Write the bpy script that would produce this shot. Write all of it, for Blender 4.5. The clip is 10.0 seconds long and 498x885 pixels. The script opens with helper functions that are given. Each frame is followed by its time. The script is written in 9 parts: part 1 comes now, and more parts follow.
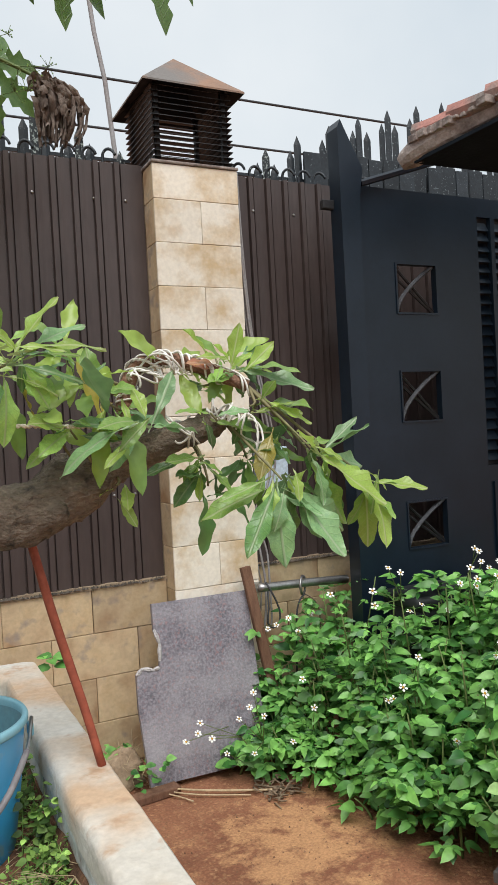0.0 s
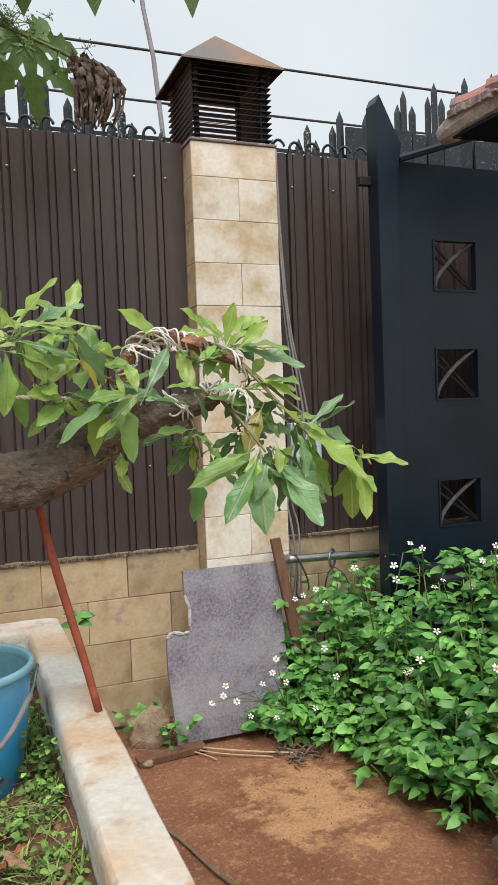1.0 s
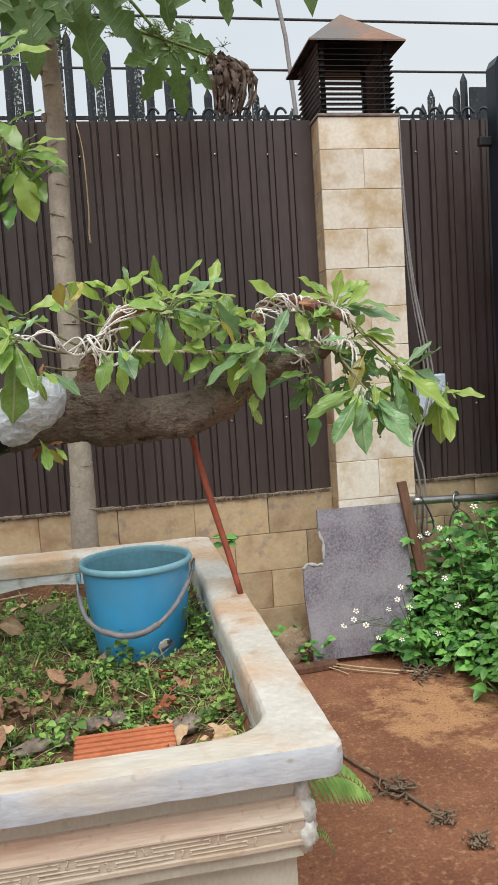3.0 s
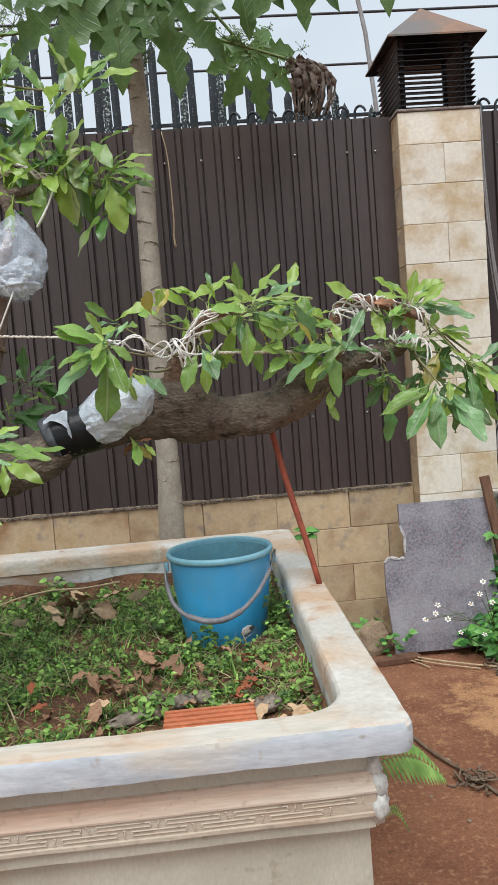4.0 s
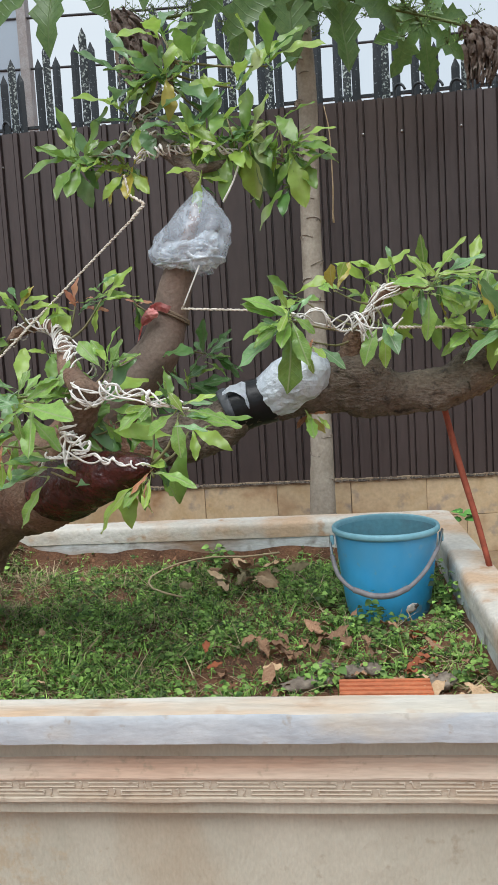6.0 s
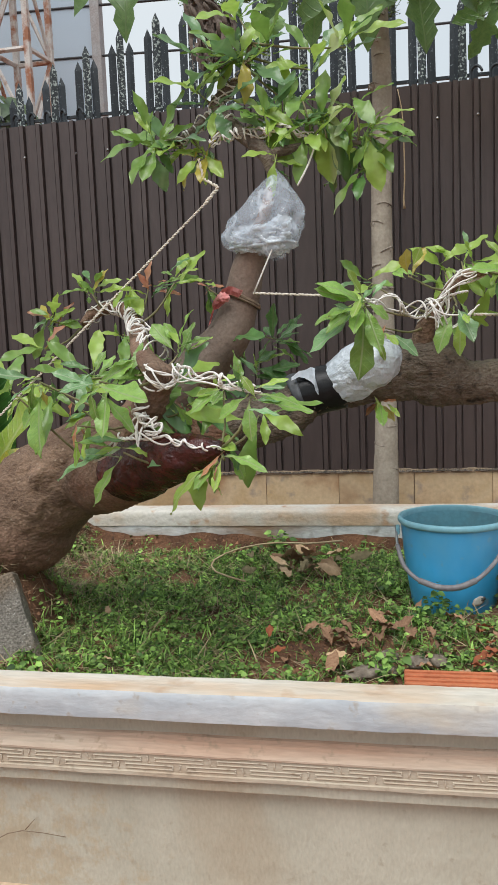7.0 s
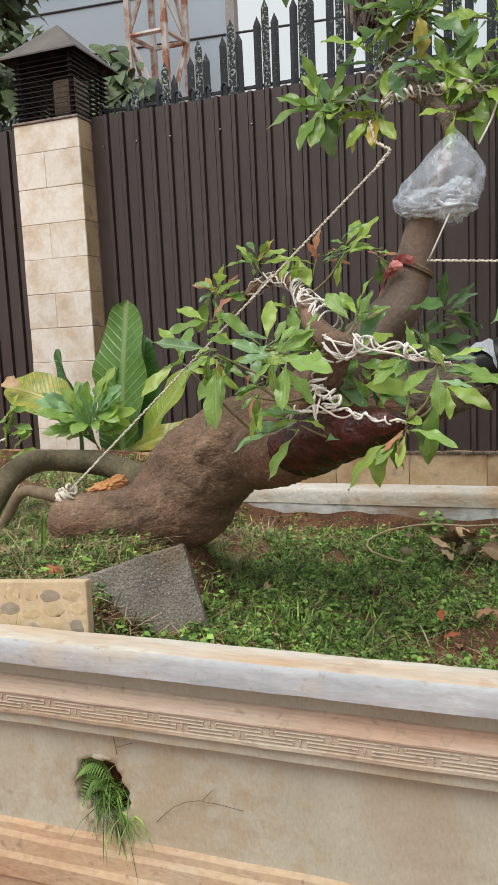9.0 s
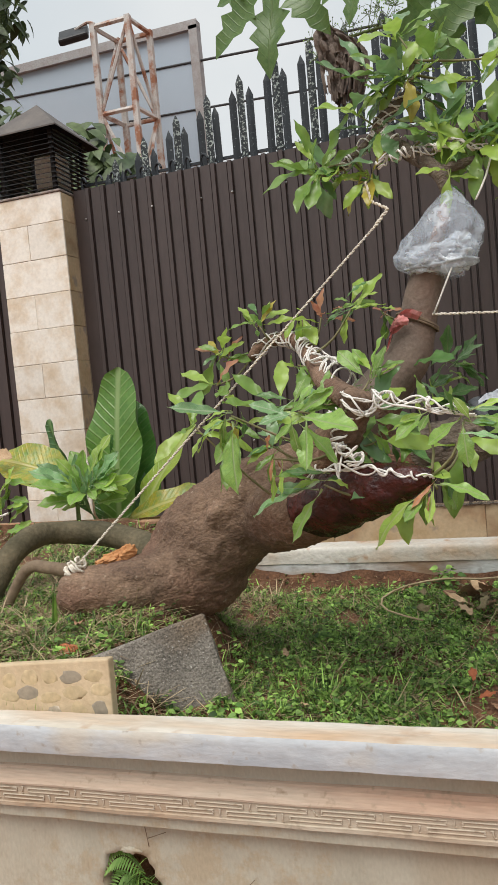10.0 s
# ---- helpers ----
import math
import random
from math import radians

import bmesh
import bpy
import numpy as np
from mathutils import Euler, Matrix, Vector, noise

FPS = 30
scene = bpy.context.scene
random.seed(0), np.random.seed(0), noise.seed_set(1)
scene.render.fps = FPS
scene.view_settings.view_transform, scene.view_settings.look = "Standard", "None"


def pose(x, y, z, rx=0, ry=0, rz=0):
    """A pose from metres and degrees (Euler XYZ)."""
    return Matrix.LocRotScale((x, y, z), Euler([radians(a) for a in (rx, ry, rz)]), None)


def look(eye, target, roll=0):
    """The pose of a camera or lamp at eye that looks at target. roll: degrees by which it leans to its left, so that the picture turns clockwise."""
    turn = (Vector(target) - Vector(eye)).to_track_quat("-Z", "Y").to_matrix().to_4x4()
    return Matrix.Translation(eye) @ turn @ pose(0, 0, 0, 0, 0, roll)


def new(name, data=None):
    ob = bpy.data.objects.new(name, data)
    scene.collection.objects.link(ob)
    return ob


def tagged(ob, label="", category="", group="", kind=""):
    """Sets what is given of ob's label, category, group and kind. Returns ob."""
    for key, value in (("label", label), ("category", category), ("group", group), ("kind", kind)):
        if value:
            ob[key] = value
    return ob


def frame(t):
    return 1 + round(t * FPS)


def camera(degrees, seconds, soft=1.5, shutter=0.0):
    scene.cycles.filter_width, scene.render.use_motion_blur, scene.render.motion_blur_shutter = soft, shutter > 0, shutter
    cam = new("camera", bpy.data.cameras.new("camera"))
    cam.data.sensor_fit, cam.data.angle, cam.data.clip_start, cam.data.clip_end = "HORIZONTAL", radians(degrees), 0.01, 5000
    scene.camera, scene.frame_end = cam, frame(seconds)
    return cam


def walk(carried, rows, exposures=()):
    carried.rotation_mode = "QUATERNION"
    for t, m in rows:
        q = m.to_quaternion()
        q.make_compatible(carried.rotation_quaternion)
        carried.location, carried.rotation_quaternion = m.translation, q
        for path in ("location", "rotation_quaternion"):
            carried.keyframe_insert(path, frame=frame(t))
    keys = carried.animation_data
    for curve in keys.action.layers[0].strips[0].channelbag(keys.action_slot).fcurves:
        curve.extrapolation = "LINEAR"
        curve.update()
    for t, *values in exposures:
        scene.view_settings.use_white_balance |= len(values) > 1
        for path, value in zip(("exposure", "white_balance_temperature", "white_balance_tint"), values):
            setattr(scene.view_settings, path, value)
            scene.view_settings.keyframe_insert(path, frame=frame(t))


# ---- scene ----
cam = camera(36.3, 10.0)
PATH = [
    (0, (0.201, 0.195, 1.411), (1.07, 1.996, 1.378), -3.1),
    (0.2, (0.211, 0.222, 1.390), (1.181, 1.971, 1.371), -2.9),
    (0.3, (0.219, 0.226, 1.385), (1.205, 1.966, 1.366), -3.0),
    (0.5, (0.237, 0.203, 1.382), (1.168, 1.973, 1.347), -3.2),
    (1, (0.289, 0.076, 1.405), (1.006, 1.94, 1.313), -2.1),
    (1.5, (0.277, -0.023, 1.393), (0.908, 1.871, 1.268), -2.6),
    (2, (0.272, -0.161, 1.394), (0.78, 1.768, 1.248), -2.4),
    (3.3, (0.238, -0.333, 1.365), (0.517, 1.64, 1.186), -3.9),
    (3.5, (0.247, -0.359, 1.374), (0.47, 1.62, 1.191), -3.9),
    (4, (0.244, -0.382, 1.378), (0.369, 1.607, 1.209), -4.5),
    (4.5, (0.226, -0.396, 1.372), (0.271, 1.596, 1.204), -4.8),
    (5, (0.199, -0.398, 1.357), (0.142, 1.592, 1.171), -4.6),
    (5.5, (0.175, -0.4, 1.361), (0.01, 1.584, 1.168), -4.4),
    (5.7, (0.15, -0.395, 1.366), (-0.033, 1.587, 1.171), -3.9),
    (6.8, (0.127, -0.407, 1.375), (-0.211, 1.553, 1.16), -2.7),
    (7, (0.115, -0.399, 1.366), (-0.253, 1.554, 1.144), -2.4),
    (7.5, (0.082, -0.395, 1.36), (-0.374, 1.536, 1.112), -1.5),
    (8, (0.058, -0.394, 1.356), (-0.49, 1.511, 1.09), -1.1),
    (8.2, (0.053, -0.393, 1.355), (-0.526, 1.502, 1.084), -1.1),
    (8.5, (0.042, -0.388, 1.351), (-0.582, 1.492, 1.077), -1.2),
    (9, (-0.005, -0.381, 1.352), (-0.674, 1.486, 1.093), -2.7),
    (9.5, (-0.031, -0.372, 1.357), (-0.6, 1.539, 1.192), -6.0),
    (10, (-0.087, -0.374, 1.357), (-0.698, 1.527, 1.253), -5.3),
]
walk(cam, [(t, look(eye, target, roll)) for t, eye, target, roll in PATH], ((0.0, 0.46, 6450, 10), (2.0, 0.46, 6450, 9), (3.5, 0.38, 6350, 10), (4.5, 0.40, 5950, 8), (5.5, 0.39, 6000, 8), (7.5, 0.34, 6400, 9), (10.0, 0.32, 6600, 10)))

# ---- light ----
world = bpy.data.worlds.new("overcast_sky")
scene.world = world
world.use_nodes = True
wn, wl = world.node_tree.nodes, world.node_tree.links
wn.clear()
sky = wn.new("ShaderNodeTexSky")
sky.sky_type = "NISHITA"
sky.sun_disc = False
sky.sun_elevation, sky.sun_rotation = radians(62), radians(200)
sky.air_density, sky.dust_density, sky.ozone_density = 1.0, 6.0, 1.0
sky_bg = wn.new("ShaderNodeBackground")
sky_bg.inputs["Strength"].default_value = 0.06
wl.new(sky.outputs["Color"], sky_bg.inputs["Color"])
cloud_noise = wn.new("ShaderNodeTexNoise")
cloud_noise.inputs["Scale"].default_value = 2.2
cloud_noise.inputs["Detail"].default_value = 5
cloud_ramp = wn.new("ShaderNodeValToRGB")
cloud_ramp.color_ramp.elements[0].position = 0.3
cloud_ramp.color_ramp.elements[0].color = (0.60, 0.67, 0.72, 1)
cloud_ramp.color_ramp.elements[1].position = 0.72
cloud_ramp.color_ramp.elements[1].color = (0.80, 0.83, 0.84, 1)
cloud_bg = wn.new("ShaderNodeBackground")
cloud_bg.inputs["Strength"].default_value = 0.88
wl.new(cloud_noise.outputs["Fac"], cloud_ramp.inputs["Fac"])
wl.new(cloud_ramp.outputs["Color"], cloud_bg.inputs["Color"])
sky_mix = wn.new("ShaderNodeMixShader")
sky_mix.inputs["Fac"].default_value = 0.88
wl.new(sky_bg.outputs[0], sky_mix.inputs[1])
wl.new(cloud_bg.outputs[0], sky_mix.inputs[2])
sky_out = wn.new("ShaderNodeOutputWorld")
wl.new(sky_mix.outputs[0], sky_out.inputs["Surface"])

sun = new("sun", bpy.data.lights.new("sun", "SUN"))
sun.data.energy, sun.data.angle, sun.data.color = 2.1, radians(42), (1.0, 0.97, 0.93)
sun.matrix_world = look((-1.0, -3.2, 6.0), (0, 0, 0))


# ---- materials ----
def mat(name, base, second=None, rough=0.75, scale=5.0, detail=6.0, lo=0.35, hi=0.65, grain=0.18, gscale=90.0,
        bump=0.25, bscale=70.0, metal=0.0, spec=0.4, rand=0.0, relief=0.01, stretch=(1, 1, 1), third=None, third_scale=2.0, third_at=(0.55, 0.7), spots=None, cracks=None, patch=None):
    """A surface with patches of two colours, a fine grain, a fine relief and, if given, a third colour in blots."""
    m = bpy.data.materials.new(name)
    m.use_nodes = True
    n, l = m.node_tree.nodes, m.node_tree.links
    p = n["Principled BSDF"]
    second = second or tuple(c * 0.7 for c in base)
    tc, mp = n.new("ShaderNodeTexCoord"), n.new("ShaderNodeMapping")
    mp.inputs["Scale"].default_value = stretch
    l.new(tc.outputs["Object"], mp.inputs["Vector"])
    if rand:
        shift, spread_out = n.new("ShaderNodeObjectInfo"), n.new("ShaderNodeVectorMath")
        spread_out.operation = "SCALE"
        spread_out.inputs[0].default_value = (17.0, 31.0, 23.0)
        l.new(shift.outputs["Random"], spread_out.inputs["Scale"])
        l.new(spread_out.outputs[0], mp.inputs["Location"])
    a = n.new("ShaderNodeTexNoise")
    a.inputs["Scale"].default_value, a.inputs["Detail"].default_value, a.inputs["Roughness"].default_value = scale, detail, 0.62
    l.new(mp.outputs[0], a.inputs["Vector"])
    r = n.new("ShaderNodeValToRGB")
    r.color_ramp.elements[0].position, r.color_ramp.elements[1].position = lo, hi
    r.color_ramp.elements[0].color, r.color_ramp.elements[1].color = (*base, 1), (*second, 1)
    l.new(a.outputs["Fac"], r.inputs["Fac"])
    colour = r.outputs["Color"]
    if third:
        b = n.new("ShaderNodeTexNoise")
        b.inputs["Scale"].default_value, b.inputs["Detail"].default_value = third_scale, 7
        l.new(mp.outputs[0], b.inputs["Vector"])
        br = n.new("ShaderNodeMapRange")
        br.inputs["From Min"].default_value, br.inputs["From Max"].default_value = third_at
        l.new(b.outputs["Fac"], br.inputs["Value"])
        mx = n.new("ShaderNodeMixRGB")
        mx.inputs["Color2"].default_value = (*third, 1)
        l.new(br.outputs[0], mx.inputs["Fac"])
        l.new(colour, mx.inputs["Color1"])
        colour = mx.outputs[0]
    if spots:
        tint, size, start, end = spots
        sn, sr, sm = n.new("ShaderNodeTexNoise"), n.new("ShaderNodeMapRange"), n.new("ShaderNodeMixRGB")
        sn.inputs["Scale"].default_value, sn.inputs["Detail"].default_value = size, 4
        l.new(mp.outputs[0] if rand else tc.outputs["Object"], sn.inputs["Vector"])
        sr.inputs["From Min"].default_value, sr.inputs["From Max"].default_value = start, end
        l.new(sn.outputs["Fac"], sr.inputs["Value"]), l.new(sr.outputs[0], sm.inputs["Fac"])
        sm.inputs["Color2"].default_value = (*tint, 1)
        l.new(colour, sm.inputs["Color1"])
        colour = sm.outputs[0]
    if patch:
        tint, centre, reach, size = patch
        away, wild, sum_up, fade, lay = n.new("ShaderNodeVectorMath"), n.new("ShaderNodeTexNoise"), n.new("ShaderNodeMath"), n.new("ShaderNodeMapRange"), n.new("ShaderNodeMixRGB")
        away.operation = "DISTANCE"
        away.inputs[1].default_value = centre
        wild.inputs["Scale"].default_value, wild.inputs["Detail"].default_value, wild.inputs["Roughness"].default_value = size, 12, 0.68
        sum_up.operation = "MULTIPLY_ADD"
        sum_up.inputs[1].default_value = 4.2 * reach
        l.new(tc.outputs["Object"], away.inputs[0]), l.new(tc.outputs["Object"], wild.inputs["Vector"])
        l.new(wild.outputs["Fac"], sum_up.inputs[0]), l.new(away.outputs["Value"], sum_up.inputs[2])
        fade.inputs["From Min"].default_value, fade.inputs["From Max"].default_value = reach * 3.0, reach * 2.45
        l.new(sum_up.outputs[0], fade.inputs["Value"]), l.new(fade.outputs[0], lay.inputs["Fac"])
        lay.inputs["Color2"].default_value = (*tint, 1)
        l.new(colour, lay.inputs["Color1"])
        colour = lay.outputs[0]
    furrow = None
    if cracks:
        tint, size, width, depth = cracks
        wob, push, vo, cr, cm = n.new("ShaderNodeTexNoise"), n.new("ShaderNodeVectorMath"), n.new("ShaderNodeTexVoronoi"), n.new("ShaderNodeMapRange"), n.new("ShaderNodeMixRGB")
        wob.inputs["Scale"].default_value, wob.inputs["Detail"].default_value = size * 0.8, 4
        push.operation = "MULTIPLY_ADD"
        push.inputs[1].default_value = (1.6 / size,) * 3
        l.new(mp.outputs[0], wob.inputs["Vector"]), l.new(wob.outputs["Color"], push.inputs[0]), l.new(mp.outputs[0], push.inputs[2])
        vo.feature = "DISTANCE_TO_EDGE"
        vo.inputs["Scale"].default_value = size
        l.new(push.outputs[0], vo.inputs["Vector"]), l.new(vo.outputs["Distance"], cr.inputs["Value"])
        cr.inputs["From Min"].default_value, cr.inputs["From Max"].default_value = 0.0, width
        cr.inputs["To Min"].default_value, cr.inputs["To Max"].default_value = depth, 0.0
        l.new(cr.outputs[0], cm.inputs["Fac"])
        cm.inputs["Color2"].default_value = (*tint, 1)
        l.new(colour, cm.inputs["Color1"])
        colour, furrow = cm.outputs[0], cr.outputs[0]
    g = n.new("ShaderNodeTexNoise")
    g.inputs["Scale"].default_value, g.inputs["Detail"].default_value = gscale, 3
    l.new(mp.outputs[0], g.inputs["Vector"])
    gr = n.new("ShaderNodeMapRange")
    gr.inputs["From Min"].default_value, gr.inputs["From Max"].default_value = 0.25, 0.75
    gr.inputs["To Min"].default_value, gr.inputs["To Max"].default_value = 1 - grain, 1 + grain
    l.new(g.outputs["Fac"], gr.inputs["Value"])
    value = gr.outputs[0]
    if rand:
        oi, rr, mm = n.new("ShaderNodeObjectInfo"), n.new("ShaderNodeMapRange"), n.new("ShaderNodeMath")
        rr.inputs["To Min"].default_value, rr.inputs["To Max"].default_value = 1 - rand, 1 + rand
        l.new(oi.outputs["Random"], rr.inputs["Value"])
        mm.operation = "MULTIPLY"
        l.new(value, mm.inputs[0]), l.new(rr.outputs[0], mm.inputs[1])
        value = mm.outputs[0]
    hs = n.new("ShaderNodeHueSaturation")
    l.new(value, hs.inputs["Value"]), l.new(colour, hs.inputs["Color"])
    l.new(hs.outputs[0], p.inputs["Base Color"])
    p.inputs["Roughness"].default_value, p.inputs["Metallic"].default_value = rough, metal
    p.inputs["Specular IOR Level"].default_value = spec
    if bump:
        bn, bp = n.new("ShaderNodeTexNoise"), n.new("ShaderNodeBump")
        bn.inputs["Scale"].default_value, bn.inputs["Detail"].default_value = bscale, 6
        l.new(mp.outputs[0], bn.inputs["Vector"])
        bp.inputs["Strength"].default_value, bp.inputs["Distance"].default_value = bump, relief
        height = bn.outputs["Fac"]
        if furrow is not None:
            lower = n.new("ShaderNodeMath")
            lower.operation = "SUBTRACT"
            l.new(height, lower.inputs[0]), l.new(furrow, lower.inputs[1])
            height = lower.outputs[0]
        l.new(height, bp.inputs["Height"])
        l.new(bp.outputs[0], p.inputs["Normal"])
    return m


def leaf_mat(name, base, second, rib, rough=0.30, rib_width=0.018, through_light=0.25, veins=0.17, vein_step=0.05):
    """A leaf: mottled blade, a paler midrib and side veins along the leaf's own axes, some light through the blade."""
    m = mat(name, base, second, rough=rough, scale=14, grain=0.12, gscale=60, bump=0.0, spec=0.6, rand=0.28)
    n, l = m.node_tree.nodes, m.node_tree.links
    p = n["Principled BSDF"]
    src = p.inputs["Base Color"].links[0].from_socket
    tc, sx = n.new("ShaderNodeTexCoord"), n.new("ShaderNodeSeparateXYZ")
    l.new(tc.outputs["Object"], sx.inputs[0])
    ab = n.new("ShaderNodeMath")
    ab.operation = "ABSOLUTE"
    l.new(sx.outputs["X"], ab.inputs[0])
    mr = n.new("ShaderNodeMapRange")
    mr.inputs["From Min"].default_value, mr.inputs["From Max"].default_value = rib_width * 0.4, rib_width
    mr.inputs["To Min"].default_value, mr.inputs["To Max"].default_value = 0.75, 0.0
    l.new(ab.outputs[0], mr.inputs["Value"])
    slope = n.new("ShaderNodeMath")
    slope.operation = "MULTIPLY_ADD"
    slope.inputs[1].default_value = -0.9
    l.new(ab.outputs[0], slope.inputs[0]), l.new(sx.outputs["Y"], slope.inputs[2])
    wave = n.new("ShaderNodeMath")
    wave.operation = "PINGPONG"
    wave.inputs[1].default_value = vein_step
    l.new(slope.outputs[0], wave.inputs[0])
    vein = n.new("ShaderNodeMapRange")
    vein.inputs["From Min"].default_value, vein.inputs["From Max"].default_value = 0.002, 0.009
    vein.inputs["To Min"].default_value, vein.inputs["To Max"].default_value = veins, 0.0
    l.new(wave.outputs[0], vein.inputs["Value"])
    top = n.new("ShaderNodeMath")
    top.operation = "MAXIMUM"
    l.new(mr.outputs[0], top.inputs[0]), l.new(vein.outputs[0], top.inputs[1])
    mx = n.new("ShaderNodeMixRGB")
    mx.inputs["Color2"].default_value = (*rib, 1)
    l.new(top.outputs[0], mx.inputs["Fac"]), l.new(src, mx.inputs["Color1"])
    l.new(mx.outputs[0], p.inputs["Base Color"])
    bp = n.new("ShaderNodeBump")
    bp.inputs["Strength"].default_value, bp.inputs["Distance"].default_value = 0.35, 0.02
    l.new(top.outputs[0], bp.inputs["Height"]), l.new(bp.outputs[0], p.inputs["Normal"])
    if through_light:
        tr, ms, out = n.new("ShaderNodeBsdfTranslucent"), n.new("ShaderNodeMixShader"), n["Material Output"]
        l.new(mx.outputs[0], tr.inputs["Color"])
        ms.inputs["Fac"].default_value = through_light
        l.new(p.outputs[0], ms.inputs[1]), l.new(tr.outputs[0], ms.inputs[2]), l.new(ms.outputs[0], out.inputs["Surface"])
    return m


def island_mat(name, base, second, rough=0.6, through_light=0.2, spread=0.35):
    """Small leaves joined in one mesh: each island takes its own shade."""
    m = bpy.data.materials.new(name)
    m.use_nodes = True
    n, l = m.node_tree.nodes, m.node_tree.links
    p = n["Principled BSDF"]
    ge, r = n.new("ShaderNodeNewGeometry"), n.new("ShaderNodeValToRGB")
    r.color_ramp.elements[0].color, r.color_ramp.elements[1].color = (*base, 1), (*second, 1)
    l.new(ge.outputs["Random Per Island"], r.inputs["Fac"])
    tc, no, gr, hs = n.new("ShaderNodeTexCoord"), n.new("ShaderNodeTexNoise"), n.new("ShaderNodeMapRange"), n.new("ShaderNodeHueSaturation")
    no.inputs["Scale"].default_value = 25
    l.new(tc.outputs["Object"], no.inputs["Vector"])
    gr.inputs["From Min"].default_value, gr.inputs["From Max"].default_value = 0.30, 0.70
    gr.inputs["To Min"].default_value, gr.inputs["To Max"].default_value = 1 - spread, 1 + spread
    l.new(no.outputs["Fac"], gr.inputs["Value"]), l.new(gr.outputs[0], hs.inputs["Value"]), l.new(r.outputs[0], hs.inputs["Color"])
    l.new(hs.outputs[0], p.inputs["Base Color"])
    p.inputs["Roughness"].default_value = rough
    if through_light:
        tr, ms, out = n.new("ShaderNodeBsdfTranslucent"), n.new("ShaderNodeMixShader"), n["Material Output"]
        l.new(hs.outputs[0], tr.inputs["Color"])
        ms.inputs["Fac"].default_value = through_light
        l.new(p.outputs[0], ms.inputs[1]), l.new(tr.outputs[0], ms.inputs[2]), l.new(ms.outputs[0], out.inputs["Surface"])
    return m


M_DIRT = mat("red_earth", (0.20, 0.080, 0.043), (0.30, 0.135, 0.072), rough=0.9, scale=2.6, detail=12, lo=0.36, hi=0.66, grain=0.26, gscale=110, bump=0.6, bscale=60,
             third=(0.165, 0.065, 0.036), third_scale=3.1, third_at=(0.54, 0.72), spots=((0.44, 0.25, 0.13), 48, 0.54, 0.80), patch=((0.47, 0.255, 0.125), (1.44, 2.47, 0), 0.38, 10.0))
M_SOIL = mat("bed_soil", (0.080, 0.039, 0.023), (0.22, 0.108, 0.058), rough=0.95, scale=9, grain=0.35, gscale=150, bump=0.9, bscale=90)
M_SHEET = mat("brown_sheet_metal", (0.057, 0.041, 0.038), (0.076, 0.056, 0.052), rough=0.40, scale=2.5, grain=0.1, gscale=40, bump=0.03, bscale=30,
              spec=0.5, stretch=(1, 1, 0.25), third=(0.10, 0.08, 0.072), third_scale=5, third_at=(0.62, 0.85))
M_TILE = mat("cream_stone_tile", (0.60, 0.45, 0.27), (0.82, 0.76, 0.65), rough=0.55, scale=5, lo=0.34, hi=0.56, grain=0.08, gscale=60, bump=0.08, bscale=40,
             rand=0.08, third=(0.55, 0.37, 0.20), third_scale=6, third_at=(0.56, 0.80))
M_GROUT = mat("mortar", (0.36, 0.28, 0.19), (0.26, 0.19, 0.13), rough=0.95, scale=20, bump=0.6)
M_TILE_PALE = mat("pale_stone_tile", (0.66, 0.54, 0.40), (0.82, 0.77, 0.69), rough=0.5, scale=6, lo=0.34, hi=0.56, grain=0.08, gscale=60, bump=0.08, bscale=40,
                  rand=0.09, third=(0.58, 0.46, 0.33), third_scale=7, third_at=(0.54, 0.80))
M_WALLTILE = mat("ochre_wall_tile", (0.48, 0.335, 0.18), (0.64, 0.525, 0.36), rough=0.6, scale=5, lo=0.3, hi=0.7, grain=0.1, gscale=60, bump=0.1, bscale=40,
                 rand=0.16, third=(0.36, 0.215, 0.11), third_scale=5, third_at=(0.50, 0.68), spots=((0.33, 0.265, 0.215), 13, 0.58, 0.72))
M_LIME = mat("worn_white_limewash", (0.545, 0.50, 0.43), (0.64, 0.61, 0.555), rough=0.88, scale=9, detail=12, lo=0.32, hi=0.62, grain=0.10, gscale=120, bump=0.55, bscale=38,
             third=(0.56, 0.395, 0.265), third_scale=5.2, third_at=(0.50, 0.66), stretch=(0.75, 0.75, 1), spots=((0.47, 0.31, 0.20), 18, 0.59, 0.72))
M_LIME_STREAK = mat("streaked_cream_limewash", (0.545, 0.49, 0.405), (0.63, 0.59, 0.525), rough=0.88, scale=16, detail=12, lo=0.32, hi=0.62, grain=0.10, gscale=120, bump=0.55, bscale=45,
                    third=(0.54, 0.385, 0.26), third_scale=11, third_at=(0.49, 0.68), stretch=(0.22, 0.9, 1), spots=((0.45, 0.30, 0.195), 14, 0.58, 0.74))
M_RIMFACE = mat("bluish_white_side", (0.44, 0.48, 0.52), (0.60, 0.63, 0.65), rough=0.82, scale=13, detail=10, grain=0.06, gscale=120, bump=0.22, bscale=60,
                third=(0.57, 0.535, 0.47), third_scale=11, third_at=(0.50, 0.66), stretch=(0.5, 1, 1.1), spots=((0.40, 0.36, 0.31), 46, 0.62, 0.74))
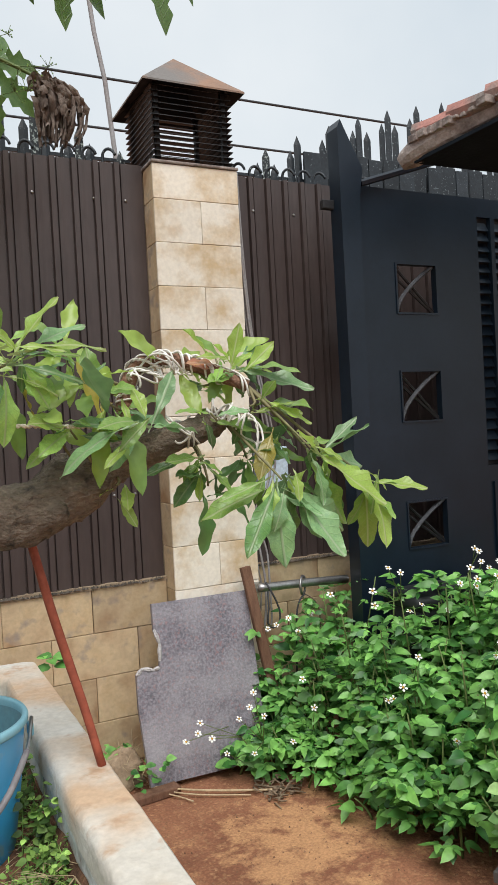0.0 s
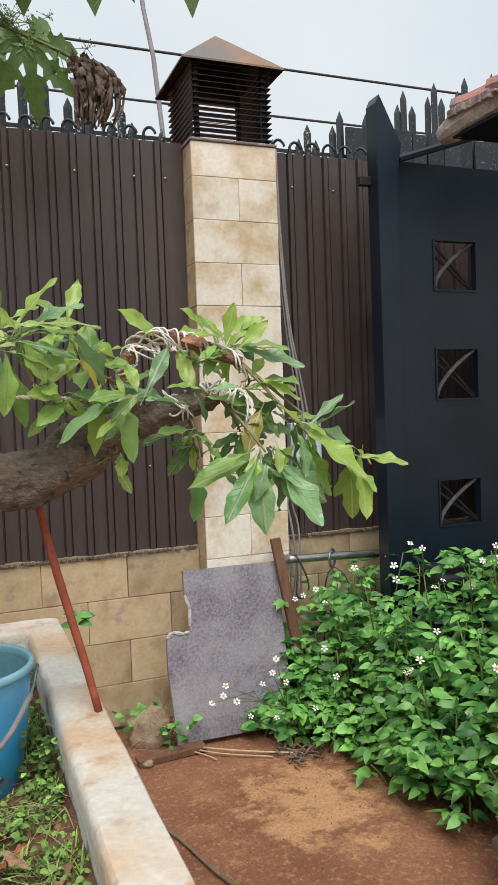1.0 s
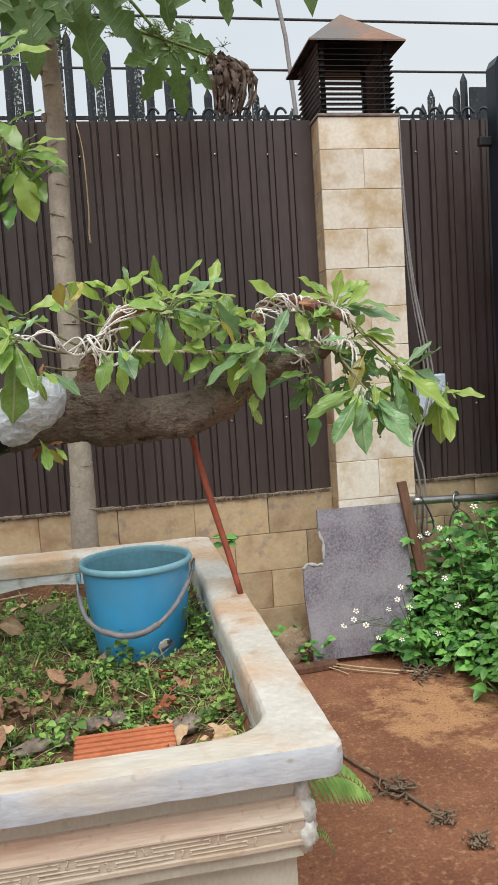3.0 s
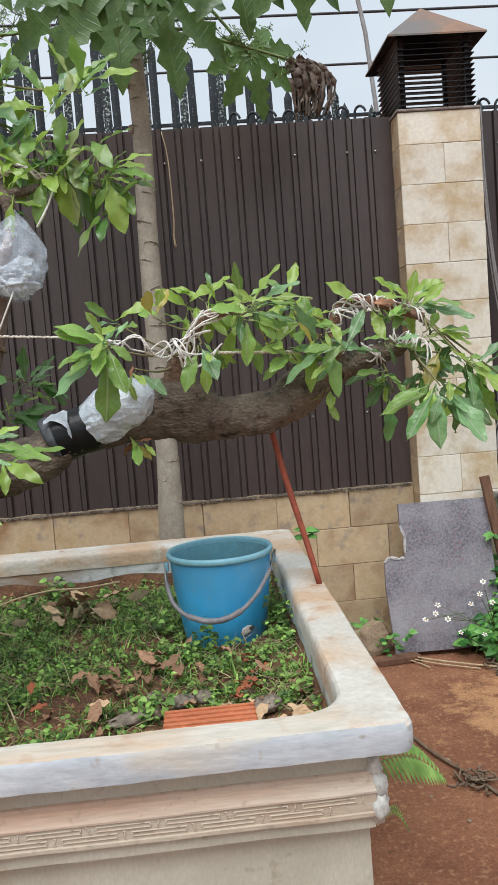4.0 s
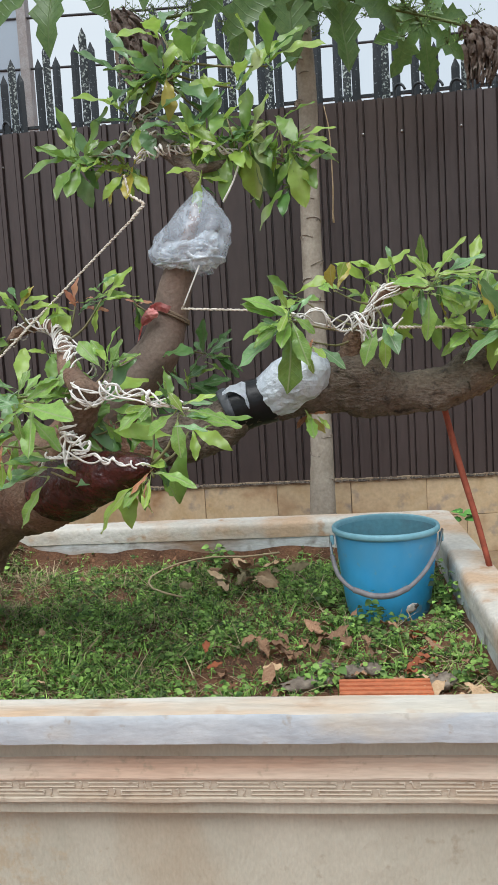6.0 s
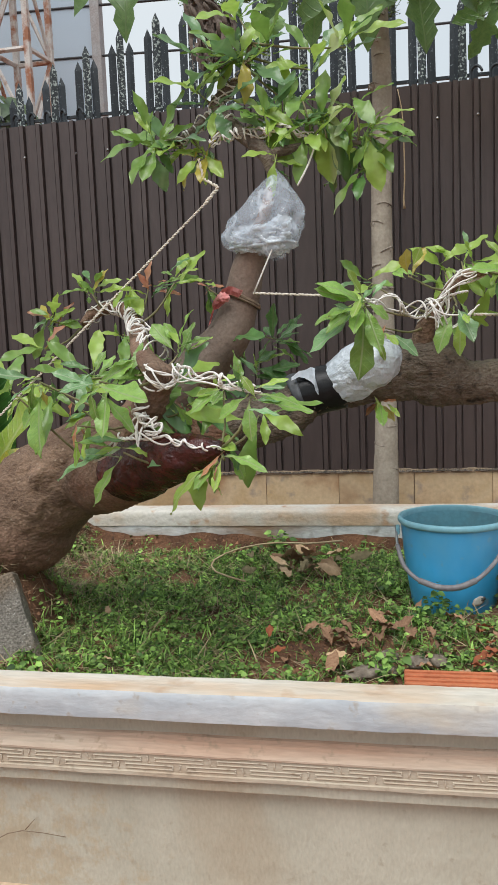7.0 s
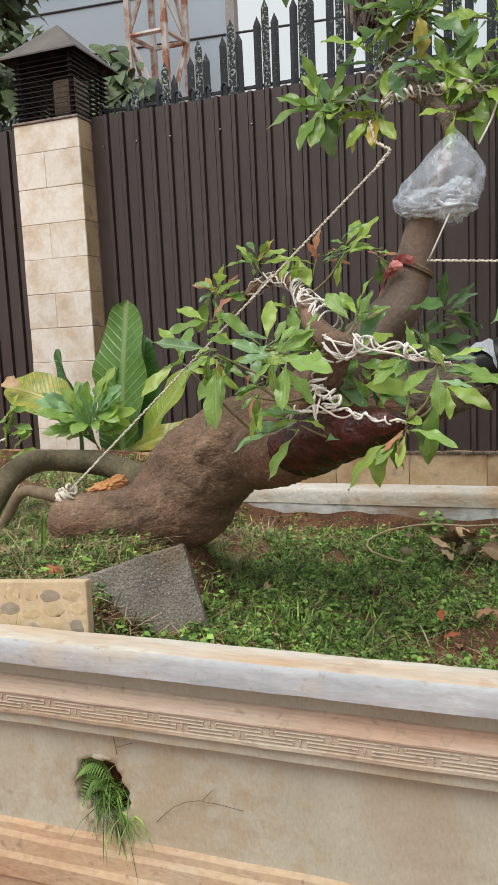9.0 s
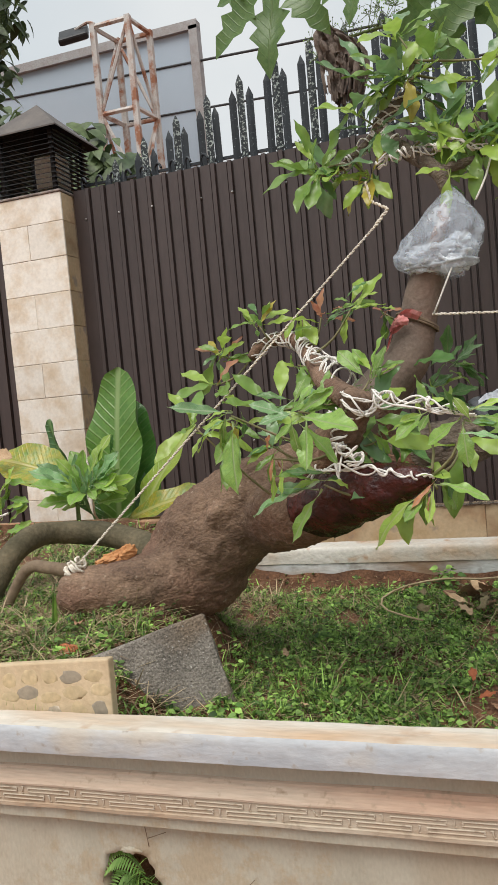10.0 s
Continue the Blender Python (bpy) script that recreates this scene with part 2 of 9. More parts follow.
M_LIME_GREY = mat("greyish_weathered_paint", (0.60, 0.62, 0.63), (0.72, 0.72, 0.71), rough=0.85, scale=9, grain=0.14, gscale=110, bump=0.35, bscale=55,
                  third=(0.34, 0.22, 0.145), third_scale=6, third_at=(0.46, 0.64), stretch=(0.35, 1, 1), spots=((0.24, 0.20, 0.17), 17, 0.54, 0.74))
M_RENDER = mat("cream_rendered_wall", (0.455, 0.430, 0.345), (0.550, 0.518, 0.422), rough=0.82, scale=6, detail=12, lo=0.30, hi=0.70, grain=0.08, gscale=160, bump=0.3, bscale=90, stretch=(1.3, 1, 0.55),
               third=(0.44, 0.355, 0.25), third_scale=2.6, third_at=(0.54, 0.74), spots=((0.37, 0.31, 0.23), 34, 0.64, 0.78), patch=((0.465, 0.395, 0.285), (-0.62, 0.745, 0.44), 0.30, 26.0))
M_PLASTER = mat("rough_grey_plaster", (0.46, 0.45, 0.41), (0.60, 0.58, 0.53), rough=0.9, scale=22, grain=0.2, gscale=120, bump=0.6, bscale=50)
M_PINK = mat("earth_stained_moulding", (0.53, 0.445, 0.355), (0.49, 0.365, 0.275), rough=0.84, scale=9, detail=11, grain=0.12, gscale=120, bump=0.3, bscale=70,
             third=(0.50, 0.325, 0.23), third_scale=5, third_at=(0.45, 0.64), stretch=(0.22, 1, 2.6), spots=((0.36, 0.27, 0.19), 60, 0.60, 0.74))
M_KEY = mat("cream_key_pattern", (0.53, 0.465, 0.37), (0.50, 0.42, 0.325), rough=0.8, scale=6, grain=0.1, gscale=120, bump=0.2, bscale=70,
            third=(0.43, 0.315, 0.22), third_scale=9, third_at=(0.48, 0.68), stretch=(0.5, 1, 1.4), spots=((0.34, 0.27, 0.20), 55, 0.58, 0.74))
M_BASE = mat("earth_splashed_base", (0.53, 0.365, 0.225), (0.50, 0.405, 0.29), rough=0.85, scale=7, grain=0.12, gscale=120, bump=0.25, bscale=70,
             third=(0.44, 0.26, 0.16), third_scale=5, third_at=(0.46, 0.74), stretch=(0.6, 1, 1.2), spots=((0.34, 0.22, 0.14), 60, 0.62, 0.72))
M_BARK = mat("brown_bark", (0.088, 0.052, 0.035), (0.275, 0.180, 0.120), rough=0.82, scale=9, detail=14, lo=0.30, hi=0.72, grain=0.34, gscale=170, bump=0.9, bscale=140, relief=0.007, stretch=(0.8, 1.1, 1.1),
             third=(0.235, 0.120, 0.078), third_scale=2.4, third_at=(0.42, 0.62), spots=((0.33, 0.25, 0.185), 75, 0.64, 0.74))
M_ROOT = mat("smooth_root_bark", (0.062, 0.055, 0.030), (0.155, 0.125, 0.075), rough=0.85, scale=9, detail=9, grain=0.25, gscale=110, bump=0.5, bscale=70)
M_LIMB = mat("smooth_grey_bark", (0.088, 0.066, 0.053), (0.205, 0.155, 0.122), rough=0.8, scale=13, detail=11, lo=0.32, hi=0.70, grain=0.22, gscale=150, bump=0.6, bscale=90, relief=0.005,
             third=(0.175, 0.112, 0.082), third_scale=4, third_at=(0.5, 0.66))
M_GNARL = mat("gnarled_grey_bark", (0.078, 0.061, 0.047), (0.30, 0.238, 0.180), rough=0.82, scale=11, detail=14, lo=0.33, hi=0.70, grain=0.32, gscale=150, bump=1.0, bscale=120, relief=0.010, stretch=(0.7, 1.2, 1.3),
              third=(0.145, 0.112, 0.086), third_scale=4, third_at=(0.48, 0.66), spots=((0.035, 0.028, 0.023), 30, 0.58, 0.70))
M_WOUND = mat("dark_red_wound_paint", (0.085, 0.016, 0.012), (0.024, 0.008, 0.008), rough=0.2, scale=16, grain=0.4, gscale=60, bump=0.9, bscale=34, relief=0.02)
M_PAPAYA = mat("pale_scarred_trunk", (0.30, 0.258, 0.205), (0.43, 0.380, 0.31), rough=0.85, scale=10, grain=0.15, gscale=90, bump=0.4, bscale=40)
M_SCAR = mat("leaf_scar", (0.15, 0.125, 0.10), (0.40, 0.35, 0.29), rough=0.9, scale=40, bump=0.4)
M_BLUE = mat("blue_plastic", (0.042, 0.36, 0.72), (0.085, 0.45, 0.80), rough=0.34, scale=4, grain=0.05, gscale=40, bump=0.03, spec=0.5,
             third=(0.12, 0.33, 0.50), third_scale=5, third_at=(0.48, 0.72), spots=((0.16, 0.36, 0.52), 34, 0.62, 0.74), stretch=(1, 1, 0.6))
M_TEAL = mat("faded_teal_plastic", (0.20, 0.44, 0.54), (0.27, 0.50, 0.58), rough=0.5, scale=6, grain=0.08, bump=0.03)
M_TEAL_IN = mat("dull_teal_plastic", (0.13, 0.34, 0.43), (0.18, 0.40, 0.48), rough=0.6, scale=7, grain=0.1, bump=0.05, third=(0.18, 0.24, 0.25), third_scale=5, third_at=(0.5, 0.7))
M_GREYPL = mat("grey_plastic_grip", (0.17, 0.155, 0.165), (0.26, 0.24, 0.245), rough=0.5, scale=20, bump=0.1)
M_STEEL = mat("dull_steel", (0.42, 0.42, 0.42), (0.30, 0.29, 0.28), rough=0.35, metal=0.9, scale=12, bump=0.05)
M_WIRE = mat("white_coated_wire", (0.82, 0.80, 0.76), (0.70, 0.66, 0.61), rough=0.45, scale=40, bump=0.05)
M_ROPE = mat("twisted_pale_cord", (0.80, 0.75, 0.66), (0.64, 0.57, 0.47), rough=0.8, scale=60, bump=0.2)
M_BLACK = mat("black_painted_metal", (0.012, 0.012, 0.013), (0.022, 0.022, 0.024), rough=0.5, scale=8, grain=0.2, bump=0.05)
M_SPIKE = mat("blue_black_spike_paint", (0.016, 0.021, 0.026), (0.028, 0.035, 0.042), rough=0.5, scale=9, grain=0.2, gscale=70, bump=0.1,
              third=(0.26, 0.30, 0.31), third_scale=95, third_at=(0.64, 0.70), rand=0.25)
M_GATE = mat("blue_black_gate_paint", (0.005, 0.0115, 0.0200), (0.0095, 0.0175, 0.0295), rough=0.33, scale=3, grain=0.08, gscale=40, bump=0.05, bscale=8, spec=0.37)
M_SPIKE_WORN = mat("peeling_spike_paint", (0.020, 0.026, 0.030), (0.032, 0.040, 0.044), rough=0.6, scale=9, grain=0.2, gscale=70, bump=0.2,
                   third=(0.36, 0.41, 0.39), third_scale=85, third_at=(0.535, 0.60), rand=0.25)
M_LAMPGLASS = mat("dusty_lamp_glass", (0.68, 0.72, 0.64), (0.74, 0.77, 0.70), rough=0.4, scale=8, bump=0.05)
M_POT = mat("dusty_black_pot", (0.06, 0.057, 0.055), (0.10, 0.095, 0.09), rough=0.6, scale=14, grain=0.2, bump=0.1)
M_BOXTOP = mat("dusty_dark_plastic", (0.014, 0.016, 0.019), (0.032, 0.033, 0.036), rough=0.5, scale=5, grain=0.15, bump=0.05)
M_RUST = mat("rusty_roof_sheet", (0.29, 0.17, 0.11), (0.22, 0.14, 0.10), rough=0.7, scale=6, grain=0.15, bump=0.1, third=(0.17, 0.155, 0.145), third_scale=4, third_at=(0.42, 0.6))
M_DARKROOF = mat("weathered_black_roof_sheet", (0.10, 0.09, 0.085), (0.16, 0.14, 0.125), rough=0.7, scale=7, grain=0.15, bump=0.1)
# Broad pale spots put a whitish haze into the speckled colour.
M_GRANITE = mat("speckled_grey_granite", (0.125, 0.118, 0.140), (0.275, 0.255, 0.290), rough=0.5, scale=95, detail=4, lo=0.38, hi=0.62, grain=0.3, gscale=320, bump=0.05, spots=((0.38, 0.365, 0.39), 5, 0.42, 0.90),
                third=(0.27, 0.17, 0.18), third_scale=85, third_at=(0.56, 0.66))
M_CHIP = mat("broken_stone_edge", (0.55, 0.53, 0.52), (0.42, 0.40, 0.40), rough=0.9, scale=30, bump=0.5)
M_WOOD = mat("weathered_reddish_plank", (0.13, 0.065, 0.04), (0.20, 0.105, 0.065), rough=0.85, scale=8, grain=0.2, bump=0.4, bscale=30, stretch=(6, 6, 1))
M_STICK = mat("red_oxide_stick", (0.36, 0.085, 0.045), (0.29, 0.07, 0.04), rough=0.7, scale=18, grain=0.2, bump=0.2)
M_BLOCK = mat("concrete_block", (0.150, 0.132, 0.112), (0.265, 0.235, 0.20), rough=0.95, scale=9, detail=10, grain=0.5, gscale=260, bump=1.0, bscale=170, relief=0.006,
              third=(0.19, 0.145, 0.105), third_scale=7, third_at=(0.50, 0.68), spots=((0.43, 0.40, 0.36), 190, 0.63, 0.70))
M_TERRA = mat("terracotta", (0.55, 0.19, 0.085), (0.46, 0.15, 0.07), rough=0.8, scale=14, grain=0.15, bump=0.3)
M_TERRA_OLD = mat("earth_stained_terracotta", (0.40, 0.20, 0.11), (0.46, 0.29, 0.18), rough=0.85, scale=12, grain=0.2, bump=0.3, third=(0.24, 0.15, 0.09), third_scale=7, third_at=(0.48, 0.66))
M_DEAD = mat("dry_brown_leaf", (0.25, 0.13, 0.075), (0.38, 0.23, 0.135), rough=0.8, scale=14, grain=0.2, bump=0.3, rand=0.35)
M_DEADRED = mat("dry_rust_leaf", (0.40, 0.12, 0.05), (0.30, 0.10, 0.05), rough=0.75, scale=14, grain=0.2, bump=0.3, rand=0.3)
M_DEADPALE = mat("dry_tan_leaf", (0.48, 0.31, 0.175), (0.56, 0.40, 0.25), rough=0.8, scale=14, grain=0.2, bump=0.3, rand=0.3)
M_DEADOLIVE = mat("dry_olive_leaf", (0.16, 0.13, 0.07), (0.27, 0.22, 0.12), rough=0.85, scale=18, grain=0.25, bump=0.4)
M_DEADDARK = mat("shrivelled_dark_leaf", (0.12, 0.092, 0.078), (0.22, 0.175, 0.145), rough=0.85, scale=20, grain=0.3, bump=0.5)
M_STRAW = mat("dry_straw", (0.56, 0.44, 0.28), (0.42, 0.31, 0.18), rough=0.85, scale=20, bump=0.2)
M_RIBBON = mat("faded_red_ribbon", (0.62, 0.20, 0.19), (0.72, 0.38, 0.36), rough=0.6, scale=20, bump=0.2)
M_TAPE = mat("black_tape", (0.008, 0.008, 0.009), (0.014, 0.014, 0.016), spec=0.25, rough=0.38, scale=20, bump=0.25, bscale=40)
M_GREYTAPE = mat("mottled_dark_grey", (0.05, 0.053, 0.06), (0.10, 0.105, 0.115), rough=0.45, scale=25, bump=0.3, bscale=40)
M_PALEBAG = mat("whitish_plastic_film", (0.62, 0.66, 0.72), (0.76, 0.80, 0.86), rough=0.28, scale=18, grain=0.1, bump=0.5, bscale=28, spec=0.6)
M_BANDFILM = mat("milky_plastic_film", (0.46, 0.51, 0.57), (0.66, 0.71, 0.77), rough=0.24, scale=11, grain=0.08, bump=0.9, bscale=26, relief=0.02, spec=0.7)
M_CUT = mat("fresh_cut_wood", (0.55, 0.27, 0.11), (0.48, 0.22, 0.09), rough=0.8, scale=25, bump=0.3)
M_CABLE = mat("dark_cable", (0.035, 0.038, 0.04), (0.05, 0.05, 0.055), rough=0.6, scale=20, bump=0)
M_BOARD = mat("blue_grey_board", (0.40, 0.48, 0.56), (0.44, 0.51, 0.59), rough=0.7, scale=0.6, grain=0.04, bump=0.02)
M_TRUSS = mat("rusting_white_steel", (0.58, 0.55, 0.52), (0.34, 0.15, 0.085), rough=0.75, scale=4, lo=0.48, hi=0.60, grain=0.1, bump=0.1)
M_GALV = mat("galvanised_post", (0.36, 0.35, 0.35), (0.30, 0.27, 0.26), rough=0.6, metal=0.3, scale=10, bump=0.05)
M_ROOFTILE = mat("clay_roof_tile", (0.50, 0.25, 0.21), (0.42, 0.20, 0.17), rough=0.85, scale=10, grain=0.2, bump=0.3, rand=0.2, third=(0.24, 0.20, 0.18), third_scale=6, third_at=(0.5, 0.66))
M_EAVE = mat("pale_broken_mortar", (0.15, 0.12, 0.11), (0.38, 0.33, 0.30), rough=0.9, scale=14, bump=0.6)
M_SOFFIT = mat("dark_eave_boards", (0.009, 0.013, 0.018), (0.014, 0.019, 0.026), spec=0.1, rough=0.8, scale=8, bump=0.2)
M_STONE = mat("muddy_stone", (0.28, 0.20, 0.13), (0.38, 0.29, 0.20), rough=0.9, scale=12, grain=0.2, bump=0.5)
M_SLATE = mat("grey_brown_stone", (0.17, 0.135, 0.105), (0.28, 0.235, 0.185), rough=0.9, scale=22, grain=0.25, bump=0.5)
M_PEBBLE_PALE = mat("cream_cement_tile", (0.60, 0.47, 0.31), (0.53, 0.40, 0.25), rough=0.8, scale=14, grain=0.1, bump=0.2)
M_PEBBLE = mat("tan_pebble", (0.56, 0.43, 0.25), (0.50, 0.39, 0.24), rough=0.6, scale=20, bump=0.1, rand=0.10)
M_PEBBLE_DARK = mat("grey_pebble", (0.33, 0.28, 0.21), (0.42, 0.35, 0.26), rough=0.6, scale=20, bump=0.1, rand=0.2)
M_SIGN = mat("pale_blue_label", (0.50, 0.60, 0.70), (0.56, 0.65, 0.74), rough=0.5, scale=6, bump=0)
M_WHITE = mat("white_petal", (0.85, 0.85, 0.80), (0.78, 0.79, 0.74), rough=0.6, scale=30, bump=0)
M_YELLOW = mat("yellow_flower_disc", (0.62, 0.36, 0.03), (0.50, 0.26, 0.02), rough=0.7, scale=60, bump=0.3)
M_STEM = mat("green_stem", (0.11, 0.17, 0.045), (0.16, 0.20, 0.07), rough=0.6, scale=20, bump=0.1)
M_SHOOT = mat("green_brown_shoot", (0.15, 0.16, 0.065), (0.24, 0.20, 0.11), rough=0.7, scale=26, bump=0.15)
M_TWIG = mat("brown_twig", (0.17, 0.12, 0.08), (0.24, 0.18, 0.12), rough=0.85, scale=30, bump=0.3)

L_GREEN = leaf_mat("leaf_green", (0.225, 0.405, 0.085), (0.305, 0.485, 0.105), (0.38, 0.45, 0.22), through_light=0.36)
L_LIGHT = leaf_mat("leaf_yellow_green", (0.36, 0.545, 0.095), (0.42, 0.58, 0.12), (0.54, 0.60, 0.30), through_light=0.40)
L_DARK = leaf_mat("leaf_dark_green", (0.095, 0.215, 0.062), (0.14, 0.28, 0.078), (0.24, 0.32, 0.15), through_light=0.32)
L_BLUE = leaf_mat("leaf_grey_green", (0.20, 0.38, 0.165), (0.27, 0.45, 0.195), (0.42, 0.52, 0.33), rough=0.28, through_light=0.30)
L_PINK = leaf_mat("leaf_young_red", (0.46, 0.17, 0.11), (0.50, 0.27, 0.12), (0.52, 0.30, 0.20))
L_YELLOW = leaf_mat("leaf_yellowing", (0.40, 0.33, 0.05), (0.34, 0.30, 0.06), (0.48, 0.42, 0.18))
L_BIG = leaf_mat("broad_ribbed_leaf", (0.125, 0.29, 0.05), (0.18, 0.36, 0.07), (0.34, 0.46, 0.19), rib_width=0.022, veins=0.45, vein_step=0.03)
L_PAPAYA = leaf_mat("papaya_leaf", (0.10, 0.19, 0.05), (0.15, 0.25, 0.07), (0.16, 0.24, 0.085), rib_width=0.012, through_light=0.40)
I_POTLEAF = island_mat("dull_green_leaves", (0.15, 0.31, 0.10), (0.36, 0.56, 0.20), rough=0.5)
I_BUSH = island_mat("bush_leaves", (0.035, 0.15, 0.033), (0.255, 0.56, 0.125), rough=0.42)
I_WEED = island_mat("bed_weeds", (0.025, 0.075, 0.014), (0.33, 0.53, 0.115), spread=0.6)
I_GRASS = island_mat("bed_grass", (0.03, 0.085, 0.014), (0.36, 0.58, 0.125), spread=0.6)
I_STRAW = island_mat("dead_grass", (0.54, 0.43, 0.26), (0.20, 0.13, 0.075), through_light=0.1)
I_CLOD = island_mat("soil_crumbs", (0.07, 0.034, 0.02), (0.28, 0.14, 0.075), rough=0.95, through_light=0)
I_LEDGE = island_mat("ledge_crumbs", (0.03, 0.025, 0.02), (0.14, 0.115, 0.092), rough=0.95, through_light=0)
I_GRIT = island_mat("earth_grit", (0.12, 0.055, 0.03), (0.36, 0.20, 0.11), rough=0.95, through_light=0)
I_FAR = island_mat("far_foliage", (0.035, 0.065, 0.025), (0.13, 0.18, 0.07), rough=0.5)
I_FERN = island_mat("fern_leaflets", (0.20, 0.38, 0.08), (0.32, 0.50, 0.14), through_light=0.35)


def film(name, alpha, tint, size=13):
    m = bpy.data.materials.new(name)
    m.use_nodes = True
    n, l = m.node_tree.nodes, m.node_tree.links
    p = n["Principled BSDF"]
    p.inputs["Base Color"].default_value = (*tint, 1)
    p.inputs["Roughness"].default_value = 0.16
    p.inputs["Specular IOR Level"].default_value = 0.8
    tc, a, r = n.new("ShaderNodeTexCoord"), n.new("ShaderNodeTexNoise"), n.new("ShaderNodeMapRange")
    a.inputs["Scale"].default_value, a.inputs["Detail"].default_value = size, 3
    off, mag = n.new("ShaderNodeMath"), n.new("ShaderNodeMath")
    off.operation, mag.operation = "SUBTRACT", "ABSOLUTE"
    off.inputs[1].default_value = 0.5
    l.new(tc.outputs["Object"], a.inputs["Vector"]), l.new(a.outputs["Fac"], off.inputs[0])
    l.new(off.outputs[0], mag.inputs[0]), l.new(mag.outputs[0], r.inputs["Value"])
    # More opaque along noise lines: highlights on creases put into the alpha.
    r.inputs["From Min"].default_value, r.inputs["From Max"].default_value = 0.0, 0.05
    r.inputs["To Min"].default_value, r.inputs["To Max"].default_value = min(1.0, alpha * 1.7), alpha
    l.new(r.outputs[0], p.inputs["Alpha"])
    bp = n.new("ShaderNodeBump")
    bp.inputs["Strength"].default_value, bp.inputs["Distance"].default_value = 0.6, 0.01
    l.new(a.outputs["Fac"], bp.inputs["Height"]), l.new(bp.outputs[0], p.inputs["Normal"])
    return m


M_BAG = film("clear_plastic_film", 0.27, (0.74, 0.83, 0.94))
M_FILM = film("crumpled_bluish_film", 0.42, (0.82, 0.89, 0.96), 30)


# ---- building helpers ----
def thing(name, base, label, category, group="", kind=""):
    e = new(name)
    e.location = base
    e.empty_display_size = 0.05
    return tagged(e, label, category, group, kind)


def to_mesh(name, bm, material, smooth=True):
    me = bpy.data.meshes.new(name)
    bm.to_mesh(me)
    bm.free()
    me.materials.append(material)
    if smooth:
        me.shade_smooth()
    return me


def hang(ob, parent):
    ob.parent = parent
    if parent is not None:
        ob.matrix_parent_inverse = Matrix.Translation(parent.location).inverted()
    return ob


def part(name, bm, material, parent, label="", smooth=False):
    """One mesh, in the world's coordinates, under a thing or a part."""
    ob = new(name, to_mesh(name, bm, material, smooth))
    hang(ob, parent)
    return tagged(ob, label)


def solo(name, bm, material, label, category, group="", kind="", smooth=False):
    return tagged(new(name, to_mesh(name, bm, material, smooth)), label, category, group, kind)


def box(bm, x0, x1, y0, y1, z0, z1, bevel=0.0, m=None):
    b = bmesh.new()
    bmesh.ops.create_cube(b, size=1)
    bmesh.ops.scale(b, vec=(x1 - x0, y1 - y0, z1 - z0), verts=b.verts)
    bmesh.ops.translate(b, vec=((x0 + x1) / 2, (y0 + y1) / 2, (z0 + z1) / 2), verts=b.verts)
    if bevel:
        bmesh.ops.bevel(b, geom=list(b.edges), offset=bevel, segments=2, affect="EDGES", profile=0.5)
    add(bm, b, m)
    return bm


def add(bm, other, m=None):
    table = {}
    for v in other.verts:
        table[v] = bm.verts.new(m @ v.co if m else v.co)
    for f in other.faces:
        try:
            bm.faces.new([table[v] for v in f.verts])
        except ValueError:
            pass
    other.free()


def nb(x0, x1, y0, y1, z0, z1, bevel=0.0):
    return box(bmesh.new(), x0, x1, y0, y1, z0, z1, bevel)


def smooth_path(pts, step):
    """Catmull-Rom through points of (x, y, z, r)."""
    p = [np.array(q, float) for q in pts]
    p = [2 * p[0] - p[1]] + p + [2 * p[-1] - p[-2]]
    out = []
    for i in range(1, len(p) - 2):
        n = max(2, int(np.linalg.norm(p[i + 1][:3] - p[i][:3]) / step))
        for k in range(n):
            t = k / n
            out.append(0.5 * (2 * p[i] + (p[i + 1] - p[i - 1]) * t + (2 * p[i - 1] - 5 * p[i] + 4 * p[i + 1] - p[i + 2]) * t * t
                              + (3 * p[i] - p[i - 1] - 3 * p[i + 1] + p[i + 2]) * t ** 3))
    out.append(p[-2])
    return out


def tube(bm, pts, segs=10, step=0.02, rough=0.0, rscale=12.0, caps=True, lump=0.0):
    """A round, tapering limb along points of (x, y, z, r), with an uneven surface."""
    path = smooth_path(pts, step)
    rings, normal = [], None
    for i, q in enumerate(path):
        c = Vector(q[:3])
        d = Vector(path[min(i + 1, len(path) - 1)][:3] - path[max(i - 1, 0)][:3]).normalized()
        if normal is None:
            normal = d.orthogonal().normalized()
        normal = (normal - d * normal.dot(d)).normalized()
        side = d.cross(normal)
        ring = []
        for k in range(segs):
            a = 2 * math.pi * k / segs
            w = normal * math.cos(a) + side * math.sin(a)
            r = max(q[3], 0.0005)
            if rough or lump:
                at = c + w * r
                r *= 1 + rough * noise.noise(at * rscale * 2.6) + lump * noise.noise(at * rscale * 0.5) + 0.5 * rough * noise.noise(at * rscale * 7)
            ring.append(bm.verts.new(c + w * r))
        rings.append(ring)
    for a, b in zip(rings, rings[1:]):
        for k in range(segs):
            bm.faces.new((a[k], a[(k + 1) % segs], b[(k + 1) % segs], b[k]))
    if caps:
        bm.faces.new(rings[0][::-1])
        bm.faces.new(rings[-1])
    return bm


def wire(bm, pts, r, segs=6, step=0.03):
    return tube(bm, [(*p, r) for p in pts], segs, step)


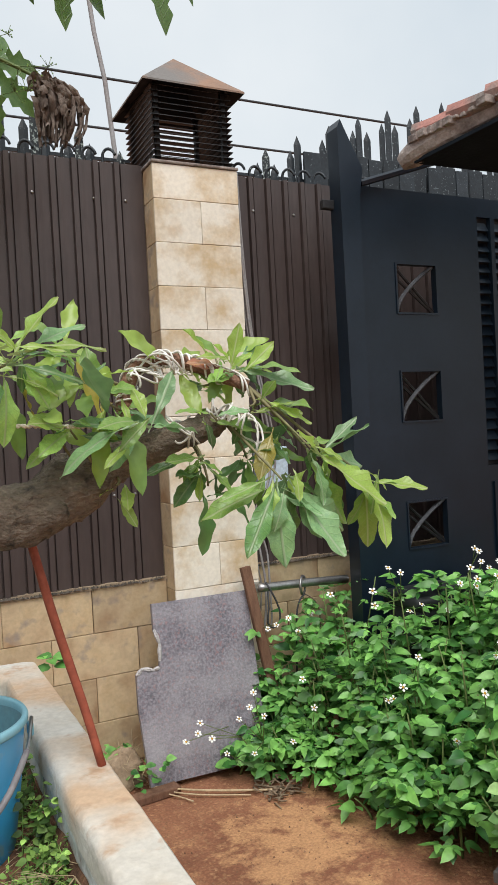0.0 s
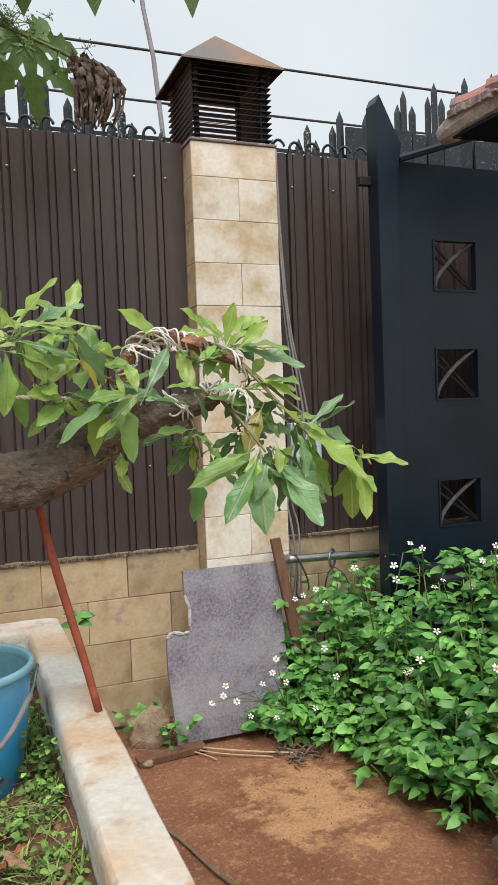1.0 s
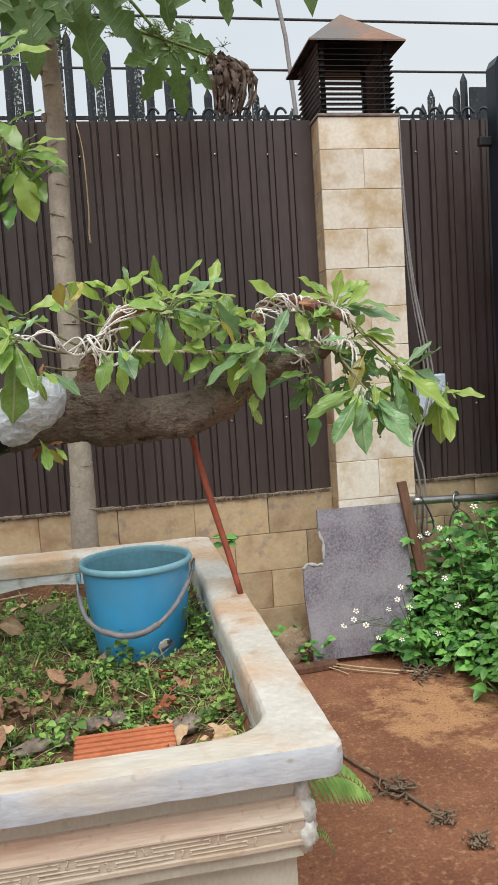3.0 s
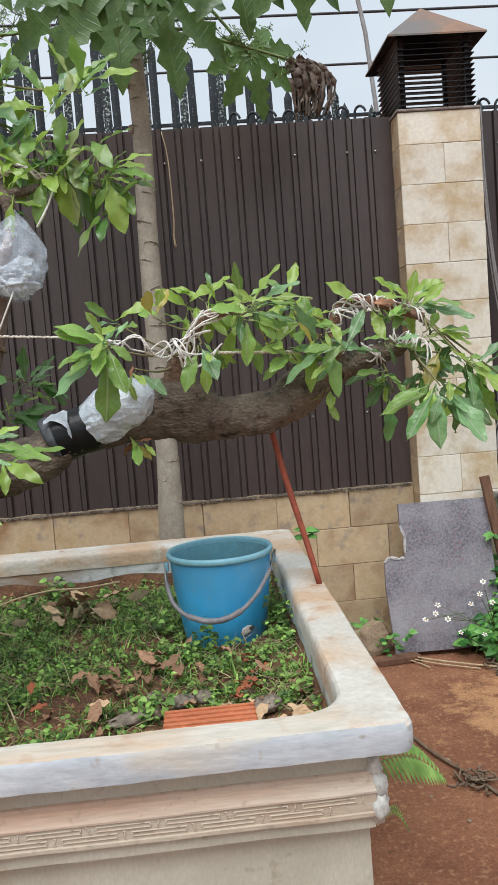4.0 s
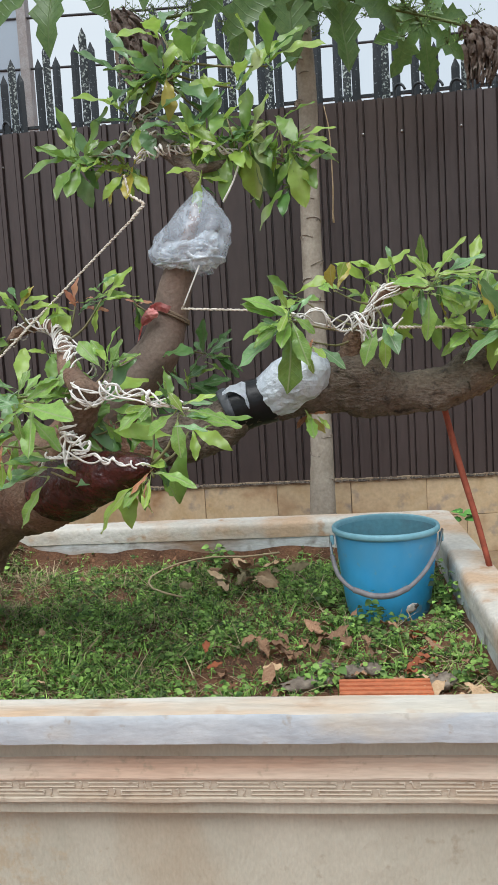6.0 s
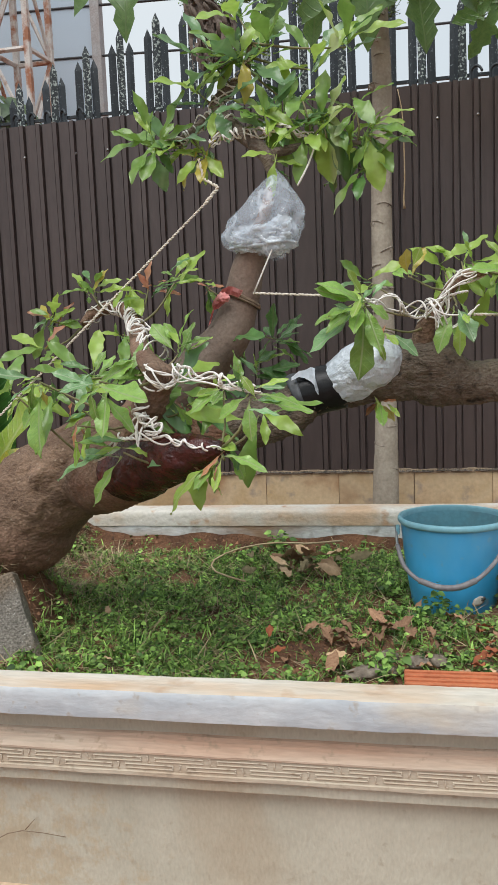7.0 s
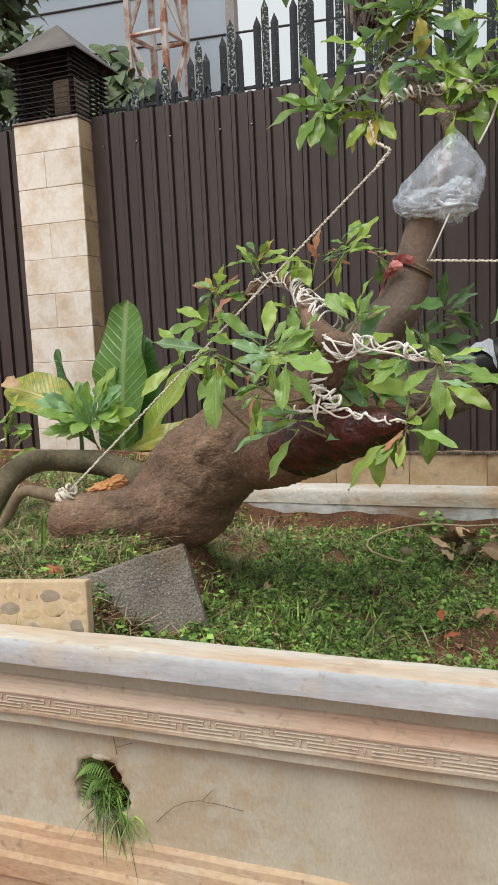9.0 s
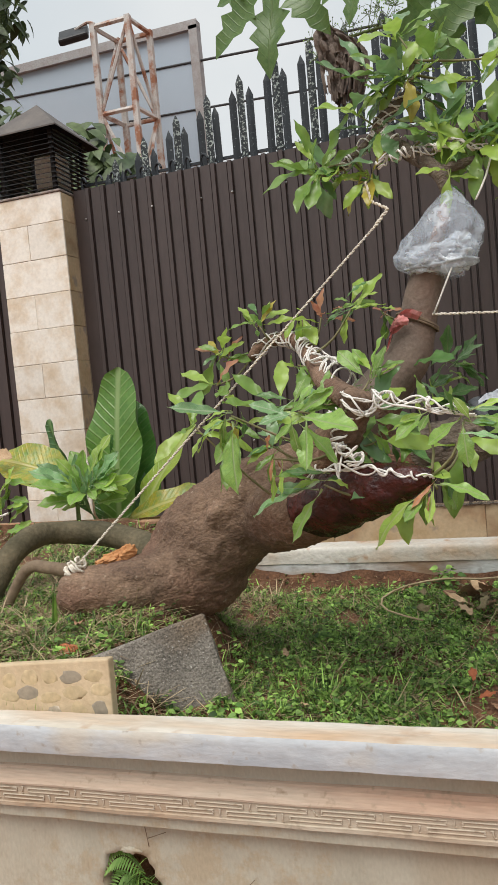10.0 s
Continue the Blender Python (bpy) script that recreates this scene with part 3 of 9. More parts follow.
def coil(bm, pts, turns, off, r, strands=1, seed=0, wobble=0.3):
    """Wire wound round a branch given by points of (x, y, z, branch radius)."""
    path = smooth_path(pts, 0.004)
    rnd = random.Random(seed)
    for s in range(strands):
        ph = 2 * math.pi * s / strands + rnd.random()
        line, normal = [], None
        n = max(12, int(turns * 10))
        for k in range(n + 1):
            u = k / n * (len(path) - 1)
            i = min(int(u), len(path) - 2)
            q = path[i] + (path[i + 1] - path[i]) * (u - i)
            d = Vector(path[i + 1][:3] - path[i][:3]).normalized()
            if normal is None:
                normal = d.orthogonal().normalized()
            normal = (normal - d * normal.dot(d)).normalized()
            a = ph + 2 * math.pi * (turns * k / n + wobble * 1.6 * noise.noise(Vector((k * 0.11, s * 5.3, seed + 0.5))))
            rr = (q[3] + off) * (1 + wobble * noise.noise(Vector((k * 0.35, s * 3.1, seed)))) + wobble * 0.012 * abs(noise.noise(Vector((k * 0.17, s * 2.7, seed + 3))))
            line.append(Vector(q[:3]) + (normal * math.cos(a) + d.cross(normal) * math.sin(a)) * rr)
        tube(bm, [(*p, r) for p in line], 5, 0.2)
    return bm


def wrap(bm, pts, turns, r, seed=0, loose=0.0, braid=0.0):
    """A wire, or a twisted pair of wires, wound unevenly along a branch given by points of (x, y, z, branch radius)."""
    path = smooth_path(pts, 0.003)
    rnd = random.Random(seed)
    ph, lines, normal = rnd.uniform(0, 6.28), [[], []], None
    n = max(24, int(turns * 16), len(path))
    for k in range(n + 1):
        u = k / n * (len(path) - 1)
        i = min(int(u), len(path) - 2)
        q = path[i] + (path[i + 1] - path[i]) * (u - i)
        d = Vector(path[i + 1][:3] - path[i][:3]).normalized()
        if normal is None:
            normal = d.orthogonal().normalized()
        normal = (normal - d * normal.dot(d)).normalized()
        a = ph + 2 * math.pi * (turns * k / n + 1.3 * noise.noise(Vector((k / n * turns * 1.1, seed * 1.7, 0.5))))
        lift = loose * max(0.0, noise.noise(Vector((k / n * turns * 1.3, seed * 2.9, 4.0))))
        w = normal * math.cos(a) + d.cross(normal) * math.sin(a)
        c = Vector(q[:3]) + w * (q[3] + r + lift) + d * 0.034 * noise.noise(Vector((k / n * turns * 1.5, seed, 8.0)))
        if braid:
            b = 2 * math.pi * k / n * braid
            o = (w * math.cos(b) + d * math.sin(b)) * r * 1.1
            lines[0].append(c + o), lines[1].append(c - o)
        else:
            lines[0].append(c)
    for line in lines:
        if line:
            tube(bm, [(*p, r) for p in line], 5, 0.2)
    return bm


def twine(bm, a, b, r, sag=0.0, turns_per_m=55, strands=2):
    """A twisted cord from a to b."""
    a, b = Vector(a), Vector(b)
    pts = []
    for k in range(9):
        p = a.lerp(b, k / 8)
        p.z -= sag * 4 * (k / 8) * (1 - k / 8)
        pts.append((*p, r * 0.55))
    return coil(bm, pts, (b - a).length * turns_per_m, 0.0, r * 0.62, strands, 1, 0.05)


def basis(at, along, up, s=1.0):
    y = Vector(along).normalized()
    z = Vector(up) - y * Vector(up).dot(y)
    z = z.normalized() if z.length > 1e-4 else y.orthogonal().normalized()
    x = y.cross(z)
    return Matrix.Translation(at) @ Matrix((x, y, z)).transposed().to_4x4() @ Matrix.Scale(s, 4)


def leaf_bm(width=0.15, curve=0.25, fold=0.25, wave=0.03, seed=0, rows=11, shape=0.85, stalk=0.06, tip=1.0, lobe=0.0, edge=1.0):
    """A leaf one unit long along y, its face towards z."""
    bm = bmesh.new()
    rnd = random.Random(seed)
    ph = rnd.random() * 6
    grid = []
    for i in range(rows + 1):
        t = i / rows
        if t < stalk:
            w = 0.006
        else:
            u = (t - stalk) / (1 - stalk)
            w = width * max(0.0, math.sin(math.pi * u ** (1 / shape) if shape < 1 else math.pi * u ** shape)) ** (0.8 * tip) + 0.002
            w *= 1 + edge * (0.10 * math.sin(u * 12 + ph) + 0.08 * math.sin(u * 29 + ph * 2))
        row = []
        for k, s in enumerate((-1, -0.55, 0, 0.55, 1)):
            if lobe and s and t > stalk:
                side = ph + (3.3 if s < 0 else 0)
                s *= 1 + lobe * (math.sin(t * 15 + side) + 0.7 * math.sin(t * 27 + side * 2.3)) * min(1, t * 1.5)
            z = fold * abs(s) * w - curve * t * t + wave * math.sin(t * 17 + ph + (2.0 if s < 0 else 0)) * s * s
            row.append(bm.verts.new((s * w, t * (1 - 0.25 * curve * t), z)))
        grid.append(row)
    for a, b in zip(grid, grid[1:]):
        for k in range(4):
            bm.faces.new((a[k], a[k + 1], b[k + 1], b[k]))
    return bm


def blob(bm, c, radii, amount, scale, seed, segs=40, rings=26, shape=None):
    vs = []
    for j in range(rings + 1):
        ring = []
        for k in range(segs):
            a, b = 2 * math.pi * k / segs, math.pi * j / rings
            d = Vector((math.sin(b) * math.cos(a), math.sin(b) * math.sin(a), math.cos(b)))
            w = shape(d) if shape else 1.0
            n = 1 + amount * (noise.noise(d * scale + Vector((seed, 0, 0))) + 0.6 * abs(noise.noise(d * scale * 2.3 + Vector((0, seed, 0)))))
            ring.append(bm.verts.new(Vector(c) + Vector((d.x * radii[0] * w, d.y * radii[1] * w, d.z * radii[2])) * n))
        vs.append(ring)
    for a, b in zip(vs, vs[1:]):
        for k in range(segs):
            bm.faces.new((a[k], b[k], b[(k + 1) % segs], a[(k + 1) % segs]))
    return bm


def ground_height(x, y):
    return 0.006 * noise.noise(Vector((x * 3, y * 3, 0))) + 0.003 * noise.noise(Vector((x * 11, y * 11, 2)))


def grid_mesh(x0, x1, y0, y1, nx, ny, height):
    bm = bmesh.new()
    rows = [[bm.verts.new((x0 + (x1 - x0) * i / nx, y0 + (y1 - y0) * j / ny,
                           height(x0 + (x1 - x0) * i / nx, y0 + (y1 - y0) * j / ny))) for i in range(nx + 1)] for j in range(ny + 1)]
    for j in range(ny):
        for i in range(nx):
            bm.faces.new((rows[j][i], rows[j][i + 1], rows[j + 1][i + 1], rows[j + 1][i]))
    return bm


# ---- ground ----
def far_ground():
    bm = grid_mesh(-1.5, 4.5, -2.5, 3.9, 150, 160, ground_height)
    out = [bm.verts.new((sx * 2500, sy * 2500, 0)) for sx, sy in ((-1, -1), (1, -1), (1, 1), (-1, 1))]
    inner = [bm.verts.new((x, y, 0.0)) for x, y in ((-1.5, -2.5), (4.5, -2.5), (4.5, 3.9), (-1.5, 3.9))]
    for i in range(4):
        bm.faces.new((out[i], out[(i + 1) % 4], inner[(i + 1) % 4], inner[i]))
    return bm


tagged(solo("ground", far_ground(), M_DIRT, "bare red earth with pale worn patches", "ground", smooth=True), kind="structure")

# ---- boundary wall: low tiled wall, sheet metal bays, pillars ----
SHEET_Y = 3.39
wall = thing("wall_boundary", (-0.44, 3.5, 0), "low boundary wall clad in ochre stone tiles under sheet metal", "wall", kind="structure")
WALL_RUNS = ((-3.9, -2.58), (-2.18, 1.298), (1.697, 4.4))
for a, b in WALL_RUNS:
    part("wall_core", nb(a, b, 3.392, 3.60, -0.05, 0.772), M_GROUT, wall)
    bm = bmesh.new()
    n = int((b - a) / 0.03)
    for i in range(n):
        x = a + (b - a) * (i + 0.5) / n
        h = 0.010 + 0.007 * noise.noise(Vector((x * 9, 0, 4)))
        box(bm, x - 0.0165, x + 0.0165, 3.378 + 0.004 * noise.noise(Vector((x * 20, 3, 1))), 3.41, 0.768, 0.776 + h)
    part("mortar_ledge", bm, M_GROUT, wall, "rough dark mortar ledge")


def rib_centres(a, b):
    """Ribs of one bay: two runs of sheet overlap in the long bay, each with its own pitch."""
    if a < -3:
        runs = ((a, b, -3.0, 0.0912),)
    elif b < 2:
        runs = ((a, -0.30, -0.902, 0.0912), (-0.30, b, 0.625, 0.0925))
    else:
        runs = ((a, b, 2.105, 0.0935),)
    out = []
    for x0, x1, at, pitch in runs:
        k = math.ceil((x0 + 0.03 - at) / pitch)
        while at + k * pitch < x1 - 0.03:
            out.append(at + k * pitch)
            k += 1
    return out


def sheet(a, b):
    """Ribbed sheet: narrow raised ribs between broad flat pans, a groove added at each foot to deepen the dark line
    there.
    """
    bm = bmesh.new()
    xs = [(a, 0.013)]
    for c in rib_centres(a, b):
        xs += [(c - 0.0185, 0.013), (c - 0.0165, 0.0205), (c - 0.0130, 0.0205), (c - 0.0105, 0.0), (c + 0.0100, 0.0), (c + 0.0125, 0.023), (c + 0.0180, 0.023), (c + 0.0205, 0.013), (c + 0.034, 0.0135), (c + 0.046, 0.0128)]
    xs.append((b, 0.013))
    xs = sorted((max(a, min(b, x)), y) for x, y in xs)
    last = None
    for x, y in xs:
        cur = [bm.verts.new((x, SHEET_Y + y, z)) for z in (0.782, 2.598)] + [bm.verts.new((x, SHEET_Y + y + 0.002, z)) for z in (0.782, 2.598)]
        if last and x > last[0].co.x + 1e-6:
            bm.faces.new((last[0], cur[0], cur[1], last[1]))
            bm.faces.new((last[2], last[3], cur[3], cur[2]))
            bm.faces.new((last[1], cur[1], cur[3], last[3]))
        last = cur
    return bm


def arch_height(d):
    return 3.23 - 0.226 * abs(d) ** 1.59


def spike_mesh(h, w=0.038):
    bm = bmesh.new()
    outline = [(-w / 2, 0), (w / 2, 0), (w / 2, h - 0.045), (0, h), (-w / 2, h - 0.045)]
    fr = [bm.verts.new((x, -0.002, z)) for x, z in outline]
    bk = [bm.verts.new((x, 0.002, z)) for x, z in outline]
    ridge0, ridge1 = bm.verts.new((0, -0.009, 0)), bm.verts.new((0, -0.009, h - 0.05))
    bm.faces.new((fr[0], ridge0, ridge1, fr[4])), bm.faces.new((ridge0, fr[1], fr[2], ridge1)), bm.faces.new((fr[4], ridge1, fr[3])), bm.faces.new((ridge1, fr[2], fr[3]))
    bm.faces.new(bk[::-1])
    for i in range(5):
        j = (i + 1) % 5
        bm.faces.new((fr[j], fr[i], bk[i], bk[j]))
    return bm


def hook_mesh():
    pts = [(0, 0, -0.03), (0, 0, 0.02), (0.004, -0.004, 0.042), (0.018, -0.012, 0.054), (0.034, -0.02, 0.05), (0.046, -0.026, 0.034), (0.05, -0.028, 0.022)]
    bm = bmesh.new()
    for s, r in ((0.0, 0.0065), (0.006, 0.004)):
        tube(bm, [(x, y + s, z, r) for x, y, z in pts], 6, 0.02)
    return bm


HOOK = to_mesh("hook", hook_mesh(), M_SPIKE)
SCREW = bmesh.new()
bmesh.ops.create_cone(SCREW, cap_ends=True, segments=8, radius1=0.008, radius2=0.005, depth=0.006, matrix=pose(0, 0, 0, 90, 0, 0))
SCREW = to_mesh("screw", SCREW, M_STEEL)

BAYS = ((-3.9, -2.582, -4.4), (-2.178, 1.296, -0.44), (1.699, 4.4, 3.485))
for number, (a, b, mid) in enumerate(BAYS):
    fence = thing("metal_fence", ((a + b) / 2, 3.4, 0.78), "dark brown ribbed sheet metal fence panel with screws", "fence", "fence bays")
    part("sheet", sheet(a, b), M_SHEET, fence)
    part("back_rail", nb(a, b, 3.43, 3.47, 2.30, 2.34), M_BLACK, fence)
    xs = (-2.114, -1.906, -1.712, -1.438, -1.262, -0.98, -0.80, -0.53, -0.26, 0.0, 0.18, 0.357, 0.539, 0.814, 1.075, 1.215) if number == 1 else \
        [a + 0.13 + 0.225 * k for k in range(int((b - a) / 0.225))]
    for x in xs:
        for z, dx in ((2.437, 0), (1.16, 0.02)):
            s = new("screw", SCREW)
            hang(s, fence)
            rib = min(rib_centres(a, b), key=lambda c: abs(c - x - dx))
            s.location = (rib if z < 2 else x, SHEET_Y - 0.002 if abs(x - rib) < 0.011 or z < 2 else SHEET_Y + 0.011, z)
    rail = thing("spiked_rail", ((a + b) / 2, 3.55, 2.5), "row of pointed blue-black steel spikes behind the fence top", "fence spikes", "spike rows")
    part("rail", nb(a, b, 3.556, 3.58, 2.52, 2.55), M_SPIKE, rail)
    part("rail", nb(a, b, 3.556, 3.57, 2.66, 2.675), M_SPIKE, rail)
    for k in range(-24, 24):
        c = 1.06 + 0.19 * k if number < 2 else 1.995 + 0.19 * k
        for s, drop in ((-0.046, 0.075), (0, 0), (0.046, 0.072)):
            x = c + s
            if not a + 0.04 < x < b - 0.04:
                continue
            top = arch_height(c - mid) - drop
            if top < 2.63:
                continue
            ob = part("spike", spike_mesh(top - 2.45, 0.040), M_SPIKE_WORN if s == 0 and x < 2.1 else M_SPIKE, rail, "peeling paint" if s == 0 and x < 2.1 else "")
            ob.matrix_basis = pose(x, 3.55, 2.45, 0, random.uniform(-0.8, 0.8), random.uniform(-8, 8))
    if number == 2:
        for k in range(20):
            part("board", nb(2.19 + 0.098 * k, 2.2865 + 0.098 * k - (0.014 if k % 3 == 1 else 0.0), 3.50 + 0.004 * (k % 2), 3.514, 2.45, 2.795 + 0.012 * (k % 2), 0.002), M_SPIKE, rail)
    hooks = thing("hook_strip", ((a + b) / 2, 3.42, 2.58), "strip of curled dark iron hooks along the fence top", "fence hooks", "hook strips")
    part("strip", nb(a, b, 3.4205, 3.434, 2.570, 2.602), M_SPIKE, hooks)
    n = int((b - a - 0.06) / 0.088)
    for k in range(n):
        x = a + 0.05 + 0.088 * k
        d = abs(x - mid)
        if d < 0.95:
            continue
        h = new("hook", HOOK)
        hang(h, hooks)
        h.matrix_basis = pose(x, 3.42, 2.602, random.uniform(-6, 6), 0, random.uniform(-14, 14))

PILLARS = (1.4975, -2.381)
ROWS_Z = [2.57, 2.42] + [2.42 - 0.187 * k for k in range(1, 13)]
pillar_things = []
for px in PILLARS:
    pil = thing("pillar", (px, 3.47, 0), "square pillar clad in cream stone tiles", "pillar", "fence pillars", "structure")
    pillar_things.append(pil)
    part("core", nb(px - 0.188, px + 0.188, 3.28, 3.66, -0.05, 2.568), M_GROUT, pil)
    part("cement_top", nb(px - 0.205, px + 0.205, 3.262, 3.672, 2.571, 2.584, 0.004), M_EAVE, pil)

ledge_rnd = random.Random(77)
verts, faces = [], []
for k in range(2600):
    x, sz = ledge_rnd.uniform(-2.15, 1.28) if k < 2200 else ledge_rnd.uniform(1.72, 2.3), ledge_rnd.choice((0.003, 0.004, 0.006, 0.009))
    y, z = ledge_rnd.uniform(3.365, 3.39), 0.783 + 0.006 * noise.noise(Vector((x * 9, 0, 2)))
    i, a = len(verts), ledge_rnd.uniform(0, 6.28)
    for j in range(4):
        w = a + j * 1.57
        verts.append((x + math.cos(w) * sz, y + math.sin(w) * sz * 0.7, z - 0.006))
    verts.append((x, y, z + sz * ledge_rnd.uniform(0.1, 0.7)))
    faces += [(i, i + 1, i + 4), (i + 1, i + 2, i + 4), (i + 2, i + 3, i + 4), (i + 3, i, i + 4)]
LEDGE_CRUMBS = (verts, faces)

# ---- louvred pillar lanterns ----
def lantern(px, roof_mat, lamp_glass):
    lamp = thing("pillar_lantern", (px, 3.46, 2.584), "black louvred metal pillar lantern with a hipped sheet roof", "lantern", "pillar lanterns")
    for sx in (-1, 1):
        for sy in (-1, 1):
            part("post", nb(px + sx * 0.158 - 0.01, px + sx * 0.158 + 0.01, 3.46 + sy * 0.158 - 0.01, 3.46 + sy * 0.158 + 0.01, 2.584, 2.93), M_BLACK, lamp)
    for k in range(13):
        z = 2.60 + 0.0255 * k
        bm = bmesh.new()
        o, i = 0.188, 0.160
        ov = [bm.verts.new((px + x * o, 3.46 + y * o, z)) for x, y in ((-1, -1), (1, -1), (1, 1), (-1, 1))]
        iv = [bm.verts.new((px + x * i, 3.46 + y * i, z + (0.012 if y < 0 else 0.003))) for x, y in ((-1, -1), (1, -1), (1, 1), (-1, 1))]
        ow = [bm.verts.new(v.co + Vector((0, 0, 0.003))) for v in ov]
        iw = [bm.verts.new(v.co + Vector((0, 0, 0.003))) for v in iv]
        for j in range(4):
            q = (j + 1) % 4
            bm.faces.new((ov[j], ov[q], ow[q], ow[j])), bm.faces.new((ow[j], ow[q], iw[q], iw[j])), bm.faces.new((iv[j], iw[j], iw[q], iv[q])), bm.faces.new((ov[q], ov[j], iv[j], iv[q]))
        part("louvre", bm, M_BLACK, lamp)
    if lamp_glass:
        part("lamp_glass", nb(px - 0.02, px + 0.135, 3.40, 3.52, 2.64, 2.82, 0.01), M_LAMPGLASS, lamp, "dusty pale lamp glass behind the louvres")
    bm = bmesh.new()
    e, z0, ap = 0.236, 2.900, 3.125
    low = [bm.verts.new((px + x * e, 3.46 + y * e, z0)) for x, y in ((-1, -1), (1, -1), (1, 1), (-1, 1))]
    lip = [bm.verts.new((px + x * e, 3.46 + y * e, z0 + 0.008)) for x, y in ((-1, -1), (1, -1), (1, 1), (-1, 1))]
    top = bm.verts.new((px, 3.46, ap))
    for j in range(4):
        q = (j + 1) % 4
        bm.faces.new((low[j], low[q], lip[q], lip[j])), bm.faces.new((lip[j], lip[q], top))
    part("roof", bm, roof_mat, lamp, "hipped sheet roof with faded rust")
    bm = bmesh.new()
    e -= 0.002
    low = [bm.verts.new((px + x * e, 3.46 + y * e, z0 + 0.001)) for x, y in ((-1, -1), (1, -1), (1, 1), (-1, 1))]
    und = bm.verts.new((px, 3.46, ap - 0.02))
    for j in range(4):
        bm.faces.new((low[(j + 1) % 4], low[j], und))
    part("roof_lining", bm, M_BLACK, lamp, "black underside of the roof")


lantern(1.4975, M_RUST, False)
lantern(-2.381, M_DARKROOF, True)

# ---- sliding gate ----
gate = thing("metal_gate", (3.0, 3.03, 0), "blue-black sheet steel gate with square cut-outs and louvres", "gate")
GY = 3.03
HOLES = ((1.912, 2.135), (1.412, 1.640), (0.825, 1.035))
bm = bmesh.new()
box(bm, 2.09, 2.362, GY, GY + 0.02, 0.06, 2.476)
box(bm, 2.590, 2.86, GY, GY + 0.02, 0.06, 2.476)
z = 0.06
for a, b in sorted(HOLES):
    box(bm, 2.362, 2.590, GY, GY + 0.02, z, a)
    z = b
box(bm, 2.362, 2.590, GY, GY + 0.02, z, 2.476)
box(bm, 2.86, 4.3, GY, GY + 0.02, 2.385, 2.476)
box(bm, 2.86, 4.3, GY, GY + 0.02, 0.06, 1.175)
box(bm, 2.94, 2.965, GY - 0.006, GY + 0.02, 1.175, 2.385)
part("leaf", bm, M_GATE, gate)
for a, b in HOLES:
    bm = bmesh.new()
    for x0, x1, z0, z1 in ((2.356, 2.364, a - 0.006, b + 0.006), (2.588, 2.597, a - 0.006, b + 0.006), (2.364, 2.588, a - 0.008, a + 0.001), (2.364, 2.588, b - 0.001, b + 0.006)):
        box(bm, x0, x1, GY - 0.006, GY + 0.03, z0, z1)
    part("cutout_frame", bm, M_GATE, gate)
    arc = [(2.366 + 0.22 * u, GY + 0.016, a + (b - a) * (u ** 0.62), 0.010) for u in (0.0, 0.1, 0.25, 0.45, 0.7, 1.0)]
    part("curved_strap", tube(bmesh.new(), arc, 6, 0.02), M_GREYTAPE, gate, "bent strap with worn grey paint")
    for u, dz in ((0.0, 0.0), (-0.05, -0.05)):
        part("cross_bar", tube(bmesh.new(), [(2.366, GY + 0.026, b + dz, 0.007), (2.588, GY + 0.026, a + 0.01 + dz * 0.2, 0.007)], 6, 0.1), M_BLACK, gate)
for k in range(23):
    z = 1.20 + k * 0.051
    for x0, x1 in ((2.862, 2.938), (2.967, 4.3)):
        bm = bmesh.new()
        v = [bm.verts.new(p) for p in ((x0, GY + 0.004, z), (x1, GY + 0.004, z), (x1, GY + 0.03, z + 0.045), (x0, GY + 0.03, z + 0.045))]
        w = [bm.verts.new(q.co + Vector((0, 0.003, -0.002))) for q in v]
        bm.faces.new(v), bm.faces.new(w[::-1])
        for i in range(4):
            bm.faces.new((v[(i + 1) % 4], v[i], w[i], w[(i + 1) % 4]))
        part("louvre", bm, M_GATE, gate)
part("louvre_backing", nb(2.85, 4.3, GY + 0.034, GY + 0.038, 1.17, 2.39), M_BLACK, gate)
bm = bmesh.new()
for x0, x1, z0, z1 in ((2.885, 2.90, 0.72, 1.095), (2.90, 4.2, 1.08, 1.095), (2.90, 4.2, 0.72, 0.735)):
    box(bm, x0, x1, GY - 0.012, GY, z0, z1)
part("lower_panel_frame", bm, M_GATE, gate)
bm = bmesh.new()
outline = [(2.052, 0.02), (2.132, 0.02), (2.145, 2.40), (2.168, 2.53), (2.062, 2.735), (2.046, 2.70)]
f0 = [bm.verts.new((x, GY - 0.055, z)) for x, z in outline]
f1 = [bm.verts.new((x, GY + 0.03, z)) for x, z in outline]
bm.faces.new(f0), bm.faces.new(f1[::-1])
for i in range(6):
    bm.faces.new((f0[(i + 1) % 6], f0[i], f1[i], f1[(i + 1) % 6]))
part("end_post", bm, M_GATE, gate, "tall end post with a slanted pointed top")
part("latch", nb(1.99, 2.05, GY + 0.0, GY + 0.03, 2.36, 2.40, 0.004), M_BLACK, gate)
part("brace", tube(bmesh.new(), [(2.17, GY - 0.03, 2.475, 0.016), (2.62, GY - 0.05, 2.62, 0.016)], 6, 0.3), M_GATE, gate)
part("track_skirt", nb(2.06, 4.3, GY - 0.07, GY + 0.05, 0.0, 0.10), M_BLACK, gate)

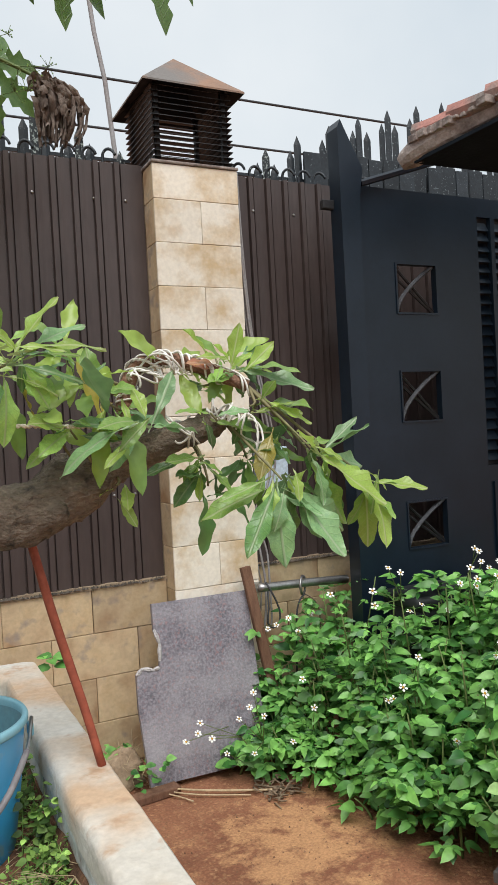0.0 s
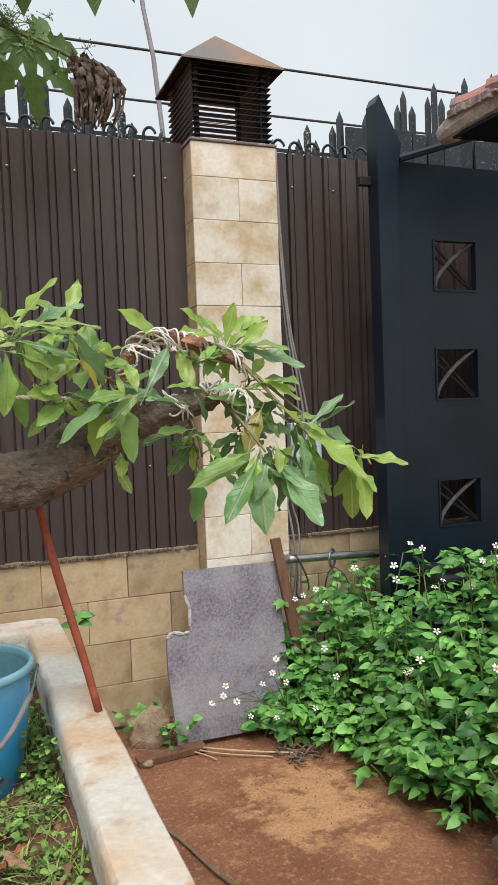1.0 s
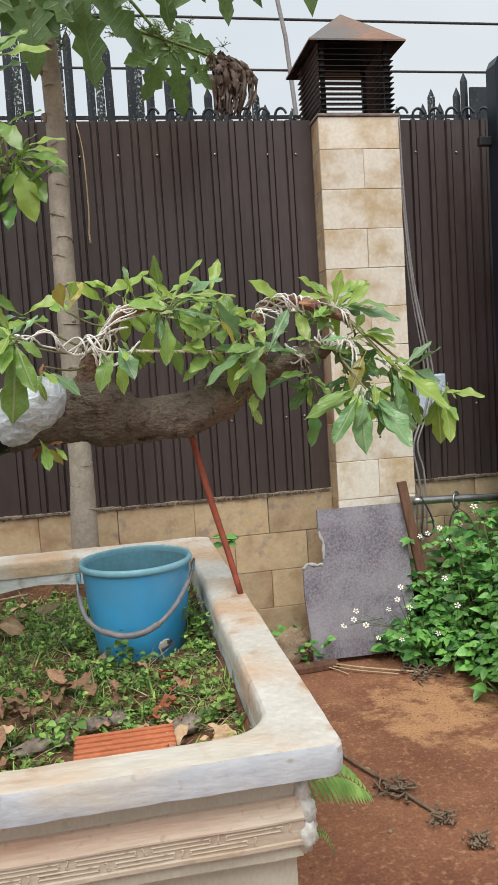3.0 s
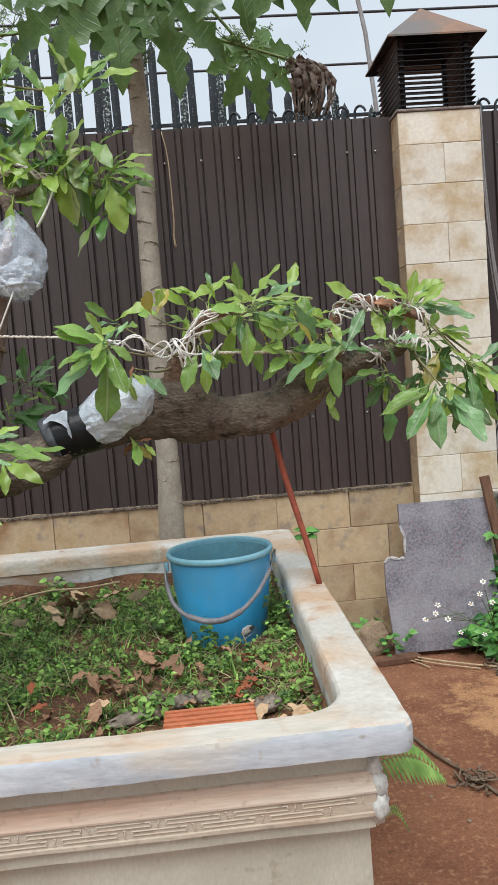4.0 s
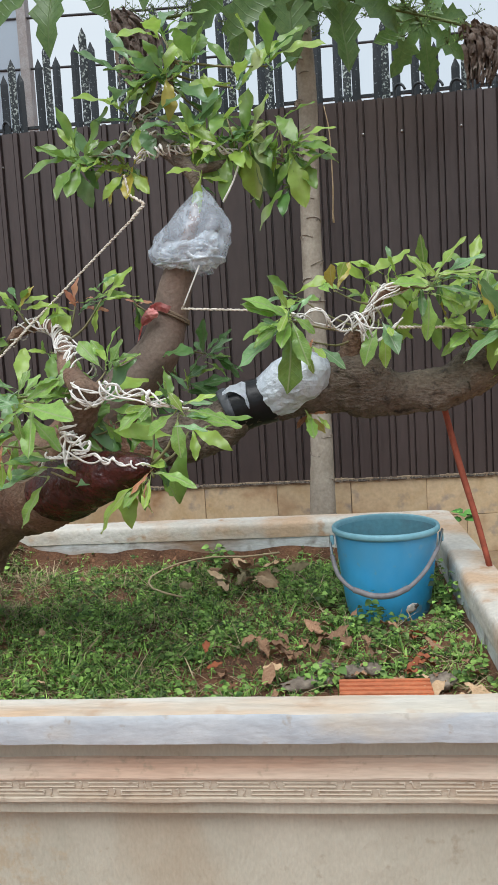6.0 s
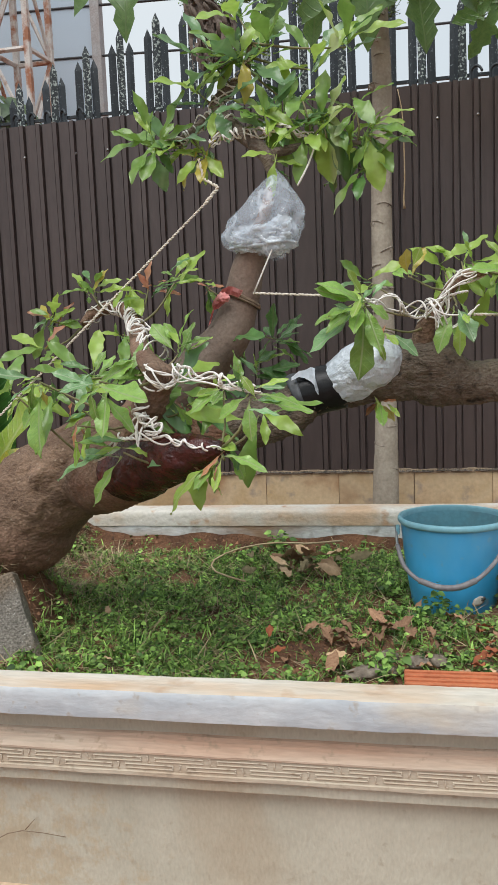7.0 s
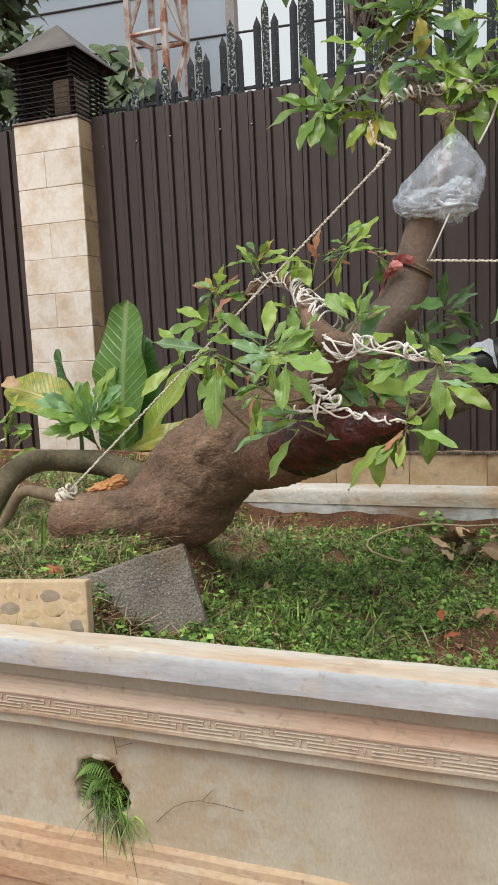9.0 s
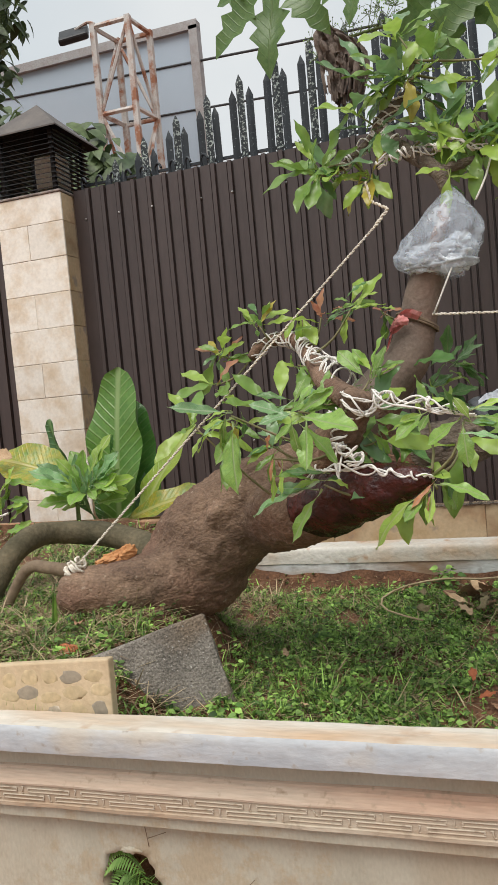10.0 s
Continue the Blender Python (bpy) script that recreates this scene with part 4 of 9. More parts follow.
# ---- eave of the house roof above the gate ----
roof = thing("tiled_roof_eave", (3.6, 2.2, 0.0), "corner of a clay tile roof with dark boarded eave", "roof")
A, DX, DU = Vector((2.285, 2.75, 2.565)), Vector((1, 0, 0.012)), Vector((0.19, -0.55, 0.085))
def roof_at(u, v, up=0.0):
    return A + DX * u + DU * v + Vector((0, 0, up))
def slab(bm, u0, u1, v0, v1, z0, z1):
    lo = [bm.verts.new(roof_at(u, v, z0)) for u, v in ((u0, v0), (u1, v0), (u1, v1), (u0, v1))]
    hi = [bm.verts.new(roof_at(u, v, z1)) for u, v in ((u0, v0), (u1, v0), (u1, v1), (u0, v1))]
    bm.faces.new(lo), bm.faces.new(hi[::-1])
    for i in range(4):
        bm.faces.new((lo[(i + 1) % 4], lo[i], hi[i], hi[(i + 1) % 4]))
    return bm
part("eave_lining", slab(bmesh.new(), 0.0, 2.1, -0.02, 2.3, -0.07, -0.055), M_SOFFIT, roof, "dark eave boards")
for j in range(8):
    bm = bmesh.new()
    for k in range(2):
        v0 = j * 0.29 - 0.04
        pts = [(*roof_at(0.03 + 0.10 * k, v0 + 0.32 * w, 0.052 - 0.02 * w + 0.01 * random.random()), 0.045) for w in (0, 0.5, 1)]
        tube(bm, pts, 8, 0.2)
    part("verge_tile", bm, M_ROOFTILE, roof)
bm = bmesh.new()
for k in range(60):
    v = 0.02 + 2.2 * k / 60
    s = random.choice((0.006, 0.010, 0.014, 0.026))
    c = roof_at(-0.005 + random.uniform(-0.01, 0.012), v, 0.022)
    box(bm, c.x - s, c.x + s, c.y - s, c.y + s, c.z - s * 0.6, c.z + s * 0.6, 0.003)
tagged(part("verge_mortar", bm, M_EAVE, roof, "pale crumbling verge mortar"), kind="stuff")
for k in range(17):
    u = 0.06 + 0.12 * k
    pts = [(*roof_at(u, -0.08 + 0.5 * w, 0.0), 0.05) for w in (0, 1, 2, 3, 4)]
    part("eave_tile", tube(bmesh.new(), pts, 8, 0.3), M_ROOFTILE if k % 3 else M_EAVE, roof)
nose = tube(bmesh.new(), [(*roof_at(0.09, 0.42, 0.02), 0.07), (*roof_at(0.05, 0.12, 0.002), 0.064), (*roof_at(0.03, -0.08, -0.02), 0.054), (*roof_at(0.015, -0.16, -0.038), 0.030)], 12, 0.03, 0.08, 12)
part("hip_end", nose, M_EAVE, roof, "rounded end of the hip")
part("support_post", nb(4.15, 4.25, 1.8, 1.9, 0, 2.8), M_RENDER, roof)
solo("eave_wire", wire(bmesh.new(), [(2.70, 2.55, 2.50), (2.695, 2.55, 2.35), (2.70, 2.55, 2.22), (2.685, 2.55, 2.06)], 0.004), M_WIRE, "pale wire hanging from the roof eave", "wire")

# ---- raised planter ----
planter = thing("raised_planter", (-1.0, 1.45, 0), "large rendered planter with a worn white rim and key-patterned moulding", "planter")
PX0, WX, WY, BACK = -2.7, 0.458, 0.750, 2.165


def worn(bm, amount=0.0024, scale=14.0):
    for v in bm.verts:
        n = noise.noise_vector(v.co * scale) * amount + noise.noise_vector(v.co * scale * 3.1) * amount * 0.5
        v.co += n
    return bm


def rim_stations():
    """Pairs of outer and inner points round the open U of the rim, from the front's far end to the back's."""
    out = []
    n = 150
    for k in range(n):
        t = 1 - (1 - k / n) ** 1.6
        out.append(((PX0 + (0.502 - PX0) * t, 0.700), (PX0 + (0.344 - PX0) * t, 0.768)))
    for k in range(11):
        a = math.pi / 2 * k / 10
        out.append(((0.502 + 0.024 * math.sin(a), 0.724 - 0.024 * math.cos(a)), (0.344 + 0.090 * math.sin(a), 0.858 - 0.090 * math.cos(a))))
    for k in range(1, 70):
        t = k / 70
        out.append(((0.526 - 0.002 * t, 0.724 + (2.185 - 0.724) * t), (0.434, 0.858 + (2.075 - 0.858) * t)))
    for k in range(9):
        a = math.pi / 2 * k / 8
        out.append(((0.494 + 0.030 * math.cos(a), 2.185 + 0.030 * math.sin(a)), (0.404 + 0.030 * math.cos(a), 2.075 + 0.030 * math.sin(a))))
    for k in range(1, 111):
        t = k / 110
        out.append(((0.494 + (PX0 - 0.494) * t, 2.215), (0.404 + (PX0 - 0.404) * t, 2.105)))
    return out


def cast_rim():
    """A thick rounded slab with uneven edges and a slightly hollow, trowelled top."""
    bm = bmesh.new()
    across = ((0.0, 0.800), (-0.002, 0.806), (-0.003, 0.818), (-0.003, 0.832), (-0.002, 0.8405), (0.003, 0.8462), (0.012, 0.8468)) + tuple((u, 0.847) for u in (0.25, 0.4, 0.55, 0.7, 0.85))
    inner = ((-0.012, 0.8465), (-0.006, 0.843), (-0.002, 0.837), (0.0, 0.825), (0.0, 0.795))
    last = None
    for o, i in rim_stations():
        o, i = Vector((*o, 0)), Vector((*i, 0))
        d = i - o
        w = d.normalized()
        row = []
        for u, z in across:
            at = o + (w * u if z != 0.847 else d * u)
            row.append(bm.verts.new((at.x, at.y, z)))
        for u, z in inner:
            at = i + w * u
            row.append(bm.verts.new((at.x, at.y, z)))
        if last:
            for k in range(len(row) - 1):
                bm.faces.new((last[k], row[k], row[k + 1], last[k + 1]))
        last = row
    bmesh.ops.recalc_face_normals(bm, faces=bm.faces[:])
    for v in bm.verts:
        c = v.co
        v.co = c + noise.noise_vector(c * 6) * 0.0012 + noise.noise_vector(c * 23) * 0.0009 + noise.noise_vector(c * 70) * 0.0006
    # Upright faces along the front take a bluer white than the top.
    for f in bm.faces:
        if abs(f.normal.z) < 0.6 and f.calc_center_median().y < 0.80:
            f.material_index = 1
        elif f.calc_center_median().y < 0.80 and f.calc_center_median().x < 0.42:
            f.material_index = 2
    bmesh.ops.split_edges(bm, edges=[e for e in bm.edges if e.calc_face_angle(0) > 0.55])
    return bm


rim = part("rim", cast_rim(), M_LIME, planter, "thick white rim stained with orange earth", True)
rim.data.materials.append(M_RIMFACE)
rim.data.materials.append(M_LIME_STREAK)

BAND = ((0.803, 0.012), (0.761, 0.012))
COVE = ((0.761, 0.012), (0.759, 0.017), (0.755, 0.018), (0.753, 0.022), (0.748, 0.024), (0.742, 0.030), (0.737, 0.036), (0.734, 0.036))
FRIEZE = ((0.734, 0.036), (0.733, 0.033), (0.704, 0.033), (0.703, 0.036), (0.697, 0.036), (0.694, 0.023))
LIP = ((0.694, 0.023), (0.691, 0.025), (0.673, 0.025), (0.670, 0.017), (0.665, 0.013), (0.661, 0.001))
LOWER = ((0.458, 0.0), (0.453, 0.012), (0.440, 0.014), (0.432, 0.022), (0.405, 0.026), (0.396, 0.034), (0.36, 0.036), (0.355, 0.028), (0.30, 0.03), (0.0, 0.032))


def moulding(profile, x0=PX0):
    bm = bmesh.new()
    last = None
    n = 70
    for z, o in profile:
        e = WX + 0.2 * o
        row = [bm.verts.new((x0 + (e - x0) * k / n, WY - o, z)) for k in range(n + 1)]
        row += [bm.verts.new((e, WY - o + (BACK - WY + o) * k / 30, z)) for k in range(1, 31)]
        if last:
            for k in range(len(row) - 1):
                bm.faces.new((last[k + 1], last[k], row[k], row[k + 1]))
        last = row
    return worn(bm, 0.0016, 9)


part("upper_moulding", moulding(BAND), M_RENDER, planter, "plain cream band under the rim")
part("cove_moulding", moulding(COVE), M_PINK, planter, "earth-stained cove moulding")
part("key_band", moulding(FRIEZE), M_KEY, planter, "cream band that carries the key pattern")
part("lip_moulding", moulding(LIP), M_RENDER, planter, "greyish lip under the key band")
part("base_moulding", moulding(LOWER), M_BASE, planter, "stepped earth-stained base moulding")


def hole_radius(a):
    return 0.058 * (1 + 0.32 * noise.noise(Vector((math.cos(a) * 1.3, math.sin(a) * 1.3, 5.0))) + 0.14 * noise.noise(Vector((math.cos(a) * 4, math.sin(a) * 4, 2.0))))


def hole_shape(x, z):
    a = math.atan2(z - 0.550, (x + 0.734) * 0.95)
    return math.hypot((x + 0.734) * 0.95, z - 0.550) < hole_radius(a)


bm = bmesh.new()
NXP, NZP = 320, 24
grid = [[bm.verts.new((PX0 + (WX - PX0) * i / NXP, WY + 0.0012 * noise.noise(Vector((i * 0.15, j * 0.3, 7))), 0.456 + 0.230 * j / NZP)) for i in range(NXP + 1)] for j in range(NZP + 1)]
for j in range(NZP):
    for i in range(NXP):
        x, z = PX0 + (WX - PX0) * (i + 0.5) / NXP, 0.456 + 0.23 * (j + 0.5) / NZP
        if not hole_shape(x, z):
            bm.faces.new((grid[j][i], grid[j][i + 1], grid[j + 1][i + 1], grid[j + 1][i]))
rimedges = [e for e in bm.edges if len(e.link_faces) == 1 and -0.85 < e.verts[0].co.x < -0.55 and 0.46 < e.verts[0].co.z < 0.68]
for v in {v for e in rimedges for v in e.verts}:
    a = math.atan2(v.co.z - 0.550, (v.co.x + 0.734) * 0.95)
    v.co.x, v.co.z = -0.734 + hole_radius(a) * math.cos(a) / 0.95, 0.550 + hole_radius(a) * math.sin(a)
ext = bmesh.ops.extrude_edge_only(bm, edges=rimedges)["geom"]
bmesh.ops.translate(bm, vec=(0, 0.035, 0), verts=[g for g in ext if isinstance(g, bmesh.types.BMVert)])
for v in [v for v in bm.verts if not v.link_faces]:
    bm.verts.remove(v)
part("front_panel", bm, M_RENDER, planter, "cream rendered wall with dirt stains and a broken hole", True)
part("plaster_chip", blob(bmesh.new(), (-0.728, 0.752, 0.612), (0.020, 0.005, 0.006), 0.5, 3.0, 7, 20, 12), M_RENDER, planter, "loose chip of plaster over the hole", True)
part("side_panel", nb(WX - 0.035, WX, WY + 0.036, BACK, 0.456, 0.686), M_RENDER, planter)
part("back_panel", nb(PX0, WX, 2.12, 2.20, 0.0, 0.804), M_LIME_GREY, planter)
part("inner_side", nb(0.440, 0.446, 0.78, 2.118, 0.5, 0.804), M_LIME_GREY, planter, "grey weathered inner side")
part("inner_back", nb(PX0, 0.44, 2.108, 2.116, 0.5, 0.804), M_LIME_GREY, planter, "grey weathered inner back wall")
part("left_panel", nb(PX0 - 0.06, PX0, WY, 2.2, 0.0, 0.846), M_RENDER, planter)

KEY_BAR = bmesh.new()
for x0, x1, z0, z1 in ((-0.0415, 0.0415, 0.0022, 0.0044), (-0.0415, 0.0415, -0.0042, -0.0022), (-0.0415, -0.0390, -0.0022, 0.0022), (0.0390, 0.0415, -0.0022, 0.0022)):
    box(KEY_BAR, x0, x1, -0.0013, 0.0018, z0, z1, 0.0009)
KEY_BAR = to_mesh("key_bar", KEY_BAR, M_KEY)
KEY_KNOT = bmesh.new()
for x0, x1, z0, z1 in ((-0.0012, 0.0012, -0.0055, 0.0062), (-0.0034, 0.0012, 0.0045, 0.0066), (-0.0012, 0.0034, -0.0062, -0.0042)):
    box(KEY_KNOT, x0, x1, -0.0012, 0.0018, z0, z1, 0.0008)
KEY_KNOT = to_mesh("key_knot", KEY_KNOT, M_KEY)
for k in range(30):
    for x, z in ((0.444 - 0.104 * k, 0.7245), (0.393 - 0.104 * k, 0.7120)):
        knot = new("key_knot", KEY_KNOT)
        hang(knot, planter).matrix_basis = pose(x, WY - 0.0335, z, 0, random.uniform(-20, 20), 0)
        if x - 0.052 < PX0 + 0.05:
            continue
        bar = new("key_bar", KEY_BAR)
        hang(bar, planter).matrix_basis = pose(x - 0.052, WY - 0.0335, z, 0, random.uniform(-0.3, 0.3), 0)

bm = bmesh.new()
for k, (x, y, z, r) in enumerate(((0.470, 0.732, 0.705, 0.020), (0.473, 0.738, 0.735, 0.018), (0.468, 0.745, 0.765, 0.016), (0.472, 0.765, 0.715, 0.018), (0.466, 0.775, 0.750, 0.016))):
    blob(bm, (x, y, z), (r * 0.8, r * 1.1, r * 1.25), 0.35, 2.2, k, 18, 12)
part("corner_plaster", bm, M_PLASTER, planter, "rough pale plaster at the corner", True)

# ---- soil in the planter ----
def soil_height(x, y):
    back = min(1.0, max(0.0, (y - 1.40) / 0.4))
    mound = 1 / (1 + math.exp((x + 0.762 + 0.24 * back) / (0.036 + 0.02 * back)))
    mound *= 1 / (1 + math.exp(-(y - 0.86) / 0.03)) * (0.75 + 0.25 * math.exp(-((y - 1.3) / 0.4) ** 2))
    far = 0.060 / (1 + math.exp((x + 1.16) / 0.05)) * min(1.0, max(0.0, (y - 1.45) / 0.3))
    edge = 0.028 * (1.5 * math.exp(-(0.44 - x) / 0.022) + 1.9 * math.exp(-(2.107 - y) / 0.022))
    heap = 0.068 * math.exp(-((x + 0.63) / 0.10) ** 2 - ((y - 0.97) / 0.11) ** 2)
    return 0.705 + edge + heap + far + 0.20 * mound + 0.018 * noise.noise(Vector((x * 4, y * 4, 1))) + 0.010 * noise.noise(Vector((x * 14, y * 14, 3)))


bm = grid_mesh(PX0 + 0.01, 0.439, 0.83, 2.107, 230, 100, soil_height)
edge = [e for e in bm.edges if len(e.link_faces) == 1 and e.verts[0].co.y < 0.831 and e.verts[1].co.y < 0.831]
ext = bmesh.ops.extrude_edge_only(bm, edges=edge)["geom"]
for g in ext:
    if isinstance(g, bmesh.types.BMVert):
        g.co.z, g.co.y = 0.40, 0.84
bm2 = nb(PX0 + 0.01, 0.439, 0.768, 0.829, 0.66, 0.70)
add(bm, bm2)
tagged(solo("bed_soil", bm, M_SOIL, "reddish brown soil of the planting bed, heaped at the trunk", "soil", smooth=True), kind="stuff")


# ---- leaning tree ----
TREE_AT = (-0.86, 1.40, 0.84)
tree = thing("leaning_tree", TREE_AT, "old leaning tree with thick crooked trunk and large glossy leaves", "tree")
TRUNK = ((-0.925, 1.36, 0.68, 0.09), (-0.918, 1.365, 0.76, 0.088), (-0.908, 1.375, 0.82, 0.092), (-0.890, 1.39, 0.885, 0.108), (-0.852, 1.40, 0.955, 0.120), (-0.762, 1.385, 1.035, 0.128), (-0.68, 1.375, 1.09, 0.122),
         (-0.597, 1.37, 1.136, 0.108), (-0.48, 1.37, 1.172, 0.092), (-0.374, 1.39, 1.185, 0.075), (-0.27, 1.41, 1.20, 0.062), (-0.143, 1.43, 1.225, 0.055),
         (-0.053, 1.435, 1.280, 0.052), (0.048, 1.44, 1.300, 0.053), (0.128, 1.455, 1.306, 0.060), (0.190, 1.47, 1.318, 0.080), (0.235, 1.475, 1.303, 0.074),
         (0.290, 1.48, 1.288, 0.058), (0.360, 1.49, 1.290, 0.052), (0.430, 1.51, 1.302, 0.055), (0.490, 1.52, 1.330, 0.058), (0.535, 1.51, 1.352, 0.046),
         (0.585, 1.495, 1.378, 0.036), (0.654, 1.47, 1.398, 0.031), (0.721, 1.45, 1.420, 0.025), (0.750, 1.44, 1.436, 0.022))
ROOT = ((-1.085, 1.185, 0.935, 0.050), (-1.03, 1.20, 0.940, 0.062), (-0.95, 1.24, 0.940, 0.075), (-0.88, 1.31, 0.935, 0.10), (-0.82, 1.38, 0.955, 0.118), (-0.76, 1.40, 1.0, 0.11))
LIMB = ((-0.52, 1.345, 1.15, 0.085), (-0.45, 1.345, 1.228, 0.072), (-0.368, 1.36, 1.293, 0.062), (-0.318, 1.38, 1.357, 0.058), (-0.262, 1.40, 1.421, 0.052), (-0.235, 1.42, 1.498, 0.045),
        (-0.215, 1.43, 1.575, 0.040), (-0.200, 1.43, 1.612, 0.038), (-0.196, 1.43, 1.650, 0.034))
FORK = ((-0.47, 1.24, 1.12, 0.058), (-0.421, 1.13, 1.185, 0.042), (-0.355, 1.04, 1.272, 0.033), (-0.321, 1.01, 1.331, 0.029), (-0.308, 1.005, 1.358, 0.027))
SIDE = ((-0.335, 1.04, 1.345, 0.024), (-0.404, 1.16, 1.385, 0.021), (-0.451, 1.28, 1.430, 0.019), (-0.495, 1.38, 1.478, 0.018), (-0.56, 1.44, 1.506, 0.016), (-0.621, 1.45, 1.492, 0.014), (-0.645, 1.44, 1.465, 0.012))
part("side_branch", tube(bmesh.new(), SIDE, 14, 0.008, 0.06, 24, True, 0.10), M_BARK, tree, "", True)
STUB = ((-0.60, 1.34, 1.085, 0.085), (-0.50, 1.19, 1.112, 0.076), (-0.398, 1.09, 1.145, 0.060), (-0.307, 1.015, 1.172, 0.045), (-0.240, 0.975, 1.192, 0.030), (-0.195, 0.955, 1.200, 0.014))
bm = bmesh.new()
for line, lump in ((TRUNK[:11], 0.16), (ROOT, 0.16), (LIMB[:4], 0.08), (FORK, 0.08), (STUB, 0.12)):
    tube(bm, line, 36, 0.010, 0.05, 14, True, lump)
arm = tube(bmesh.new(), TRUNK[8:], 36, 0.010, 0.05, 14, True, 0.17)
for kx, ky, kz, kr in ((0.487, 1.475, 1.318, 0.022), (0.455, 1.465, 1.29, 0.018), (0.205, 1.41, 1.335, 0.026), (0.16, 1.42, 1.285, 0.016), (0.27, 1.43, 1.27, 0.017), (-0.70, 1.27, 1.10, 0.03), (-0.80, 1.28, 1.0, 0.028), (-0.30, 1.35, 1.37, 0.016)):
    tube(arm if kx > -0.2 else bm, [(kx, ky + 0.02, kz, kr * 0.9), (kx, ky - kr * 0.3, kz, kr * 1.1), (kx + 0.004, ky - kr * 0.75, kz - 0.003, kr * 0.6)], 12, 0.006, 0.12, 30)
part("upright_limb", tube(bmesh.new(), LIMB[1:], 32, 0.008, 0.022, 11, True, 0.05), M_LIMB, tree, "smoother grey-brown upright limb, sawn at its top", True)
trunk = part("trunk", bm, M_BARK, tree, "grey-brown knobbly trunk with thick sawn limbs", True)
limb = part("limb", arm, M_GNARL, tree, "long gnarled grey-brown limb", True)
for ob, ridge, ridge_size, swell, swell_size in ((trunk, 0.0030, 0.020, 0.012, 0.060), (limb, 0.0036, 0.024, 0.020, 0.066)):
    fuse = ob.modifiers.new("fuse", "REMESH")
    fuse.mode, fuse.voxel_size, fuse.use_smooth_shade = "VOXEL", 0.006, True
    ease = ob.modifiers.new("ease", "SMOOTH")
    ease.factor, ease.iterations = 0.5, 8
    furrows = bpy.data.textures.new("furrows", "MUSGRAVE")
    furrows.noise_scale, furrows.musgrave_type, furrows.octaves = ridge_size, "RIDGED_MULTIFRACTAL", 4
    bark = ob.modifiers.new("bark", "DISPLACE")
    bark.texture, bark.strength, bark.mid_level, bark.texture_coords = furrows, ridge, 0.5, "LOCAL"
    lumps = bpy.data.textures.new("lumps", "CLOUDS")
    lumps.noise_scale, lumps.noise_depth = swell_size, 2
    knob = ob.modifiers.new("knobs", "DISPLACE")
    knob.texture, knob.strength, knob.mid_level, knob.texture_coords = lumps, swell, 0.5, "LOCAL"
PAINT = ((-0.440, 1.120, 1.136, 0.066), (-0.398, 1.086, 1.150, 0.0675), (-0.35, 1.047, 1.165, 0.060), (-0.307, 1.012, 1.176, 0.051), (-0.240, 0.972, 1.195, 0.033), (-0.190, 0.952, 1.202, 0.014))
part("painted_end", tube(bmesh.new(), PAINT, 26, 0.008, 0.12, 16, True, 0.16), M_WOUND, tree, "stub end daubed with dark red wound paint", True)
CROWN = ((-0.145, 1.43, 1.78, 0.011), (-0.165, 1.45, 1.842, 0.018), (-0.257, 1.50, 1.936, 0.018), (-0.297, 1.53, 1.993, 0.017), (-0.253, 1.53, 2.031, 0.013), (-0.215, 1.53, 2.07, 0.010), (-0.205, 1.53, 2.13, 0.006))
part("inner_shoot", tube(bmesh.new(), ((-0.196, 1.43, 1.64, 0.02), (-0.17, 1.43, 1.70, 0.015), (-0.145, 1.43, 1.785, 0.011)), 10, 0.01, 0.05, 20), M_BARK, tree, "", True)
part("crown_branch", tube(bmesh.new(), CROWN, 14, 0.008, 0.06, 24, True, 0.1), M_GNARL, tree, "", True)
CROWN_L = ((-0.28, 1.52, 1.985, 0.012), (-0.342, 1.53, 1.948, 0.011), (-0.39, 1.52, 1.915, 0.009), (-0.432, 1.50, 1.901, 0.007))
part("crown_branch", tube(bmesh.new(), CROWN_L, 10, 0.008, 0.06, 24), M_GNARL, tree, "", True)
CROWN_R = ((-0.165, 1.45, 1.842, 0.012), (-0.09, 1.48, 1.86, 0.011), (-0.03, 1.50, 1.872, 0.009), (0.05, 1.51, 1.865, 0.007), (0.10, 1.51, 1.85, 0.005))
part("crown_branch", tube(bmesh.new(), CROWN_R, 10, 0.008, 0.06, 24), M_GNARL, tree, "", True)
TIPS = ((0.60, 1.49, 1.40, 0.022), (0.588, 1.49, 1.46, 0.016), (0.61, 1.49, 1.53, 0.013), (0.67, 1.47, 1.545, 0.012), (0.735, 1.45, 1.52, 0.013), (0.80, 1.43, 1.49, 0.010))
part("tip_branch", tube(bmesh.new(), TIPS, 12, 0.008, 0.08, 24, True, 0.1), M_BARK, tree, "", True)
MIDB = ((0.19, 1.45, 1.36, 0.035), (0.20, 1.43, 1.42, 0.022), (0.235, 1.41, 1.47, 0.016), (0.27, 1.39, 1.52, 0.012), (0.33, 1.37, 1.535, 0.009))
part("mid_branch", tube(bmesh.new(), MIDB, 12, 0.008, 0.08, 24, True, 0.1), M_BARK, tree, "", True)

# ---- blue bucket ----
bucket = thing("blue_bucket", (0.268, 1.60, 0.685), "old blue plastic bucket with a grey-gripped wire handle", "bucket")


